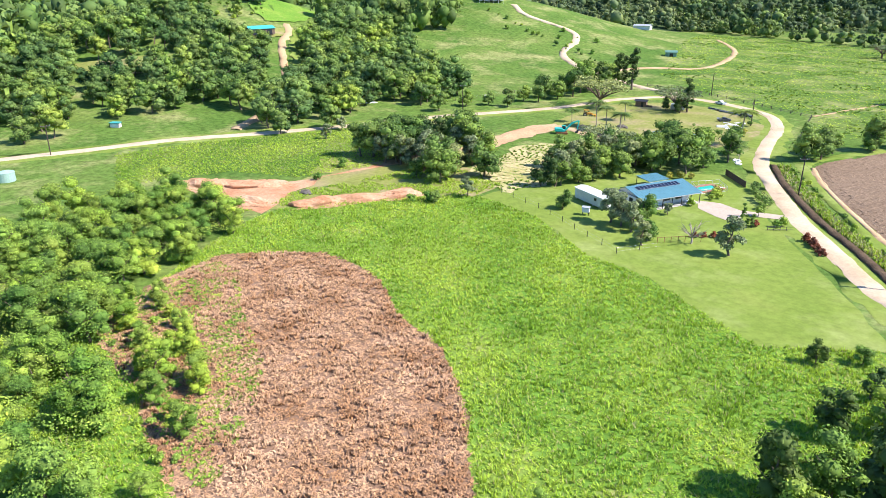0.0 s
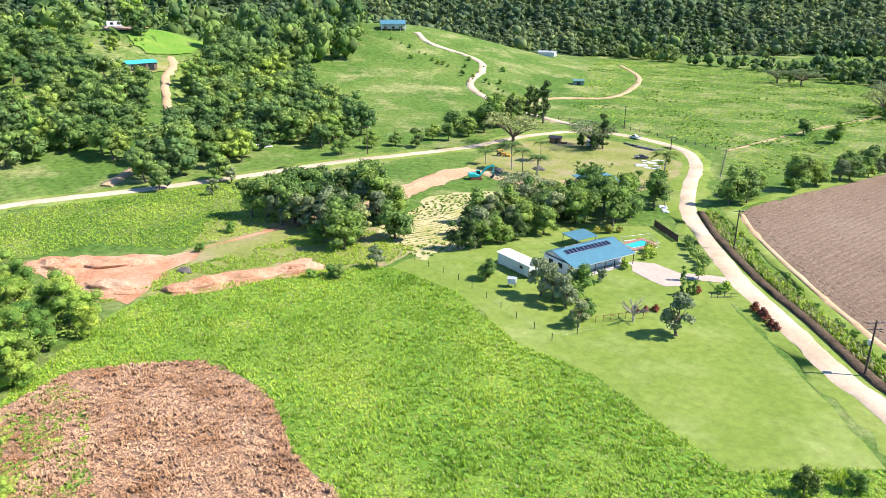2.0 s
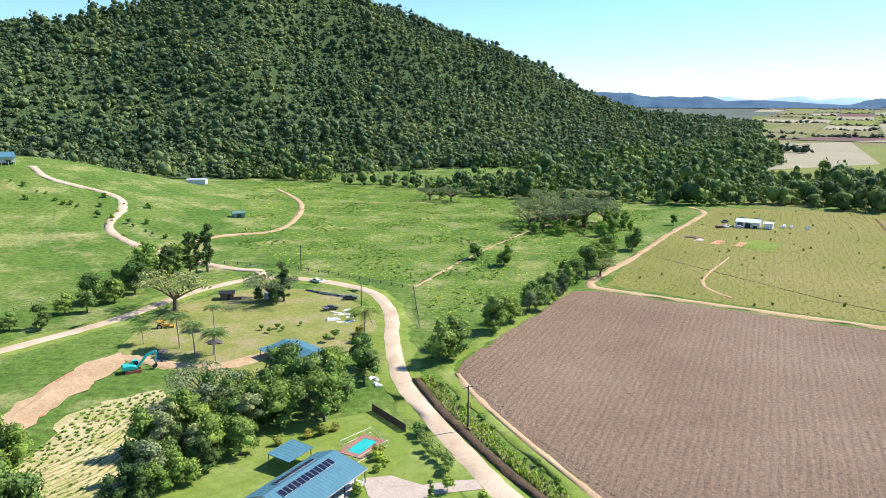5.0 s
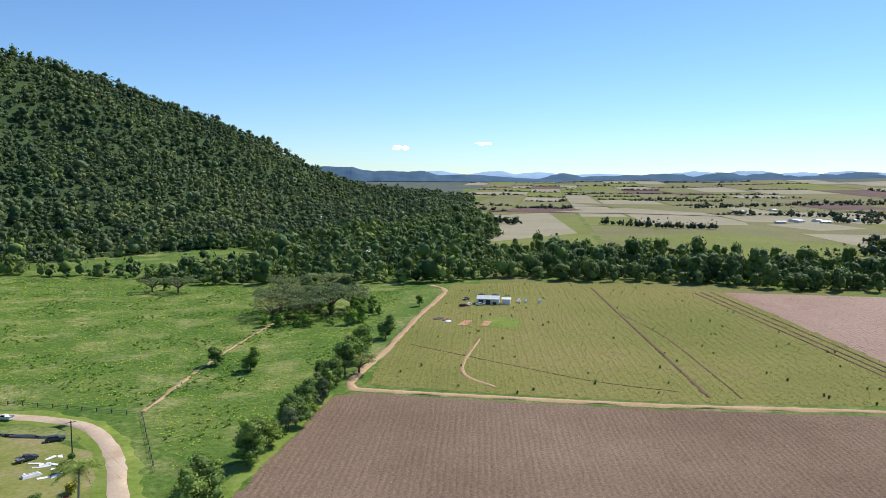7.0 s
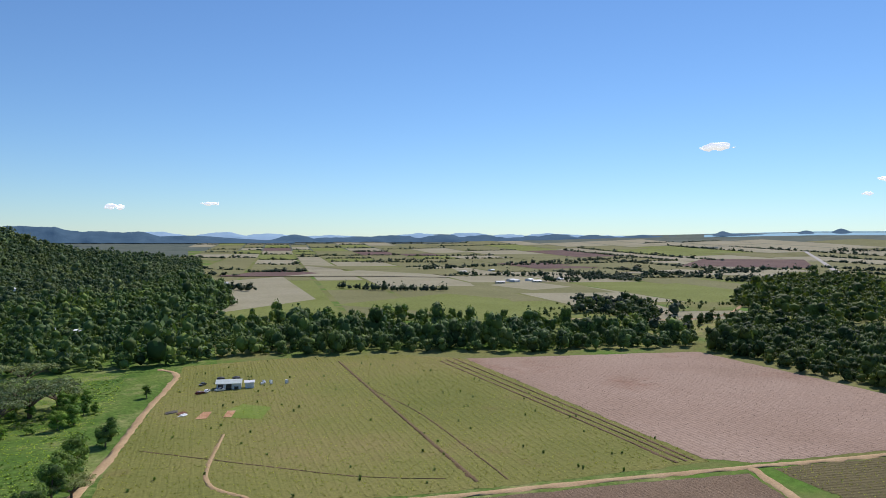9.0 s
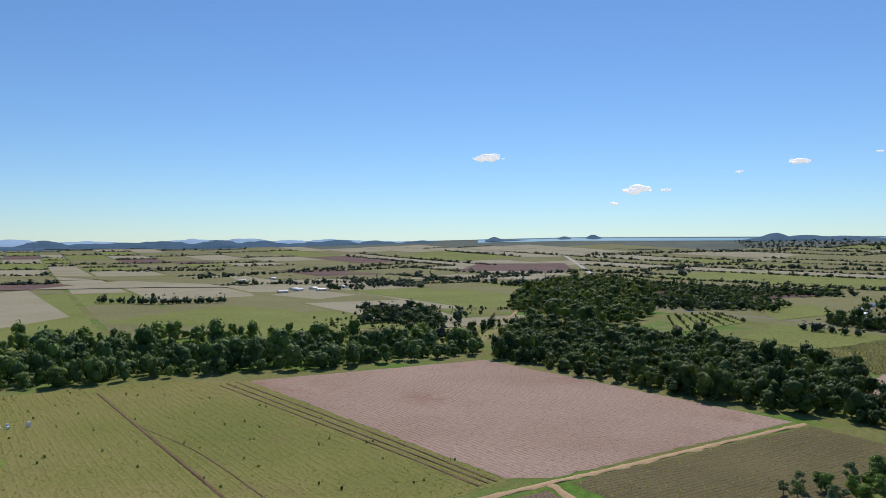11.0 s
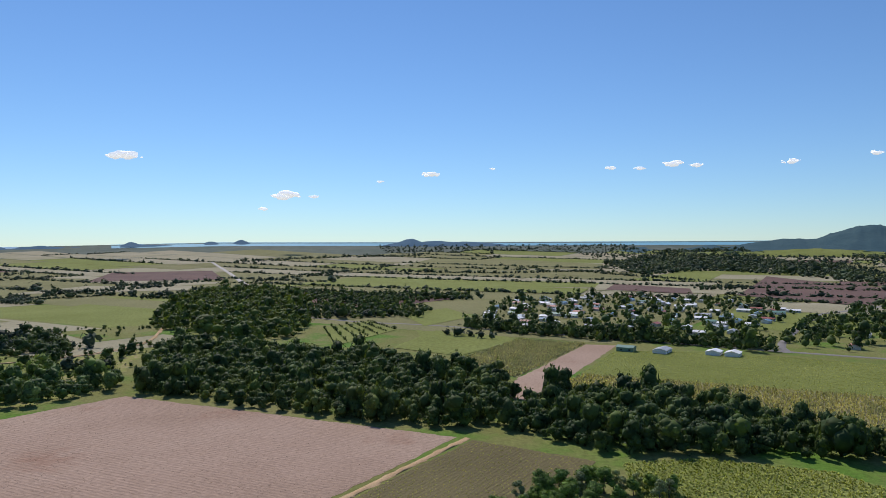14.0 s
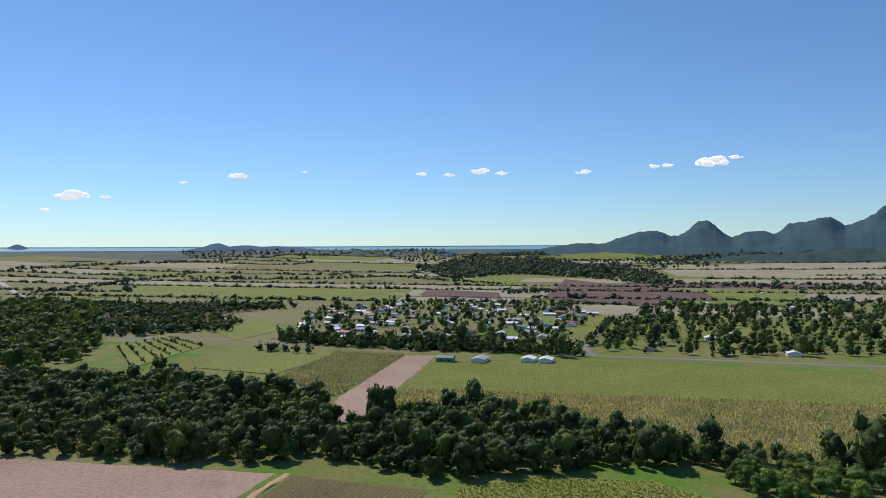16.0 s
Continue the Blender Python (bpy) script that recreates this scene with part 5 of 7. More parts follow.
field("yard_grass", ((-98, 158), (-80, 152), (-62, 150), (-40, 160), (-34, 182), (-38, 208), (-58, 229), (-84, 232), (-98, 214), (-103, 190)), "worn_grass", "worn patchy grass of the yard", 0.07, 0.8)
# the earth bank of the roadside ditch
surface("rut_earth", ((0.13, 0.085, 0.05), (0.19, 0.13, 0.08)), 0.2, 1.5, bump=0.6, vary=0.35, depth=0.2)
# bank earth, its brown darkened for the shade of overhanging plants
surface("ditch_earth", ((0.07, 0.05, 0.033), (0.13, 0.092, 0.06)), 0.4, 2.0, bump=0.9, vary=0.4, depth=0.3)
ribbon("ditch_bank", ((103, -38), (67, 18), (33.2, 66.7), (26, 76.2), (15.8, 92.1), (4.2, 108.6), (-9.8, 132.9), (-18.4, 151.5)), 2.0, "ditch_earth", "eroded earth bank beside the road, darkened for shade", 0.45, 21, 0.2, 1.6, "bank")
ribbon("field_verge", ((39, 68), (17, 102), (-2, 136), (-11, 156), (-8, 172), (24, 240)), 4.0, "lawn", "mown grass headland of the ploughed field", 0.08, 22, 0.5, category="verge")
ribbon("headland_track", ((40, 70), (17.5, 104), (-1, 137), (-9, 156)), 1.5, "track_earth", "worn wheel track on the headland", 0.17, 23, 0.3)
ribbon("yard_drive", ((-40, 166), (-55, 168), (-63, 160), (-70, 154), (-80, 155), (-96, 158), (-99, 140), (-98, 118)), 4.5, "track_earth", "worn earth drive through the yard", 0.10, 24, 0.6)
for k, line in enumerate((((212, 418), (175, 310), (139, 204)), ((262, 382), (224, 245), (204, 178)), ((268, 384), (229, 248), (208, 177)), ((274, 384), (234, 248), (211, 176)))):
    ribbon("wheel_rut", line, 1.5, "rut_earth", "dark wheel rut across the field", 0.16, 30 + k, 0.25, category="rut")
for k, line in enumerate((((66, 299), (94, 257), (113, 230), (133, 212)), ((186, 345), (176, 286), (156, 223), (148, 200)))):
    ribbon("old_rut", line, 0.7, "rut_earth", "faint old wheel mark across the field", 0.13, 70 + k, 0.3, category="rut")
ribbon("paddock_path", ((78, 233), (73, 250), (79, 268), (97, 302)), 1.5, "track_earth", "faint bare path in the field", 0.14, 35, 0.3)
field("sown_lawn", ((112, 338), (122, 345), (130, 332), (118, 315), (106, 327)), "lawn", "bright green mown plot beside the barn", 0.2, 0.2)
field("red_bed", ((96, 331), (103, 341), (106, 339), (100, 329)), "red_earth", "red earth garden bed", 0.24, 0.2)
field("red_bed", ((106, 327), (112, 337), (115, 335), (109, 325)), "red_earth", "red earth garden bed", 0.24, 0.2)


def heap(name, x, y, sx, sy, high, turn, material, label, seed=0, category="mound"):
    """A rough heap of earth or brush."""
    bm = bmesh.new()
    bmesh.ops.create_icosphere(bm, subdivisions=4, radius=1)
    for v in bm.verts:
        n1 = noise.noise(v.co * 1.7 + Vector((seed * 7.3, 0, 0)))
        n2 = noise.noise(v.co * 6 + Vector((0, seed * 3.1, 0)))
        v.co = Vector((v.co.x * (1 + 0.35 * n1), v.co.y * (1 + 0.35 * n1), max(-0.1, v.co.z * (1 + 0.5 * n1 + 0.25 * n2))))
    ob = tagged(part(name, bm, material), label, category)
    ob.matrix_world = Matrix.LocRotScale((x, y, float(land(x, y))), Euler((0, 0, turn)), (sx, sy, high))
    return ob


for i, (x, y, sx, sy, h, w) in enumerate(((-124, 35, 7, 4, 1.8, 0.5), (-114, 44, 8, 3, 1.2, 0.9), (-104, 34, 6, 3, 1.3, 0.2), (-90, 44, 6, 2.6, 1.5, 1.0), (-85, 53, 7, 2.4, 1.3, 0.95), (-79, 62, 5, 2.2, 1.3, 0.9))):
    heap("earth_mound", x, y, sx, sy, h, w, "red_earth", "pushed-up mound of red earth", i)
for i, (x, y, s) in enumerate(((-99, 48, 2.0), (-87, 163, 2.2), (-84, 158, 1.8), (-76, 172, 2.4))):
    heap("slash_mound", x, y, s, s * 0.7, s * 0.4, i, "old_timber", "grey mound of rotting cut brush", i + 9, "mound")
# hay lies in curved swaths
for i in range(12):
    u = i / 11
    a = np.array((-82 + 4 * u, 97 + 2 * u)) + np.array((9 * u, -14 * u)) * 0.9
    ribbon("hay_swath", (a, a + (6, 11), a + (9 - 2 * u, 26 - 8 * u)), 0.9, "straw", "pale row of raked hay", 0.28, 40 + i, 0.25, 1.5, "hay")

# ---- single trees ----


def one(kind, x, y, s, label="", group="", flat=1.0):
    return plant(kind, x, y, s, (x * 7.3 + y * 3.1) % 6.28, label or LABELS[kind["name"]], "shrub" if kind["name"] == "shrub" else "tree", group, flat)


def umbrella_kind(seed, leaf="leaf_grey", count=3000):
    """A rain tree: short trunk, long spreading limbs, a thin flat crown."""
    rng = np.random.default_rng(seed)
    pieces = [tube([(0, 0, -0.3), (0.1, 0, 1.2), (0, 0.1, 2.4)], [0.5, 0.42, 0.36], 7)]
    C = []
    for i in range(11):
        w = 6.28 * (i + rng.uniform(0, 0.6)) / 11
        r = rng.uniform(3.5, 6.5)
        e = np.array((r * math.cos(w), r * math.sin(w), rng.uniform(4.6, 6.2)))
        m = e * (0.45, 0.45, 0.75)
        pieces.append(tube([(0, 0.1, 2.2), m, e], [0.26, 0.16, 0.05], 5))
        for q in range(2):
            f = e + rng.normal(0, 1.2, 3) * (1, 1, 0.3) + (0, 0, 0.5)
            pieces.append(tube([m, (m + f) / 2 + (0, 0, 0.2), f], [0.1, 0.07, 0.03], 4))
            C.append((*f, 1.7, 1.7, 0.5))
        C.append((*e, 1.8, 1.8, 0.5))
    V, F = leaves(rng, C, count, 0.21)
    return dict(name="rain_tree", trunk=mesh_of("trunk", *joined(pieces), "bark"), crown=mesh_of("crown", V, F, leaf))


def palm_kind(seed, high=7.0, fronds=22):
    rng = np.random.default_rng(seed)
    T = tube([(0, 0, -0.2), (0.1, 0, high * 0.3), (0.25, 0.1, high * 0.7), (0.3, 0.1, high)], [0.2, 0.14, 0.12, 0.13], 7)
    V, F, n = [], [], 0
    for i in range(fronds):
        w, up = 6.28 * i / fronds + rng.uniform(-0.2, 0.2), rng.uniform(-0.1, 0.9)
        L = rng.uniform(2.6, 3.4)
        side = np.array((-math.sin(w), math.cos(w), 0))
        for j in range(14):
            s = (j + 0.5) / 14
            c = np.array((0.3 + math.cos(w) * L * s, 0.1 + math.sin(w) * L * s, high + up * s * 1.2 - 1.7 * s * s * (1.2 - 0.5 * up)))
            reach = 0.95 * math.sin(math.pi * min(0.95, s + 0.12)) + 0.1
            for sg in (-1, 1):
                tip = c + side * sg * reach + np.array((math.cos(w) * 0.3, math.sin(w) * 0.3, -0.35 * reach))
                b = np.array((math.cos(w), math.sin(w), 0)) * 0.16
                V += [c - b, c + b, tip]
                F.append((n, n + 1, n + 2))
                n += 3
    return dict(name="palm", trunk=mesh_of("trunk", *T, "pale_bark"), crown=mesh_of("crown", np.array(V), np.array(F), "leaf_palm"))


def bare_kind(seed):
    rng = np.random.default_rng(seed)
    pieces = [tube([(0, 0, -0.2), (0.1, 0, 0.8), (0, 0.1, 1.6)], [0.22, 0.18, 0.15], 6)]
    for i in range(16):
        w, r = 6.28 * i / 16 + rng.uniform(-0.3, 0.3), rng.uniform(1.2, 3.0)
        e = np.array((r * math.cos(w), r * math.sin(w), rng.uniform(2.6, 4.2)))
        m = e * (0.4, 0.4, 0.72)
        pieces.append(tube([(0, 0.1, 1.4), m, e], [0.09, 0.06, 0.02], 4))
        for q in range(3):
            f = e + rng.normal(0, 0.6, 3)
            pieces.append(tube([m, e * 0.7 + f * 0.3, f], [0.04, 0.03, 0.012], 3))
    return dict(name="bare_tree", branches=mesh_of("branches", *joined(pieces), "pale_bark"))


foliage("leaf_red", (0.16, 0.05, 0.04), (0.28, 0.10, 0.06), 0.3)
foliage("leaf_yellow", (0.22, 0.24, 0.05), (0.38, 0.36, 0.08), 0.3)
RAIN = [umbrella_kind(1), umbrella_kind(2, count=2600)]
PALM = [palm_kind(1), palm_kind(2, 5.0, 14)]
BARE = bare_kind(4)
RED = tree_kind("red_shrub", 81, 1.8, 1.2, 0.1, 260, 0.17, "leaf_red", 7, lump=0.5, thick=0.05)
YEL = tree_kind("yellow_shrub", 82, 1.8, 1.3, 0.1, 260, 0.17, "leaf_yellow", 7, lump=0.5, thick=0.05)
CYP = tree_kind("cypress", 83, 4.0, 0.7, 0.1, 340, 0.16, "leaf_broad", 12, lump=0.6, thick=0.06)
LABELS.update(rain_tree="wide umbrella-shaped tree with thin grey crown", palm="slender palm with arching green fronds", bare_tree="bare leafless pale-branched tree", red_shrub="reddish garden shrub on the lawn",
              yellow_shrub="yellow-green croton garden shrub", cypress="narrow upright green conifer")
for x, y, s in ((-43.4, 78.6, 0.42), (-23.7, 79.1, 0.62), (-19.1, 71.8, 0.4)):
    one(BROAD[1], x, y, s * 1.2, "small round tree in the garden")
for x, y, s in ((-27.5, 76.5, 0.7), (-24.2, 74.6, 0.62), (-30.5, 77.2, 0.72), (-18.7, 68.6, 0.5), (-25.5, 81.5, 0.55)):
    one(GREY[int(s * 100) % 2], x, y, s * 1.3, "grey-green feathery tree on the lawn")
one(GREY[0], -3.2, 74.6, 0.98, "grey-green tree alone on the lawn")
one(GREY[1], -23.0, 90.5, 0.38, "pale green shrub at the verandah")
one(BARE, -11.5, 76.0, 1.0)
for k, pts, lo, hi in ((RED, ((-11.0, 81.5), (-12.4, 80.3), (-9.6, 82.6), (-5.0, 95.5), (7.4, 91.0), (8.4, 89.4), (9.6, 87.6), (6.4, 92.4), (10.6, 86)), 0.7, 1.1),
                       (SHRUB[1], ((-7.6, 108.1), (-6.7, 102.6), (-6.9, 109.9), (-9.5, 113), (-8, 111.6), (-11.9, 116.4), (-13.2, 120), (-14.2, 123.5), (-10.6, 114.6), (-13.8, 121.8)), 0.8, 1.2),
                       (SHRUB[2], ((-1.2, 98.0), (-0.4, 99.6), (-21.4, 100.5), (-19.7, 108.0), (-18.6, 110.4), (-20.2, 112.4)), 0.7, 1.2),
                       (YEL, ((-33, 121), (-31, 123.5), (-35.5, 120), (-40.5, 116), (-20.6, 114)), 0.9, 1.3),
                       (CYP, ((-9.2, 100.3), (-5.4, 94.2), (-6.4, 93.6), (-7.4, 92.8)), 0.7, 1.1)):
    for x, y in pts:
        one(k, x, y, float(rg.uniform(lo, hi)))
for x, y, s in ((-94.5, 169.1, 0.75), (-77.4, 162.8, 0.95), (-70.2, 158.8, 0.9), (-72.5, 163.0, 1.1), (-83.4, 167.0, 1.05), (-81, 184, 0.8), (-34.8, 171.0, 1.3), (-30.3, 157.3, 0.7), (-28.5, 153, 0.65)):
    one(PALM[int(x * 10) % 2], x, y, s * 1.25)
one(RAIN[0], -100.6, 200.8, 1.6)
one(RAIN[1], -74.5, 214.4, 1.3)
one(DARKT[0], -71.5, 211, 0.85)
one(DARKT[1], -78, 213, 0.6)
one(RAIN[1], -61, 132, 1.2)
one(RAIN[0], -52, 131, 1.0)
one(PINE, -70.3, 215.5, 0.95)
for x, y, s in ((-116, 245, 1.2), (-111, 250, 1.35), (-119, 232, 1.0), (-114, 247, 1.1)):
    one(PINE, x, y, s)
grove(BROAD, ((-124, 226), (-128, 236), (-120, 240), (-122, 216), (-130, 205)), 0.9, 1.35, "trees along the road")
for x, y, s in ((-67, 184.1, 0.8), (-60.8, 184.2, 0.7), (-57.1, 189.7, 0.6), (-44.6, 179.3, 1.2), (-46, 176, 1.1), (-63, 186, 0.8), (-64, 182, 0.8), (-42, 203, 1.0), (-43, 196, 1.2)):
    one(SHRUB[1], x, y, s)
one(RED, -38.4, 176.5, 1.5)
one(YEL, -38.0, 184.0, 1.6)
for x, y, s in ((-33, 160, 0.8), (-30, 148, 0.9), (-40, 137, 1.05), (-47, 142, 1.1), (-36, 143, 1.0)):
    one(BROAD[2], x, y, s)
for x, y, s, k in ((-10.7, 286, 0.75, 0), (1.3, 275, 0.9, 1), (-0.6, 190.4, 1.1, 2), (9.2, 212.5, 0.8, 3), (15.4, 225.5, 1.0, 0), (22, 236.3, 1.0, 1), (32.9, 261, 1.2, 2), (45, 291, 1.2, 3), (-13.8, 164.4, 1.15, 1), (-10, 168, 0.9, 0), (4, 200, 0.7, 1), (28, 250, 1.0, 3), (39, 276, 1.1, 0), (91.6, 384, 0.6, 2), (57.9, 312, 1.05, 1), (-42.9, 477, 0.6, 3)):
    one(BROAD[k], x, y, s)
for x, y, s in ((19, 385, 1.9), (43, 374, 2.1), (50, 440, 1.8), (25, 440, 1.6), (33, 395, 1.8), (30, 362, 1.6), (55, 385, 1.7), (14, 368, 1.4), (-35, 464, 1.4), (-50, 471, 1.2), (38, 262, 0.9)):
    one(RAIN[int(x) % 2], x, y, s)
for x, y, s, k in ((-139.8, 90.7, 0.62, 0), (-112.5, 84.9, 0.72, 1), (-66.3, 71.9, 0.65, 1), (-146, 103, 0.6, 1)):
    one(GREY[k], x, y, s)
for x, y, s in ((-87.6, 76.6, 0.55), (-69.2, 62.7, 0.35)):
    one(BROAD[3], x, y, s)
for x, y, s in ((-71, 63, 1.3), (-74, 60, 1.0), (-110.6, 70.9, 1.4), (-106, 57.6, 1.0), (-182, 345, 1.5), (-200, 330, 1.2), (-214, 322, 1.2), (-230, 318, 1.3), (-170, 318, 1.3), (-206, 345, 1.4)):
    one(SHRUB[0], x, y, s)
grove(SHRUB + JUNGLE[:2], sown(((8, 342), (60, 345), (72, 372), (48, 392), (18, 402)), 7, rs), 0.6, 1.5, "bushes under the rain trees")
RIGHT = ((26, 45, 0.45), (21, 41, 0.4), (29, 36, 0.5), (32, 28, 0.62), (27, 24, 0.5), (34, 18, 0.7), (30, 11, 0.75), (25, 8, 0.6), (36, 8, 0.8), (29, 2, 0.7), (40, 22, 0.7), (38, 34, 0.6), (41, 14, 0.8), (33, -4, 0.8), (42, 2, 0.9))
for i, (x, y, s) in enumerate(RIGHT):
    one(DARKT[i % 2] if i % 3 else JUNGLE[i % 5], x, y, s * (1.45 if y < 30 else 1.0))
one(JUNGLE[1], 8, -10, 0.45)
grove(SHRUB, along(((37.5, 68), (30, 79), (19.5, 95), (8, 111.5), (-6, 136), (-14.5, 153)), 3.4, 2.2, rs), 0.35, 0.8, "bushes on the roadside bank")
grove(BROAD + GREY, sown(((245, 100), (262, 92), (292, 64), (296, 30), (285, 20), (268, 60), (250, 80)), 6.5, rs), 0.6, 0.95, "trees below the dark field")
grove(BROAD, sown(((305, -60), (320, -70), (312, -130), (285, -130), (285, -80)), 7, rs), 0.7, 1.0, "trees below the cane")

# ---- the farmhouse ----
plain("roof_steel_blue", (0.075, 0.20, 0.245), 0.5, 0.0, vary=0.12)
plain("roof_pale", (0.62, 0.68, 0.62), 0.5)
plain("panel_glass", (0.012, 0.018, 0.035), 0.12)
plain("panel_frame", (0.6, 0.61, 0.62), 0.4, 0.6)
plain("paving", (0.44, 0.36, 0.28), 0.85, vary=0.18, fine=2.0)
plain("pool_water", (0.02, 0.42, 0.36), 0.05, vary=0.05)
plain("brick_paving", (0.32, 0.16, 0.11), 0.85, vary=0.25)
plain("fence_timber", (0.07, 0.05, 0.04), 0.9, vary=0.3)
plain("cladding", (0.58, 0.60, 0.58), 0.6)
plain("turquoise_paint", (0.02, 0.46, 0.42), 0.35)
plain("dark_metal", (0.04, 0.04, 0.042), 0.5, 0.4)
plain("rust", (0.22, 0.09, 0.045), 0.8, vary=0.3)
plain("yellow_paint", (0.55, 0.27, 0.03), 0.5, vary=0.25)
plain("car_white", (0.75, 0.75, 0.74), 0.3)
plain("car_dark", (0.06, 0.065, 0.07), 0.3)
plain("car_maroon", (0.14, 0.02, 0.02), 0.3)
plain("plastic_teal", (0.05, 0.40, 0.38), 0.5)
plain("tank_green", (0.30, 0.45, 0.38), 0.6)


def pieces_under(t, rows):
    """Parts from rows of name, mesh maker's boxes and material."""
    for name, boxes, material, *label in rows:
        bm = bmesh.new()
        for b in boxes:
            box(bm, *b)
        part(name, part_mesh(name, bm, material), None, t, *label)


def ribs(t, L, y0, z0, y1, z1, material, step=0.75, high=0.03):
    """Standing seams of sheet roofing, each from eave to ridge."""
    n = int(L / step)
    bm = bmesh.new()
    q = [(-0.03, y0, z0), (0.03, y0, z0), (0.03, y1, z1), (-0.03, y1, z1)]
    top = [bm.verts.new((a, b, c + high)) for a, b, c in q]
    low = [bm.verts.new(p) for p in q]
    bm.faces.new(top)
    for k in range(4):
        bm.faces.new((low[k], low[(k + 1) % 4], top[(k + 1) % 4], top[k]))
    me = part_mesh("roof_rib", bm, material)
    for i in range(n + 1):
        part("roof_rib", me, None, t, at=Matrix.Translation((-L / 2 + L * i / n, 0, 0)))


def farmhouse():
    t = thing("farmhouse", "low farmhouse with blue sheet-metal roof and solar panels", "house", pose(-29.4, 98.6, 0, 0, 0, 65))
    L, B = 17.6, 11.2
    part("wall", part_mesh("wall", walls(bmesh.new(), L - 2.0, B - 3.4, 2.6), "wall_white"), None, t, at=Matrix.Translation((-0.4, 0.9, 0)))
    # the ridge lies toward the back; the front slope runs on over the verandah
    ry, rz, e = 1.4, 4.3, 2.65
    for nm, y0 in (("front_roof", -B / 2), ("back_roof", B / 2)):
        bm = bmesh.new()
        q = [(-L / 2, y0, e), (L / 2, y0, e), (L / 2, ry, rz), (-L / 2, ry, rz)]
        lo = [bm.verts.new(p) for p in q]
        hi = [bm.verts.new((p[0], p[1], p[2] + 0.08)) for p in q]
        bm.faces.new(lo), bm.faces.new(hi)
        for a in range(4):
            bm.faces.new((lo[a], lo[(a + 1) % 4], hi[(a + 1) % 4], hi[a]))
        ribs(part(nm, part_mesh(nm, bm, "roof_steel_blue"), None, t), L - 0.1, y0, e + 0.07, ry, rz + 0.07, "roof_steel_blue")
    bm = bmesh.new()
    for s in (-1, 1):
        a = [bm.verts.new((s * (L / 2 - 1.2), y, z)) for y, z in ((-B / 2 + 2.6, 2.6), (B / 2 - 0.4, 2.6), (ry, rz - 0.1), (-B / 2 + 2.6, 3.2))]
        b = [bm.verts.new((s * (L / 2 - 1.3), v.co.y, v.co.z)) for v in a]
        bm.faces.new(a), bm.faces.new(b)
    part("gable_end", part_mesh("gable_end", bm, "wall_white"), None, t)
    for i in range(7):
        bm = box(bmesh.new(), -0.07, 0.07, -0.07, 0.07, 0, 2.7)
        part("verandah_post", part_mesh("verandah_post", bm, "dark_metal"), None, t, at=Matrix.Translation((-8.4 + 2.8 * i, -5.4, 0)))
    part("verandah_floor", part_mesh("verandah_floor", box(bmesh.new(), -8.7, 8.7, -5.5, -2.95, 0.0, 0.12), "concrete"), None, t)
    for x in (-6.5, -3.5, 0.5, 4.0):
        part("window", pane_mesh(1.8, 1.2), None, t, at=Matrix.Translation((x, -3.02, 1.6)))
    for y in (-0.6, 2.4):
        part("window", pane_mesh(1.3, 1.1), None, t, at=pose(-8.25, y, 1.6, 0, 0, 90))
    # solar panels lie on the front slope
    slope = math.atan2(rz - e, ry + B / 2)
    frame_me = part_mesh("solar_panel", box(bmesh.new(), -0.5, 0.5, -0.85, 0.85, 0, 0.05, 0.01), "panel_frame")
    glass_me = part_mesh("glass", box(bmesh.new(), -0.46, 0.46, -0.81, 0.81, 0.05, 0.058), "panel_glass")
    for i in range(12):
        p = part("solar_panel", frame_me, None, t, "dark blue solar panel", at=Matrix.Translation((-6.2 + 1.06 * i, -0.3, e + (B / 2 - 0.3) * math.tan(slope) + 0.17)) @ Euler((slope, 0, 0)).to_matrix().to_4x4())
        part("glass", glass_me, None, p)
    for i in range(9):
        p = part("solar_panel", frame_me, None, t, "dark blue solar panel", at=Matrix.Translation((-4.0 + 1.06 * i, 3.1, rz - 1.7 * (rz - e) / (B / 2 - ry) + 0.17)) @ Euler((-math.atan2(rz - e, B / 2 - ry), 0, 0)).to_matrix().to_4x4())
        part("glass", glass_me, None, p)
    part("gutter", part_mesh("gutter", box(bmesh.new(), -L / 2, L / 2, -B / 2 - 0.12, -B / 2, 2.56, 2.68), "panel_frame"), None, t)


farmhouse()


def carport(x, y, turn, L, B, z, label):
    t = thing("carport", label, "carport", pose(x, y, 0, 0, 0, turn))
    bm = box(bmesh.new(), -L / 2, L / 2, -B / 2, B / 2, z, z + 0.1)
    roof = part("roof", part_mesh("roof", bm, "roof_steel_blue"), None, t, at=Euler((0.06, 0, 0)).to_matrix().to_4x4())
    ribs(roof, L - 0.1, -B / 2, z + 0.1, B / 2, z + 0.1, "roof_steel_blue")
    post = part_mesh("post", box(bmesh.new(), -0.06, 0.06, -0.06, 0.06, 0, z), "dark_metal")
    for sx in (-1, 1):
        for sy in (-1, 1):
            part("post", post, None, t, at=Matrix.Translation((sx * (L / 2 - 0.3), sy * (B / 2 - 0.3), 0)))


carport(-35.8, 109.6, 65, 6.6, 5.2, 2.5, "open carport with flat blue metal roof")


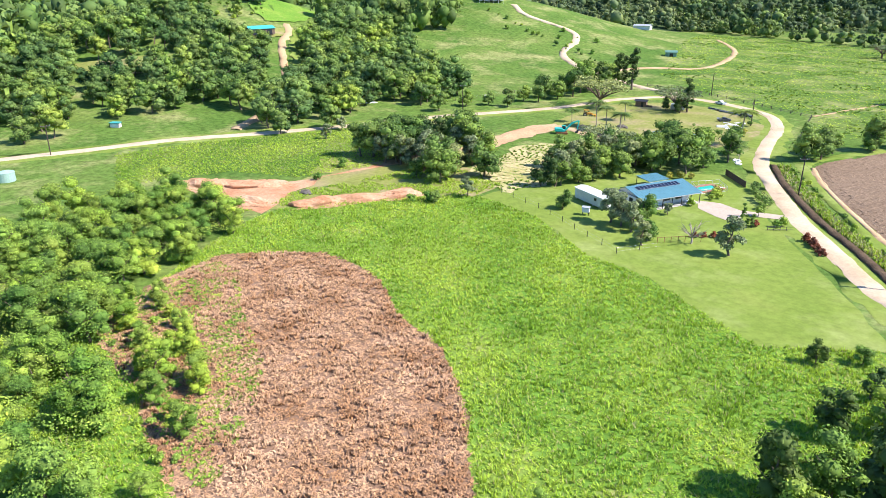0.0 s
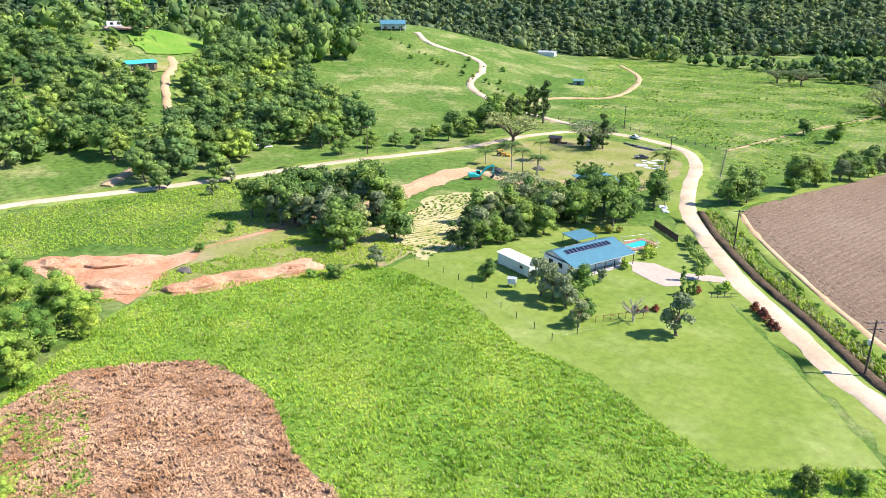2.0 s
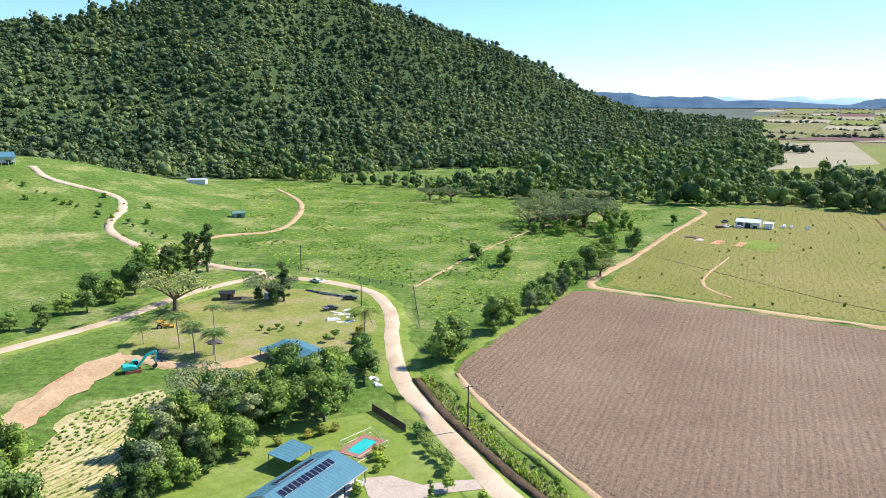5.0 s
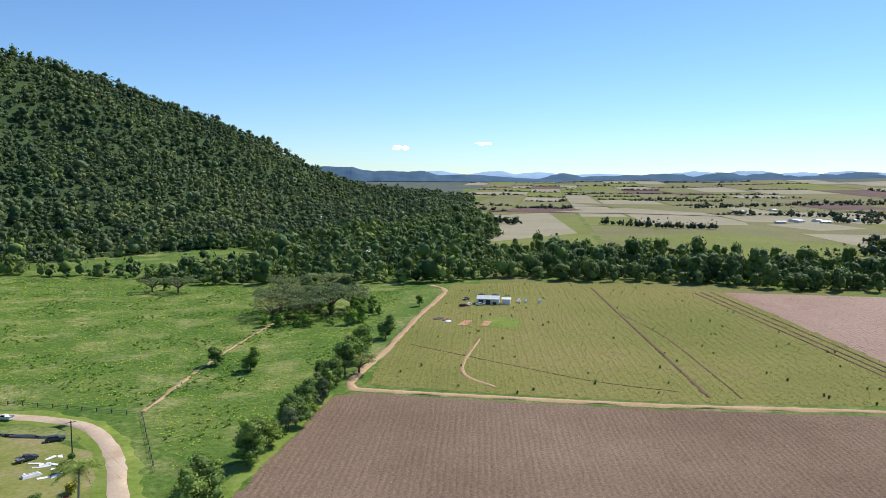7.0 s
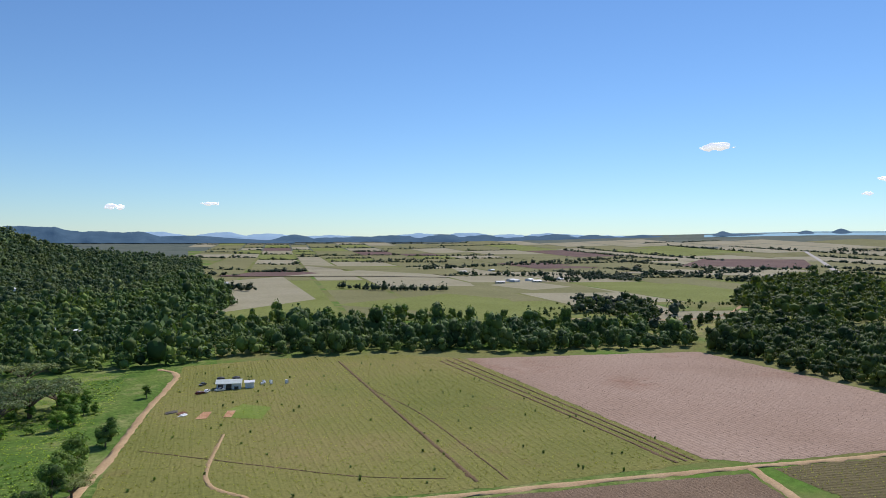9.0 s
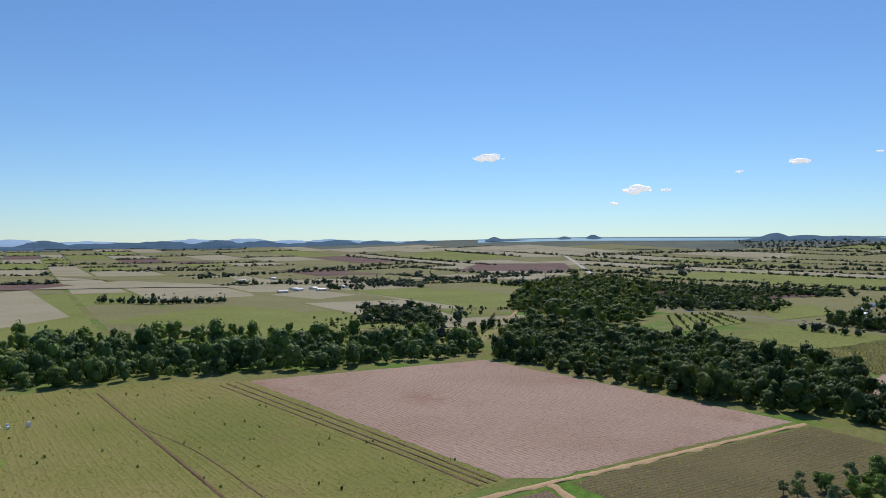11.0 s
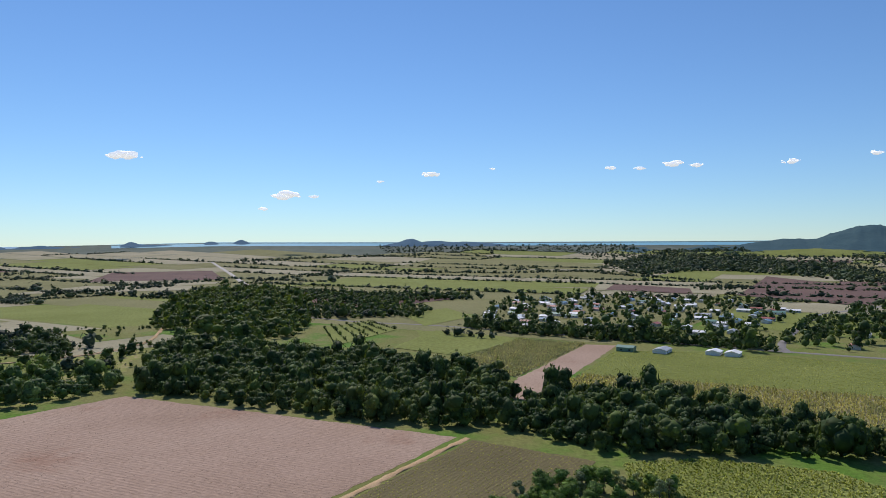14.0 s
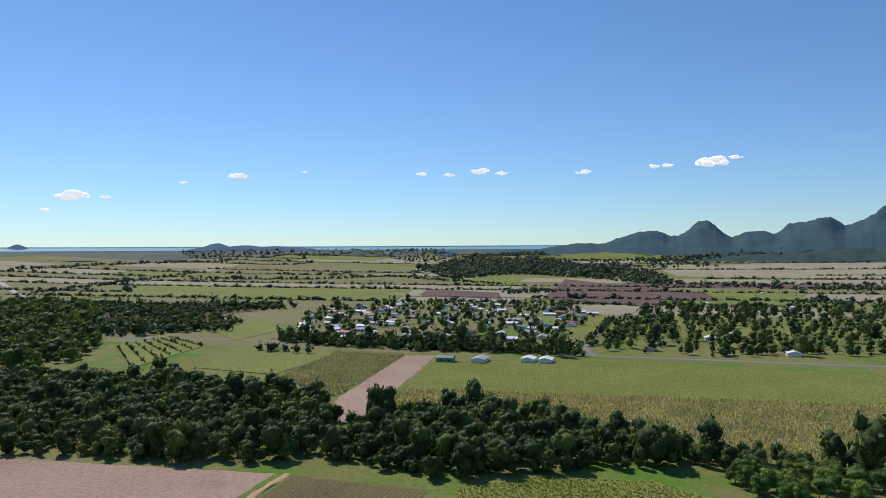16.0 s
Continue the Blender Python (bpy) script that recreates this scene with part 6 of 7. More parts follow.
def donga():
    t = thing("portable_cabin", "long white portable cabin with shallow roof", "cabin", pose(-40.2, 87.4, 0, 0, 0, -23))
    L, B = 10.4, 3.3
    part("wall", part_mesh("wall", walls(bmesh.new(), L, B, 2.5, 2.75), "cladding"), None, t, at=Matrix.Translation((0, 0, 0.4)))
    bm = gable(bmesh.new(), L, B, 2.9, 3.2, 0.2, 0.06)
    part("roof", part_mesh("roof", bm, "roof_white"), None, t)
    rib = part_mesh("cladding_rib", box(bmesh.new(), -0.03, 0.03, -0.04, 0.0, 0.45, 2.85), "panel_frame")
    for i in range(8):
        part("cladding_rib", rib, None, t, at=Matrix.Translation((-4.9 + 1.4 * i, -B / 2, 0)))
    part("window", pane_mesh(0.9, 0.7), None, t, at=Matrix.Translation((2.6, -B / 2 - 0.02, 1.9)))
    stump = part_mesh("stump", box(bmesh.new(), -0.12, 0.12, -0.12, 0.12, 0, 0.4), "concrete")
    for x in (-4.8, -1.6, 1.6, 4.8):
        for y in (-1.4, 1.4):
            part("stump", stump, None, t, at=Matrix.Translation((x, y, 0)))


donga()
t = thing("water_tank_stand", "small white shed box on legs", "shed", pose(-37.2, 78.4, 0, 0, 0, 20))
pieces_under(t, (("body", [(-0.8, 0.8, -0.6, 0.6, 0.8, 1.9)], "wall_white"), ("roof", [(-0.95, 0.95, -0.75, 0.75, 1.9, 1.98)], "roof_grey")))
for sx in (-0.7, 0.7):
    for sy in (-0.5, 0.5):
        part("leg", part_mesh("leg", box(bmesh.new(), sx - 0.05, sx + 0.05, sy - 0.05, sy + 0.05, 0, 0.8), "dark_metal"), None, t)

t = thing("swimming_pool", "rectangular turquoise pool with brick edge", "pool", pose(-24.2, 117.2, 0, 0, 0, 67))
pieces_under(t, (("paving", [(-4.2, 4.2, 1.5, 2.6, 0, 0.16), (-4.2, 4.2, -2.6, -1.5, 0, 0.16), (-4.2, -3.0, -1.5, 1.5, 0, 0.16), (3.0, 4.2, -1.5, 1.5, 0, 0.16)], "brick_paving"),
                 ("water", [(-3.0, 3.0, -1.5, 1.5, 0.0, 0.10)], "pool_water", "still turquoise pool water")))
field("patio", ((-21.8, 105.5), (-19.6, 99.8), (-14.5, 96.6), (-11.4, 95.2), (-8.7, 97.2), (-10.1, 101.2), (-6, 102.4), (-0.8, 104.0), (-2.2, 107.0), (-6, 106.2), (-11.1, 104.3), (-16.9, 106.9)), "paving", "pale concrete patio and driveway", 0.11, 0.05, 3.0, "paving")


def fence(points, post_high, gap, label, rails=(), wires=(), material="fence_timber", boards=False, name="fence", thick=0.05):
    """A fence along a line: posts with rails, wires or upright boards."""
    t = thing(name, label, "fence")
    L = np.asarray(points, float)
    post = part_mesh("post", box(bmesh.new(), -thick, thick, -thick, thick, -0.1, post_high), material)
    for a, b in zip(L[:-1], L[1:]):
        d = np.linalg.norm(b - a)
        n = max(1, round(d / gap))
        turn = math.atan2(b[1] - a[1], b[0] - a[0])
        for i in range(n + 1):
            p = a + (b - a) * i / n
            z = float(land(*p))
            if i < n or b is L[-1]:
                part("post", post, None, t, at=Matrix.Translation((*p, z)))
            if i < n:
                q = a + (b - a) * (i + 1) / n
                for hgt, r in [(h, 0.045) for h in rails] + [(h, 0.012) for h in wires]:
                    V, F = tube([(*p, z + hgt), (*q, float(land(*q)) + hgt)], [r, r], 4)
                    part("rail" if r > 0.02 else "wire", mesh_of("rail", V, F, material if r > 0.02 else "steel"), None, t)
        if boards:
            k = int(d / 0.2)
            slat = part_mesh("slat", box(bmesh.new(), -0.08, 0.08, -0.03, 0.01, 0.05, post_high), material)
            for i in range(k):
                p = a + (b - a) * (i + 0.5) / k
                part("slat", slat, None, t, at=Matrix.Translation((*p, 0)) @ Euler((0, 0, turn)).to_matrix().to_4x4())
    return t


fence(((-62, 80), (-48, 75.5), (-43.4, 73.2), (-38.7, 70.8), (-34.1, 68.1), (-29.7, 65.9), (-25.1, 63.7), (-20.6, 61.3), (-17.9, 65.8), (-15.1, 69.8)), 1.4, 4.6, "thin steel star-picket wire fence on the lawn", wires=(0.5, 1.2), material="dark_metal")
fence(((-25.3, 133.2), (-16.8, 124.0)), 1.7, 2.2, "dark weathered timber paling fence", rails=(0.4, 1.4), boards=True)
fence(((-15.5, 126), (-6.5, 114)), 0.9, 2.4, "low dark timber fence along the hedge", rails=(0.35, 0.8), material="fence_timber")
fence(((-28.3, 117.0), (-23.7, 110.8), (-19.4, 118.2), (-23.4, 123.4), (-28.3, 117.0)), 1.2, 2.0, "thin metal pool fence", rails=(0.1, 1.15), material="panel_frame", thick=0.03)
fence(((-110, 264), (-83, 262), (-56, 249), (-29.8, 234.3), (-26.5, 215), (-22.2, 190)), 1.2, 5.0, "old timber stock fence round the pasture", rails=(0.45, 0.95), material="old_timber", thick=0.14)
fence(((-152, 172), (-140, 232), (-125, 262)), 1.1, 7.0, "old wire fence beside the road", wires=(0.6, 1.0), material="old_timber", thick=0.07)
fence(((-2.2, 94.4), (2.0, 97.6)), 1.1, 1.4, "grey timber garden gate fence", rails=(0.3, 0.9), material="old_timber")
fence(((-17, 72), (-13, 76.5), (-9, 79)), 1.3, 1.6, "rusty wire garden enclosure", rails=(1.2,), material="rust", thick=0.04)
t = thing("farm_gate", "pale steel farm gate at the hill drive", "gate", pose(-96, 262, 0, 0, 0, 28))
pieces_under(t, [("rail", [(-4, 4, -0.03, 0.03, z, z + 0.07)], "panel_frame") for z in (0.25, 0.6, 0.95, 1.2)] + [("post", [(s, s + 0.16, -0.08, 0.08, 0, 1.4)], "old_timber") for s in (-4.2, 4.04)])


def power_pole(x, y, high, turn, arms=1, box_on=False):
    z = float(land(x, y))
    t = thing("power_pole", "tall dark timber power pole with crossarm", "power pole", pose(x, y, z, 0, 0, turn), "power poles")
    V, F = tube([(0, 0, -0.3), (0, 0, high * 0.5), (0, 0, high)], [0.17, 0.15, 0.12], 8)
    part("pole", mesh_of("pole", V, F, "fence_timber"), None, t)
    knob = bmesh.new()
    bmesh.ops.create_cone(knob, segments=8, radius1=0.06, radius2=0.04, depth=0.18, cap_ends=True)
    knob = part_mesh("insulator", knob, "wall_white")
    for a in range(arms):
        zz = high - 0.35 - 1.1 * a
        part("crossarm", part_mesh("crossarm", box(bmesh.new(), -1.2, 1.2, -0.06, 0.06, zz - 0.07, zz + 0.07), "old_timber"), None, t)
        for s in (-1.1, 0.5, 1.1):
            part("insulator", knob, None, t, at=Matrix.Translation((s, 0, zz + 0.16)))
    if box_on:
        part("transformer", part_mesh("transformer", box(bmesh.new(), -0.3, 0.3, 0.15, 0.65, high * 0.55, high * 0.55 + 0.9, 0.05), "cladding"), None, t)
    return Vector((x, y, z + high - 0.2))


ends = [power_pole(25.0, 76.6, 9.5, 35, 2, True), power_pole(-4.6, 126.0, 9.5, 35), power_pole(-42.3, 204.9, 9.5, 20), power_pole(-77, 258, 10, 60)]
ends_w = [ends[3], power_pole(-137, 158, 10, 60), power_pole(-185.5, 23, 9, 70)]


def cable(a, b, sag, side):
    """A wire that hangs between two poles."""
    d = (b - a).normalized()
    off = Vector((-d.y, d.x, 0)) * side
    pts = [a + (b - a) * s + off - Vector((0, 0, sag * 4 * s * (1 - s))) for s in [i / 12 for i in range(13)]]
    V, F = tube([tuple(p) for p in pts], [0.012] * 13, 4)
    tagged(new("power_line", mesh_of("power_line", V, F, "dark_metal")), "thin dark overhead power line", "cable", "power lines")


for chain in (ends, ends_w):
    for a, b in zip(chain[:-1], chain[1:]):
        for s in (-1.1, 1.1):
            cable(a, b, 1.2, s)
cable(ends[0], Vector((70, -5, 9)), 1.0, 1.1)

# ---- machines and cars ----


def wheel(t, x, y, r, w=0.22):
    bm = bmesh.new()
    bmesh.ops.create_cone(bm, segments=18, radius1=r, radius2=r, depth=w, cap_ends=True, matrix=Euler((math.pi / 2, 0, 0)).to_matrix().to_4x4())
    edges = [e for e in bm.edges if len({round(v.co.y, 4) for v in e.verts}) == 1]
    bmesh.ops.bevel(bm, geom=edges, offset=w * 0.2, segments=2, affect="EDGES")
    p = part("wheel", part_mesh("wheel", bm, "black_rubber"), None, t, at=Matrix.Translation((x, y, r)))
    bm = bmesh.new()
    bmesh.ops.create_cone(bm, segments=12, radius1=r * 0.55, radius2=r * 0.5, depth=w * 1.06, cap_ends=True, matrix=Euler((math.pi / 2, 0, 0)).to_matrix().to_4x4())
    part("rim", part_mesh("rim", bm, "steel"), None, p)


def profile(points, y0, y1, material, name, inset=0.0):
    """A solid of a side outline, narrowed towards its top by inset."""
    bm = bmesh.new()
    zmax = max(p[1] for p in points)
    zmin = min(p[1] for p in points)
    rows = []
    for s, y in ((1, y0), (-1, y1)):
        rows.append([bm.verts.new((x, y + s * inset * (z - zmin) / (zmax - zmin + 1e-6), z)) for x, z in points])
    bm.faces.new(rows[0]), bm.faces.new(rows[1][::-1])
    n = len(points)
    for i in range(n):
        bm.faces.new((rows[0][(i + 1) % n], rows[0][i], rows[1][i], rows[1][(i + 1) % n]))
    bmesh.ops.bevel(bm, geom=list(bm.edges), offset=0.04, segments=1, affect="EDGES")
    return part_mesh(name, bm, material)


def ute(x, y, turn, paint, label, tray=True, z=None):
    t = thing("utility_truck" if tray else "car", label, "car", pose(x, y, float(land(x, y)) if z is None else z, 0, 0, turn))
    part("body", profile(((-2.4, 0.45), (2.35, 0.45), (2.4, 0.85), (2.2, 1.0), (1.2, 1.05), (-0.6, 1.05), (-2.4, 1.0)), -0.88, 0.88, paint, "body"), None, t)
    cab = ((1.25, 1.03), (0.55, 1.62), (-0.65, 1.66), (-0.85, 1.03)) if tray else ((1.2, 1.03), (0.5, 1.55), (-1.5, 1.58), (-2.2, 1.03))
    part("cabin", profile(cab, -0.82, 0.82, paint, "cabin", 0.14), None, t)
    g = [(a * 0.94, 1.08 + (b - 1.03) * 0.84) for a, b in cab]
    part("side_glass", profile(g, -0.85, 0.85, "dark_opening", "side_glass", 0.15), None, t)
    if tray:
        part("tray", part_mesh("tray", box(box(box(bmesh.new(), -2.45, -0.95, -0.92, 0.92, 0.95, 1.02), -2.45, -0.95, -0.92, -0.86, 1.02, 1.3), -2.45, -0.95, 0.86, 0.92, 1.02, 1.3), "steel"), None, t)
    for wx in (-1.5, 1.5):
        for wy in (-0.8, 0.8):
            wheel(t, wx, wy, 0.36)
    for s in (-0.6, 0.6):
        part("headlight", part_mesh("headlight", box(bmesh.new(), 2.38, 2.43, s - 0.18, s + 0.18, 0.7, 0.86), "panel_frame"), None, t)
    return t


ute(-66.4, 240.6, 150, "car_white", "white utility truck parked on the gravel road")
ute(-52.5, 206.4, 35, "car_dark", "dark utility truck parked in the yard")
ute(-49.0, 219.0, 10, "car_dark", "dark car parked beside the pipes", False)
ute(114, 377, 20, "car_maroon", "maroon car parked at the barn", False)
ute(118, 379, 50, "car_white", "white car parked at the barn", False)
ute(124, 378, 5, "car_white", "white utility truck at the barn")
ute(122, 396, 40, "car_dark", "dark truck parked behind the barn")


def excavator():
    t = thing("excavator", "turquoise crawler excavator standing with its arm folded", "excavator", pose(-87.0, 149.6, 0, 0, 0, 35))
    for s in (-1, 1):
        part("track", profile(((-1.9, 0.12), (-1.6, 0.0), (1.6, 0.0), (1.9, 0.12), (2.0, 0.45), (1.7, 0.8), (-1.7, 0.8), (-2.0, 0.45)), s * 1.15 - 0.28, s * 1.15 + 0.28, "rust", "track"), None, t, "rusty steel crawler track")
    part("undercarriage", part_mesh("undercarriage", box(bmesh.new(), -1.2, 1.2, -0.9, 0.9, 0.35, 0.95, 0.05), "dark_metal"), None, t)
    part("engine_housing", profile(((-2.4, 1.0), (0.9, 1.0), (0.9, 1.5), (-0.3, 2.0), (-2.2, 2.0), (-2.5, 1.7)), -1.25, 1.25, "turquoise_paint", "engine_housing"), None, t)
    part("cab", profile(((0.0, 1.0), (1.5, 1.0), (1.6, 1.6), (1.2, 2.75), (0.0, 2.8)), 0.3, 1.25, "turquoise_paint", "cab"), None, t)
    part("cab_glass", profile(((0.15, 1.5), (1.45, 1.5), (1.2, 2.6), (0.15, 2.62)), 0.26, 1.29, "dark_opening", "cab_glass"), None, t)
    part("boom", profile(((0.6, 1.2), (1.2, 1.1), (3.4, 3.6), (5.6, 4.4), (5.5, 4.75), (3.1, 4.1)), -0.45, -0.05, "turquoise_paint", "boom"), None, t)
    part("dipper", profile(((5.4, 4.75), (5.75, 4.7), (5.3, 1.7), (5.0, 1.7)), -0.42, -0.08, "turquoise_paint", "dipper"), None, t)
    part("bucket", profile(((5.3, 1.8), (5.6, 1.2), (5.2, 0.5), (4.5, 0.4), (4.3, 0.9), (4.9, 1.0)), -0.75, 0.25, "dark_metal", "bucket"), None, t)
    for a, b in (((1.4, -0.25, 1.3), (3.0, -0.25, 3.2)), ((3.6, -0.25, 4.3), (5.3, -0.25, 4.9))):
        V, F = tube([a, b], [0.09, 0.07], 8)
        part("ram", mesh_of("ram", V, F, "steel"), None, t)


excavator()
t = thing("tractor", "old yellow tractor parked under the rain tree", "tractor", pose(-96, 183, 0, 0, 0, 20))
part("bonnet", profile(((0, 0.7), (1.9, 0.7), (1.95, 1.35), (0, 1.45)), -0.4, 0.4, "yellow_paint", "bonnet"), None, t)
part("seat_deck", profile(((-1.2, 0.6), (0, 0.6), (0, 1.2), (-0.4, 1.1), (-1.2, 1.5)), -0.6, 0.6, "yellow_paint", "seat_deck"), None, t)
part("canopy", part_mesh("canopy", box(bmesh.new(), -1.4, 0.4, -0.75, 0.75, 2.3, 2.38), "yellow_paint"), None, t)
for sx in (-1.3, 0.3):
    for sy in (-0.65, 0.65):
        part("canopy_post", part_mesh("canopy_post", box(bmesh.new(), sx - 0.04, sx + 0.04, sy - 0.04, sy + 0.04, 1.0, 2.3), "dark_metal"), None, t)
part("bucket", profile(((2.6, 0.2), (3.3, 0.15), (3.2, 0.9), (2.6, 0.9)), -0.9, 0.9, "yellow_paint", "bucket"), None, t)
part("loader_arm", profile(((0.6, 1.0), (2.7, 0.5), (2.7, 0.7), (0.6, 1.25)), -0.55, 0.55, "yellow_paint", "loader_arm"), None, t)
for x, r in ((-0.8, 0.75), (1.4, 0.5)):
    for y in (-0.8, 0.8):
        wheel(t, x, y, r, 0.35)

# long pipes and poles stacked in the yard
for i in range(16):
    V, F = tube([(-5.5 + rg.uniform(-1.5, 1.5), 0, 0), (5.5 + rg.uniform(-1.5, 1.5), rg.uniform(-0.4, 0.4), 0)], [0.17, 0.15], 8)
    ob = tagged(new("pipe", mesh_of("pipe", V, F, "dark_metal" if i % 3 else "steel")), "long dark pipe lying on the grass", "pipe", "stacked pipes")
    ob.matrix_world = pose(-59 + (i % 8) * 0.9 - 3, 226.5 - (i % 8) * 0.5, 0.22 + 0.34 * (i // 8), 0, 0, -22 + rg.uniform(-4, 4))
sheet = part_mesh("sheet", box(bmesh.new(), -1.3, 1.3, -0.5, 0.5, 0, 0.05), "roof_white")
for i in range(14):
    ob = tagged(new("metal_sheet", sheet), "loose pale roofing sheet on the grass", "sheet metal", "scattered sheets")
    ob.matrix_world = pose(-47 + rg.uniform(-4, 4), 201 + rg.uniform(-7, 6), 0.08 + 0.06 * (i % 3), rg.uniform(-4, 4), rg.uniform(-4, 4), rg.uniform(0, 180))


def boat(x, y, turn):
    t = thing("boat", "small white upturned dinghy in the yard", "boat", pose(x, y, 0, 0, 0, turn))
    part("hull", profile(((-2.0, 0.0), (2.0, 0.0), (2.3, 0.15), (1.6, 0.75), (-1.8, 0.75)), -0.85, 0.85, "car_white", "hull", 0.3), None, t)
    part("keel", part_mesh("keel", box(bmesh.new(), -1.7, 1.5, -0.04, 0.04, 0.75, 0.83), "roof_grey"), None, t)


boat(-49.2, 195.8, 30)
t = thing("caravan", "white caravan parked under the spreading tree", "caravan", pose(-74.8, 216.6, 0, 0, 0, 25))
part("body", profile(((-2.6, 0.5), (2.6, 0.5), (2.8, 1.4), (2.4, 2.6), (-2.4, 2.65), (-2.7, 1.4)), -1.1, 1.1, "car_white", "body"), None, t)
part("window", pane_mesh(1.2, 0.6, 2.26), None, t, at=Matrix.Translation((-0.9, 0, 1.8)))
part("window", pane_mesh(0.9, 0.6, 2.26), None, t, at=Matrix.Translation((1.2, 0, 1.8)))
wheel(t, 0, -1.0, 0.33), wheel(t, 0, 1.0, 0.33)
part("drawbar", part_mesh("drawbar", box(bmesh.new(), 2.6, 4.0, -0.06, 0.06, 0.45, 0.57), "dark_metal"), None, t)

# ---- other buildings ----


def shed(name, x, y, turn, L, B, high, rise, wall, roof, label, openings=(), z=None):
    t = thing(name, label, "shed" if "shed" in name or "barn" in name else "house", pose(x, y, float(land(x, y)) if z is None else z, 0, 0, turn))
    part("wall", part_mesh("wall", walls(bmesh.new(), L, B, high, high + rise * 0.95), wall), None, t)
    bm = gable(bmesh.new(), L, B, high, high + rise, 0.5, 0.08)
    r = part("roof", part_mesh("roof", bm, roof), None, t)
    for s in (1, -1):
        ribs(r, L + 0.9, s * (B / 2 + 0.5), high - rise * 0.5 / (B / 2) + 0.07, 0, high + rise + 0.07, roof, 1.0)
    for ox, side, w, h in openings:
        part("opening", pane_mesh(w, h), None, t, at=Matrix.Translation((ox, side * (B / 2 + 0.02), h / 2 + 0.1)))
    return t


shed("yard_house", -49.5, 161.5, -40, 12.5, 9, 2.7, 1.3, "wall_white", "roof_steel_blue", "low house with shallow blue metal roof", ((-3, -1, 1.8, 1.2), (2, -1, 1.8, 1.2), (-3, 1, 2.4, 2.0)))
carport(-56.0, 164.8, -40, 4.5, 8.5, 2.4, "grey-blue flat carport beside the house")
t = shed("timber_hut", -89.6, 215.5, 15, 4.2, 3.4, 2.3, 0.5, "timber", "dark_metal", "small dark timber hut with open porch", ((0.6, -1, 1.0, 1.8),))
part("porch_rail", part_mesh("porch_rail", box(bmesh.new(), 2.2, 4.6, -1.7, -1.62, 0.2, 0.9), "timber"), None, t)
part("porch_deck", part_mesh("porch_deck", box(bmesh.new(), 2.12, 4.6, -1.7, 1.7, 0.0, 0.2), "timber"), None, t)
shed("barn", 130.2, 382.0, -25, 11.6, 7, 3.2, 1.3, "cladding", "roof_pale", "long pale grey farm barn with low gable roof", ((-3.8, -1, 2.6, 2.6), (0, -1, 2.6, 2.6), (3.6, -1, 2.0, 1.4)))
shed("white_shed", 139.2, 378.2, -25, 4.2, 4.5, 3.0, 0.6, "wall_white", "roof_white", "small white shed beside the barn")
for x, y in ((132, 398), (139, 395)):
    t = thing("water_tank", "round dark water tank behind the barn", "tank", pose(x, y, 0))
    bm = bmesh.new()
    bmesh.ops.create_cone(bm, segments=20, radius1=2.0, radius2=2.0, depth=2.6, cap_ends=True, matrix=Matrix.Translation((0, 0, 1.3)))
    part("tank_body", part_mesh("tank_body", bm, "dark_metal"), None, t)
    bm = bmesh.new()
    bmesh.ops.create_cone(bm, segments=20, radius1=2.02, radius2=0.3, depth=0.5, cap_ends=True, matrix=Matrix.Translation((0, 0, 2.85)))
    part("lid", part_mesh("lid", bm, "dark_metal"), None, t)
for i, (x, y) in enumerate(((147, 381), (149, 383), (151, 379), (153, 384), (150, 386), (158, 376))):
    ob = tagged(part("crate", part_mesh("crate", box(bmesh.new(), -0.7, 0.7, -0.6, 0.6, 0, 1.0 if i < 5 else 2.0, 0.05), "roof_white"), None), "white crate standing by the barn", "crate", "crates")
    ob.matrix_world = pose(x, y, 0.1, 0, 0, i * 40)
for x, y, s, m in ((92, 348, 3.4, "old_timber"), (95, 344, 2.6, "rust"), (94, 340, 2.4, "roof_white")):
    heap("scrap_heap", x, y, s, s * 0.5, 0.7, 0.4, m, "low heap of scrap metal sheets", int(s * 10), "scrap heap")
t = shed("hill_house", -276, 362, 40, 16, 11, 3.2, 2.2, "cladding", "roof_steel_blue", "blue-roofed house with verandah on the hill", ((-5, -1, 2, 1.3), (0, -1, 2, 1.3), (5, -1, 2, 1.3)))
part("verandah_roof", part_mesh("verandah_roof", box(bmesh.new(), -8.4, 8.4, -8.2, -5.6, 2.75, 2.85), "roof_steel_blue"), None, t)
for i in range(6):
    part("verandah_post", part_mesh("verandah_post", box(bmesh.new(), -0.1, 0.1, -0.1, 0.1, -1.5, 2.75), "wall_white"), None, t, at=Matrix.Translation((-8 + 3.2 * i, -8.0, 0)))
shed("green_shed", -140, 358, 30, 6, 4, 2.6, 0.8, "roof_green", "roof_green", "small dark green field shed", ((0, -1, 2, 1.8),))
shed("teal_roof_shed", -283, 172, 80, 14, 7, 3.2, 1.2, "timber", "plastic_teal", "open farm shed with teal roof on the slope", ((-4, -1, 3, 2.4), (0, -1, 3, 2.4), (4, -1, 3, 2.4)))
shed("far_shed", -205, 455, 10, 12, 7, 3.0, 0.8, "cladding", "roof_grey", "grey shed at the forest edge", ())
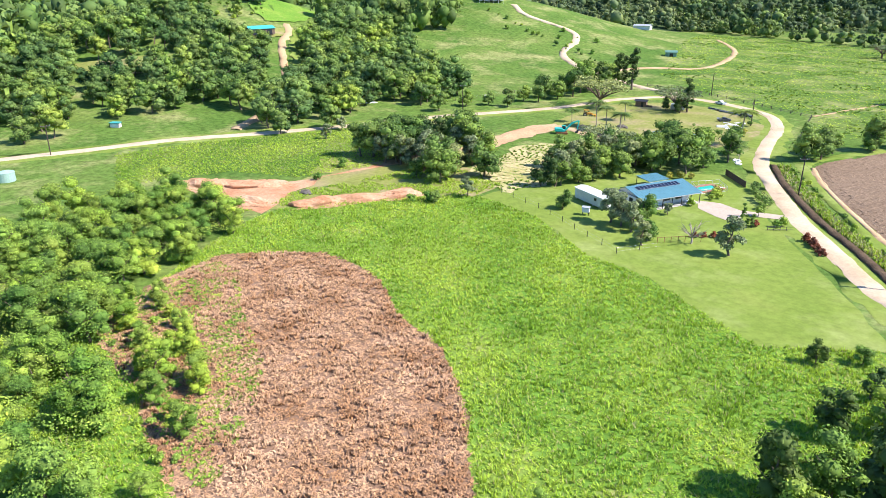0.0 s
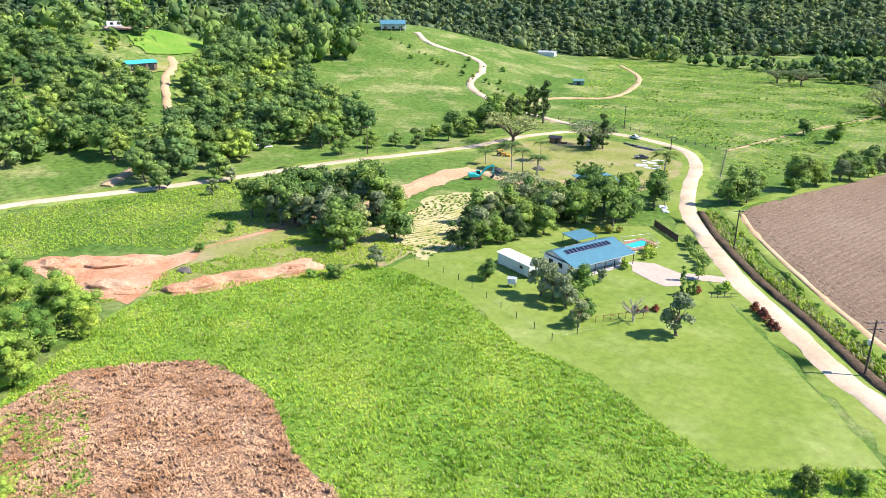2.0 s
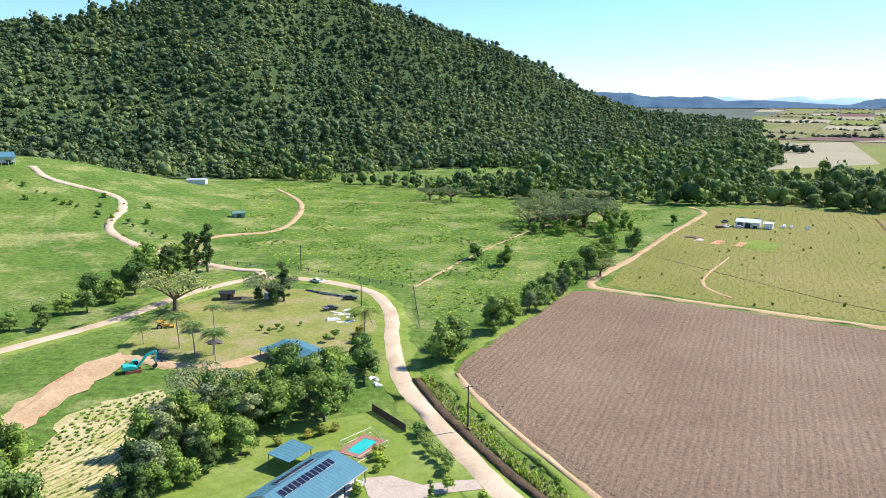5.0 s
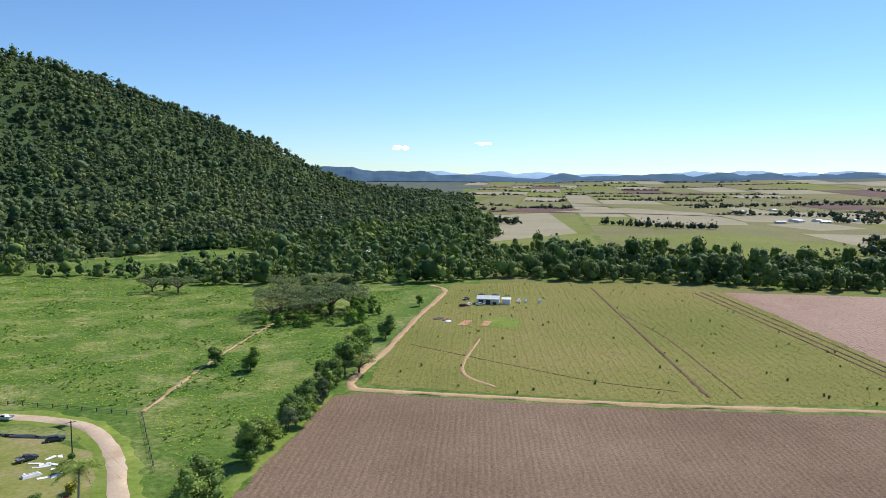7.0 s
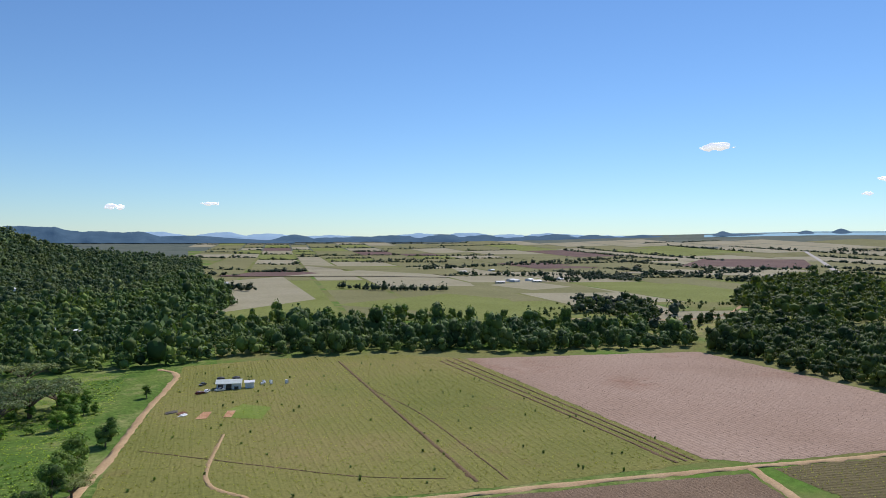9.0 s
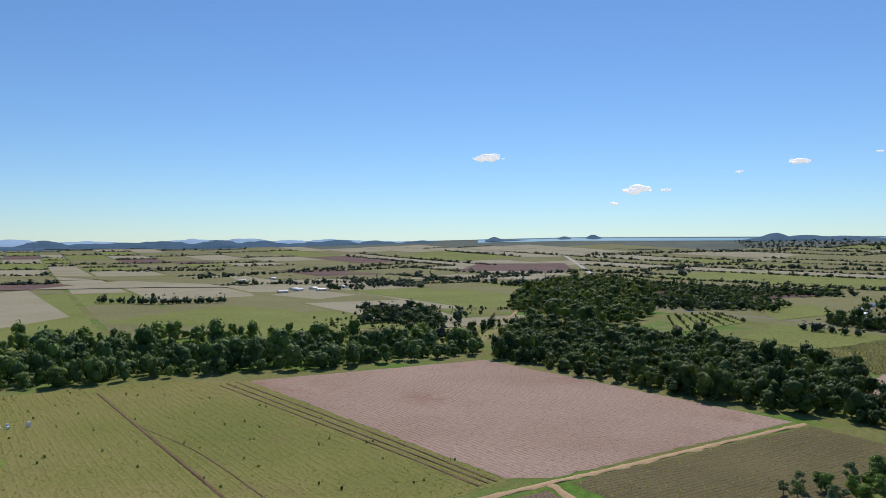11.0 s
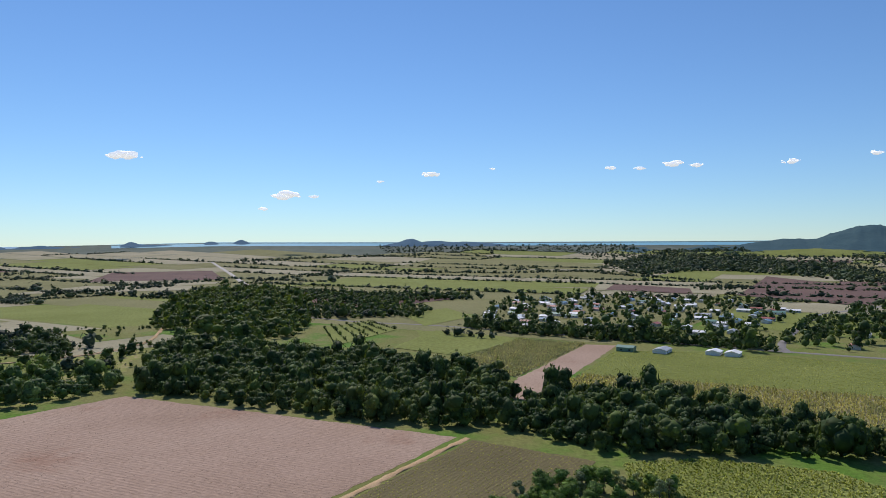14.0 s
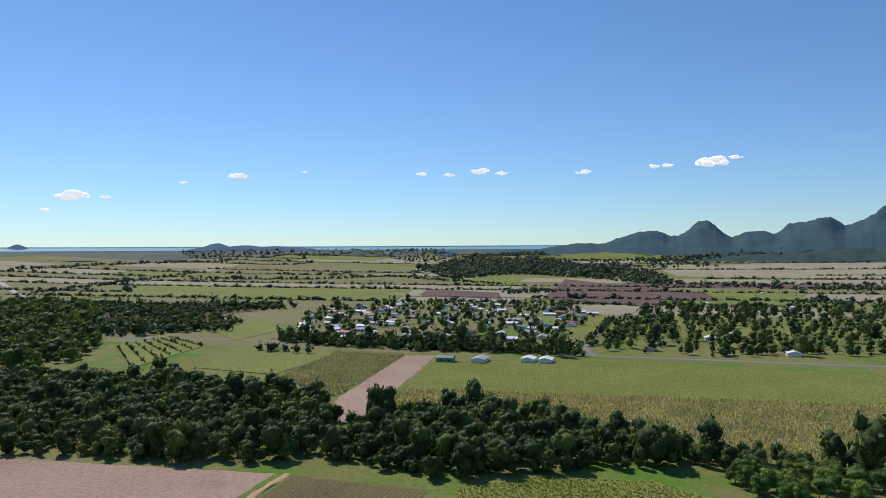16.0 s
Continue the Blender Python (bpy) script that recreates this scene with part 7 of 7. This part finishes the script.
for x, y, s in ((-204, 52.5, 1.0), (-235, 45, 0.8)):
    t = thing("trough_shelter", "small teal roofed trough shelter on grass", "shelter", Matrix.LocRotScale((x, y, float(land(x, y))), Euler((0, 0, 0.6)), (s, s, s)))
    pieces_under(t, (("roof", [(-1.8, 1.8, -1.3, 1.3, 1.5, 1.62)], "plastic_teal"), ("body", [(-1.5, 1.5, -1.0, 1.0, 0, 1.3)], "wall_white")))
    for sx in (-1.6, 1.6):
        for sy in (-1.1, 1.1):
            part("post", part_mesh("post", box(bmesh.new(), sx - 0.05, sx + 0.05, sy - 0.05, sy + 0.05, 0, 1.5), "dark_metal"), None, t)
t = thing("rainwater_tank", "pale green round rainwater tank", "tank", pose(-167, 4, 0))
bm = bmesh.new()
bmesh.ops.create_cone(bm, segments=24, radius1=2.2, radius2=2.2, depth=2.6, cap_ends=True, matrix=Matrix.Translation((0, 0, 1.3)))
part("tank_body", part_mesh("tank_body", bm, "tank_green"), None, t)
bm = bmesh.new()
bmesh.ops.create_cone(bm, segments=24, radius1=2.25, radius2=0.3, depth=0.5, cap_ends=True, matrix=Matrix.Translation((0, 0, 2.85)))
part("lid", part_mesh("lid", bm, "tank_green"), None, t)
for x, y, tu in ((-28.9, 151.2, 20), (-27.6, 150.6, 65), (-27.3, 147.9, 40), (-26.4, 147.0, 10)):
    heap("sack", x, y, 0.9, 0.6, 0.5, tu, "roof_white", "full white bag lying at the roadside", int(tu), "sack")
heap("tarpaulin", -175, 138, 7, 2.4, 0.7, 0.9, "roof_white", "long grey-white tarpaulin beside the road", 5, "tarpaulin")
# the building site on the western slope
field("building_site", ((-340, 196), (-338, 212), (-346, 226), (-362, 224), (-358, 204)), "red_earth", "freshly cut red earth of a building site", 0.5, 0.9)
field("site_slope", ((-338, 228), (-312, 244), (-298, 208), (-302, 190), (-322, 196), (-336, 206)), "tall_grass", "steep bright green slope below the building site", 0.5, 1.0)
t = thing("unfinished_house", "unfinished white block house walls on a slab", "house", pose(-350, 211, float(land(-350, 211)), 0, 0, 58))
part("slab", part_mesh("slab", box(bmesh.new(), -8.5, 8.5, -4.5, 4.5, -2.0, 0.5), "concrete"), None, t)
part("wall", part_mesh("wall", walls(bmesh.new(), 15.0, 7.5, 2.4), "wall_white"), None, t, at=Matrix.Translation((0, 0, 0.5)))
for x in (-5.0, -1.5, 2.0, 5.5):
    part("window", pane_mesh(1.6, 1.3), None, t, at=Matrix.Translation((x, -3.77, 1.9)))
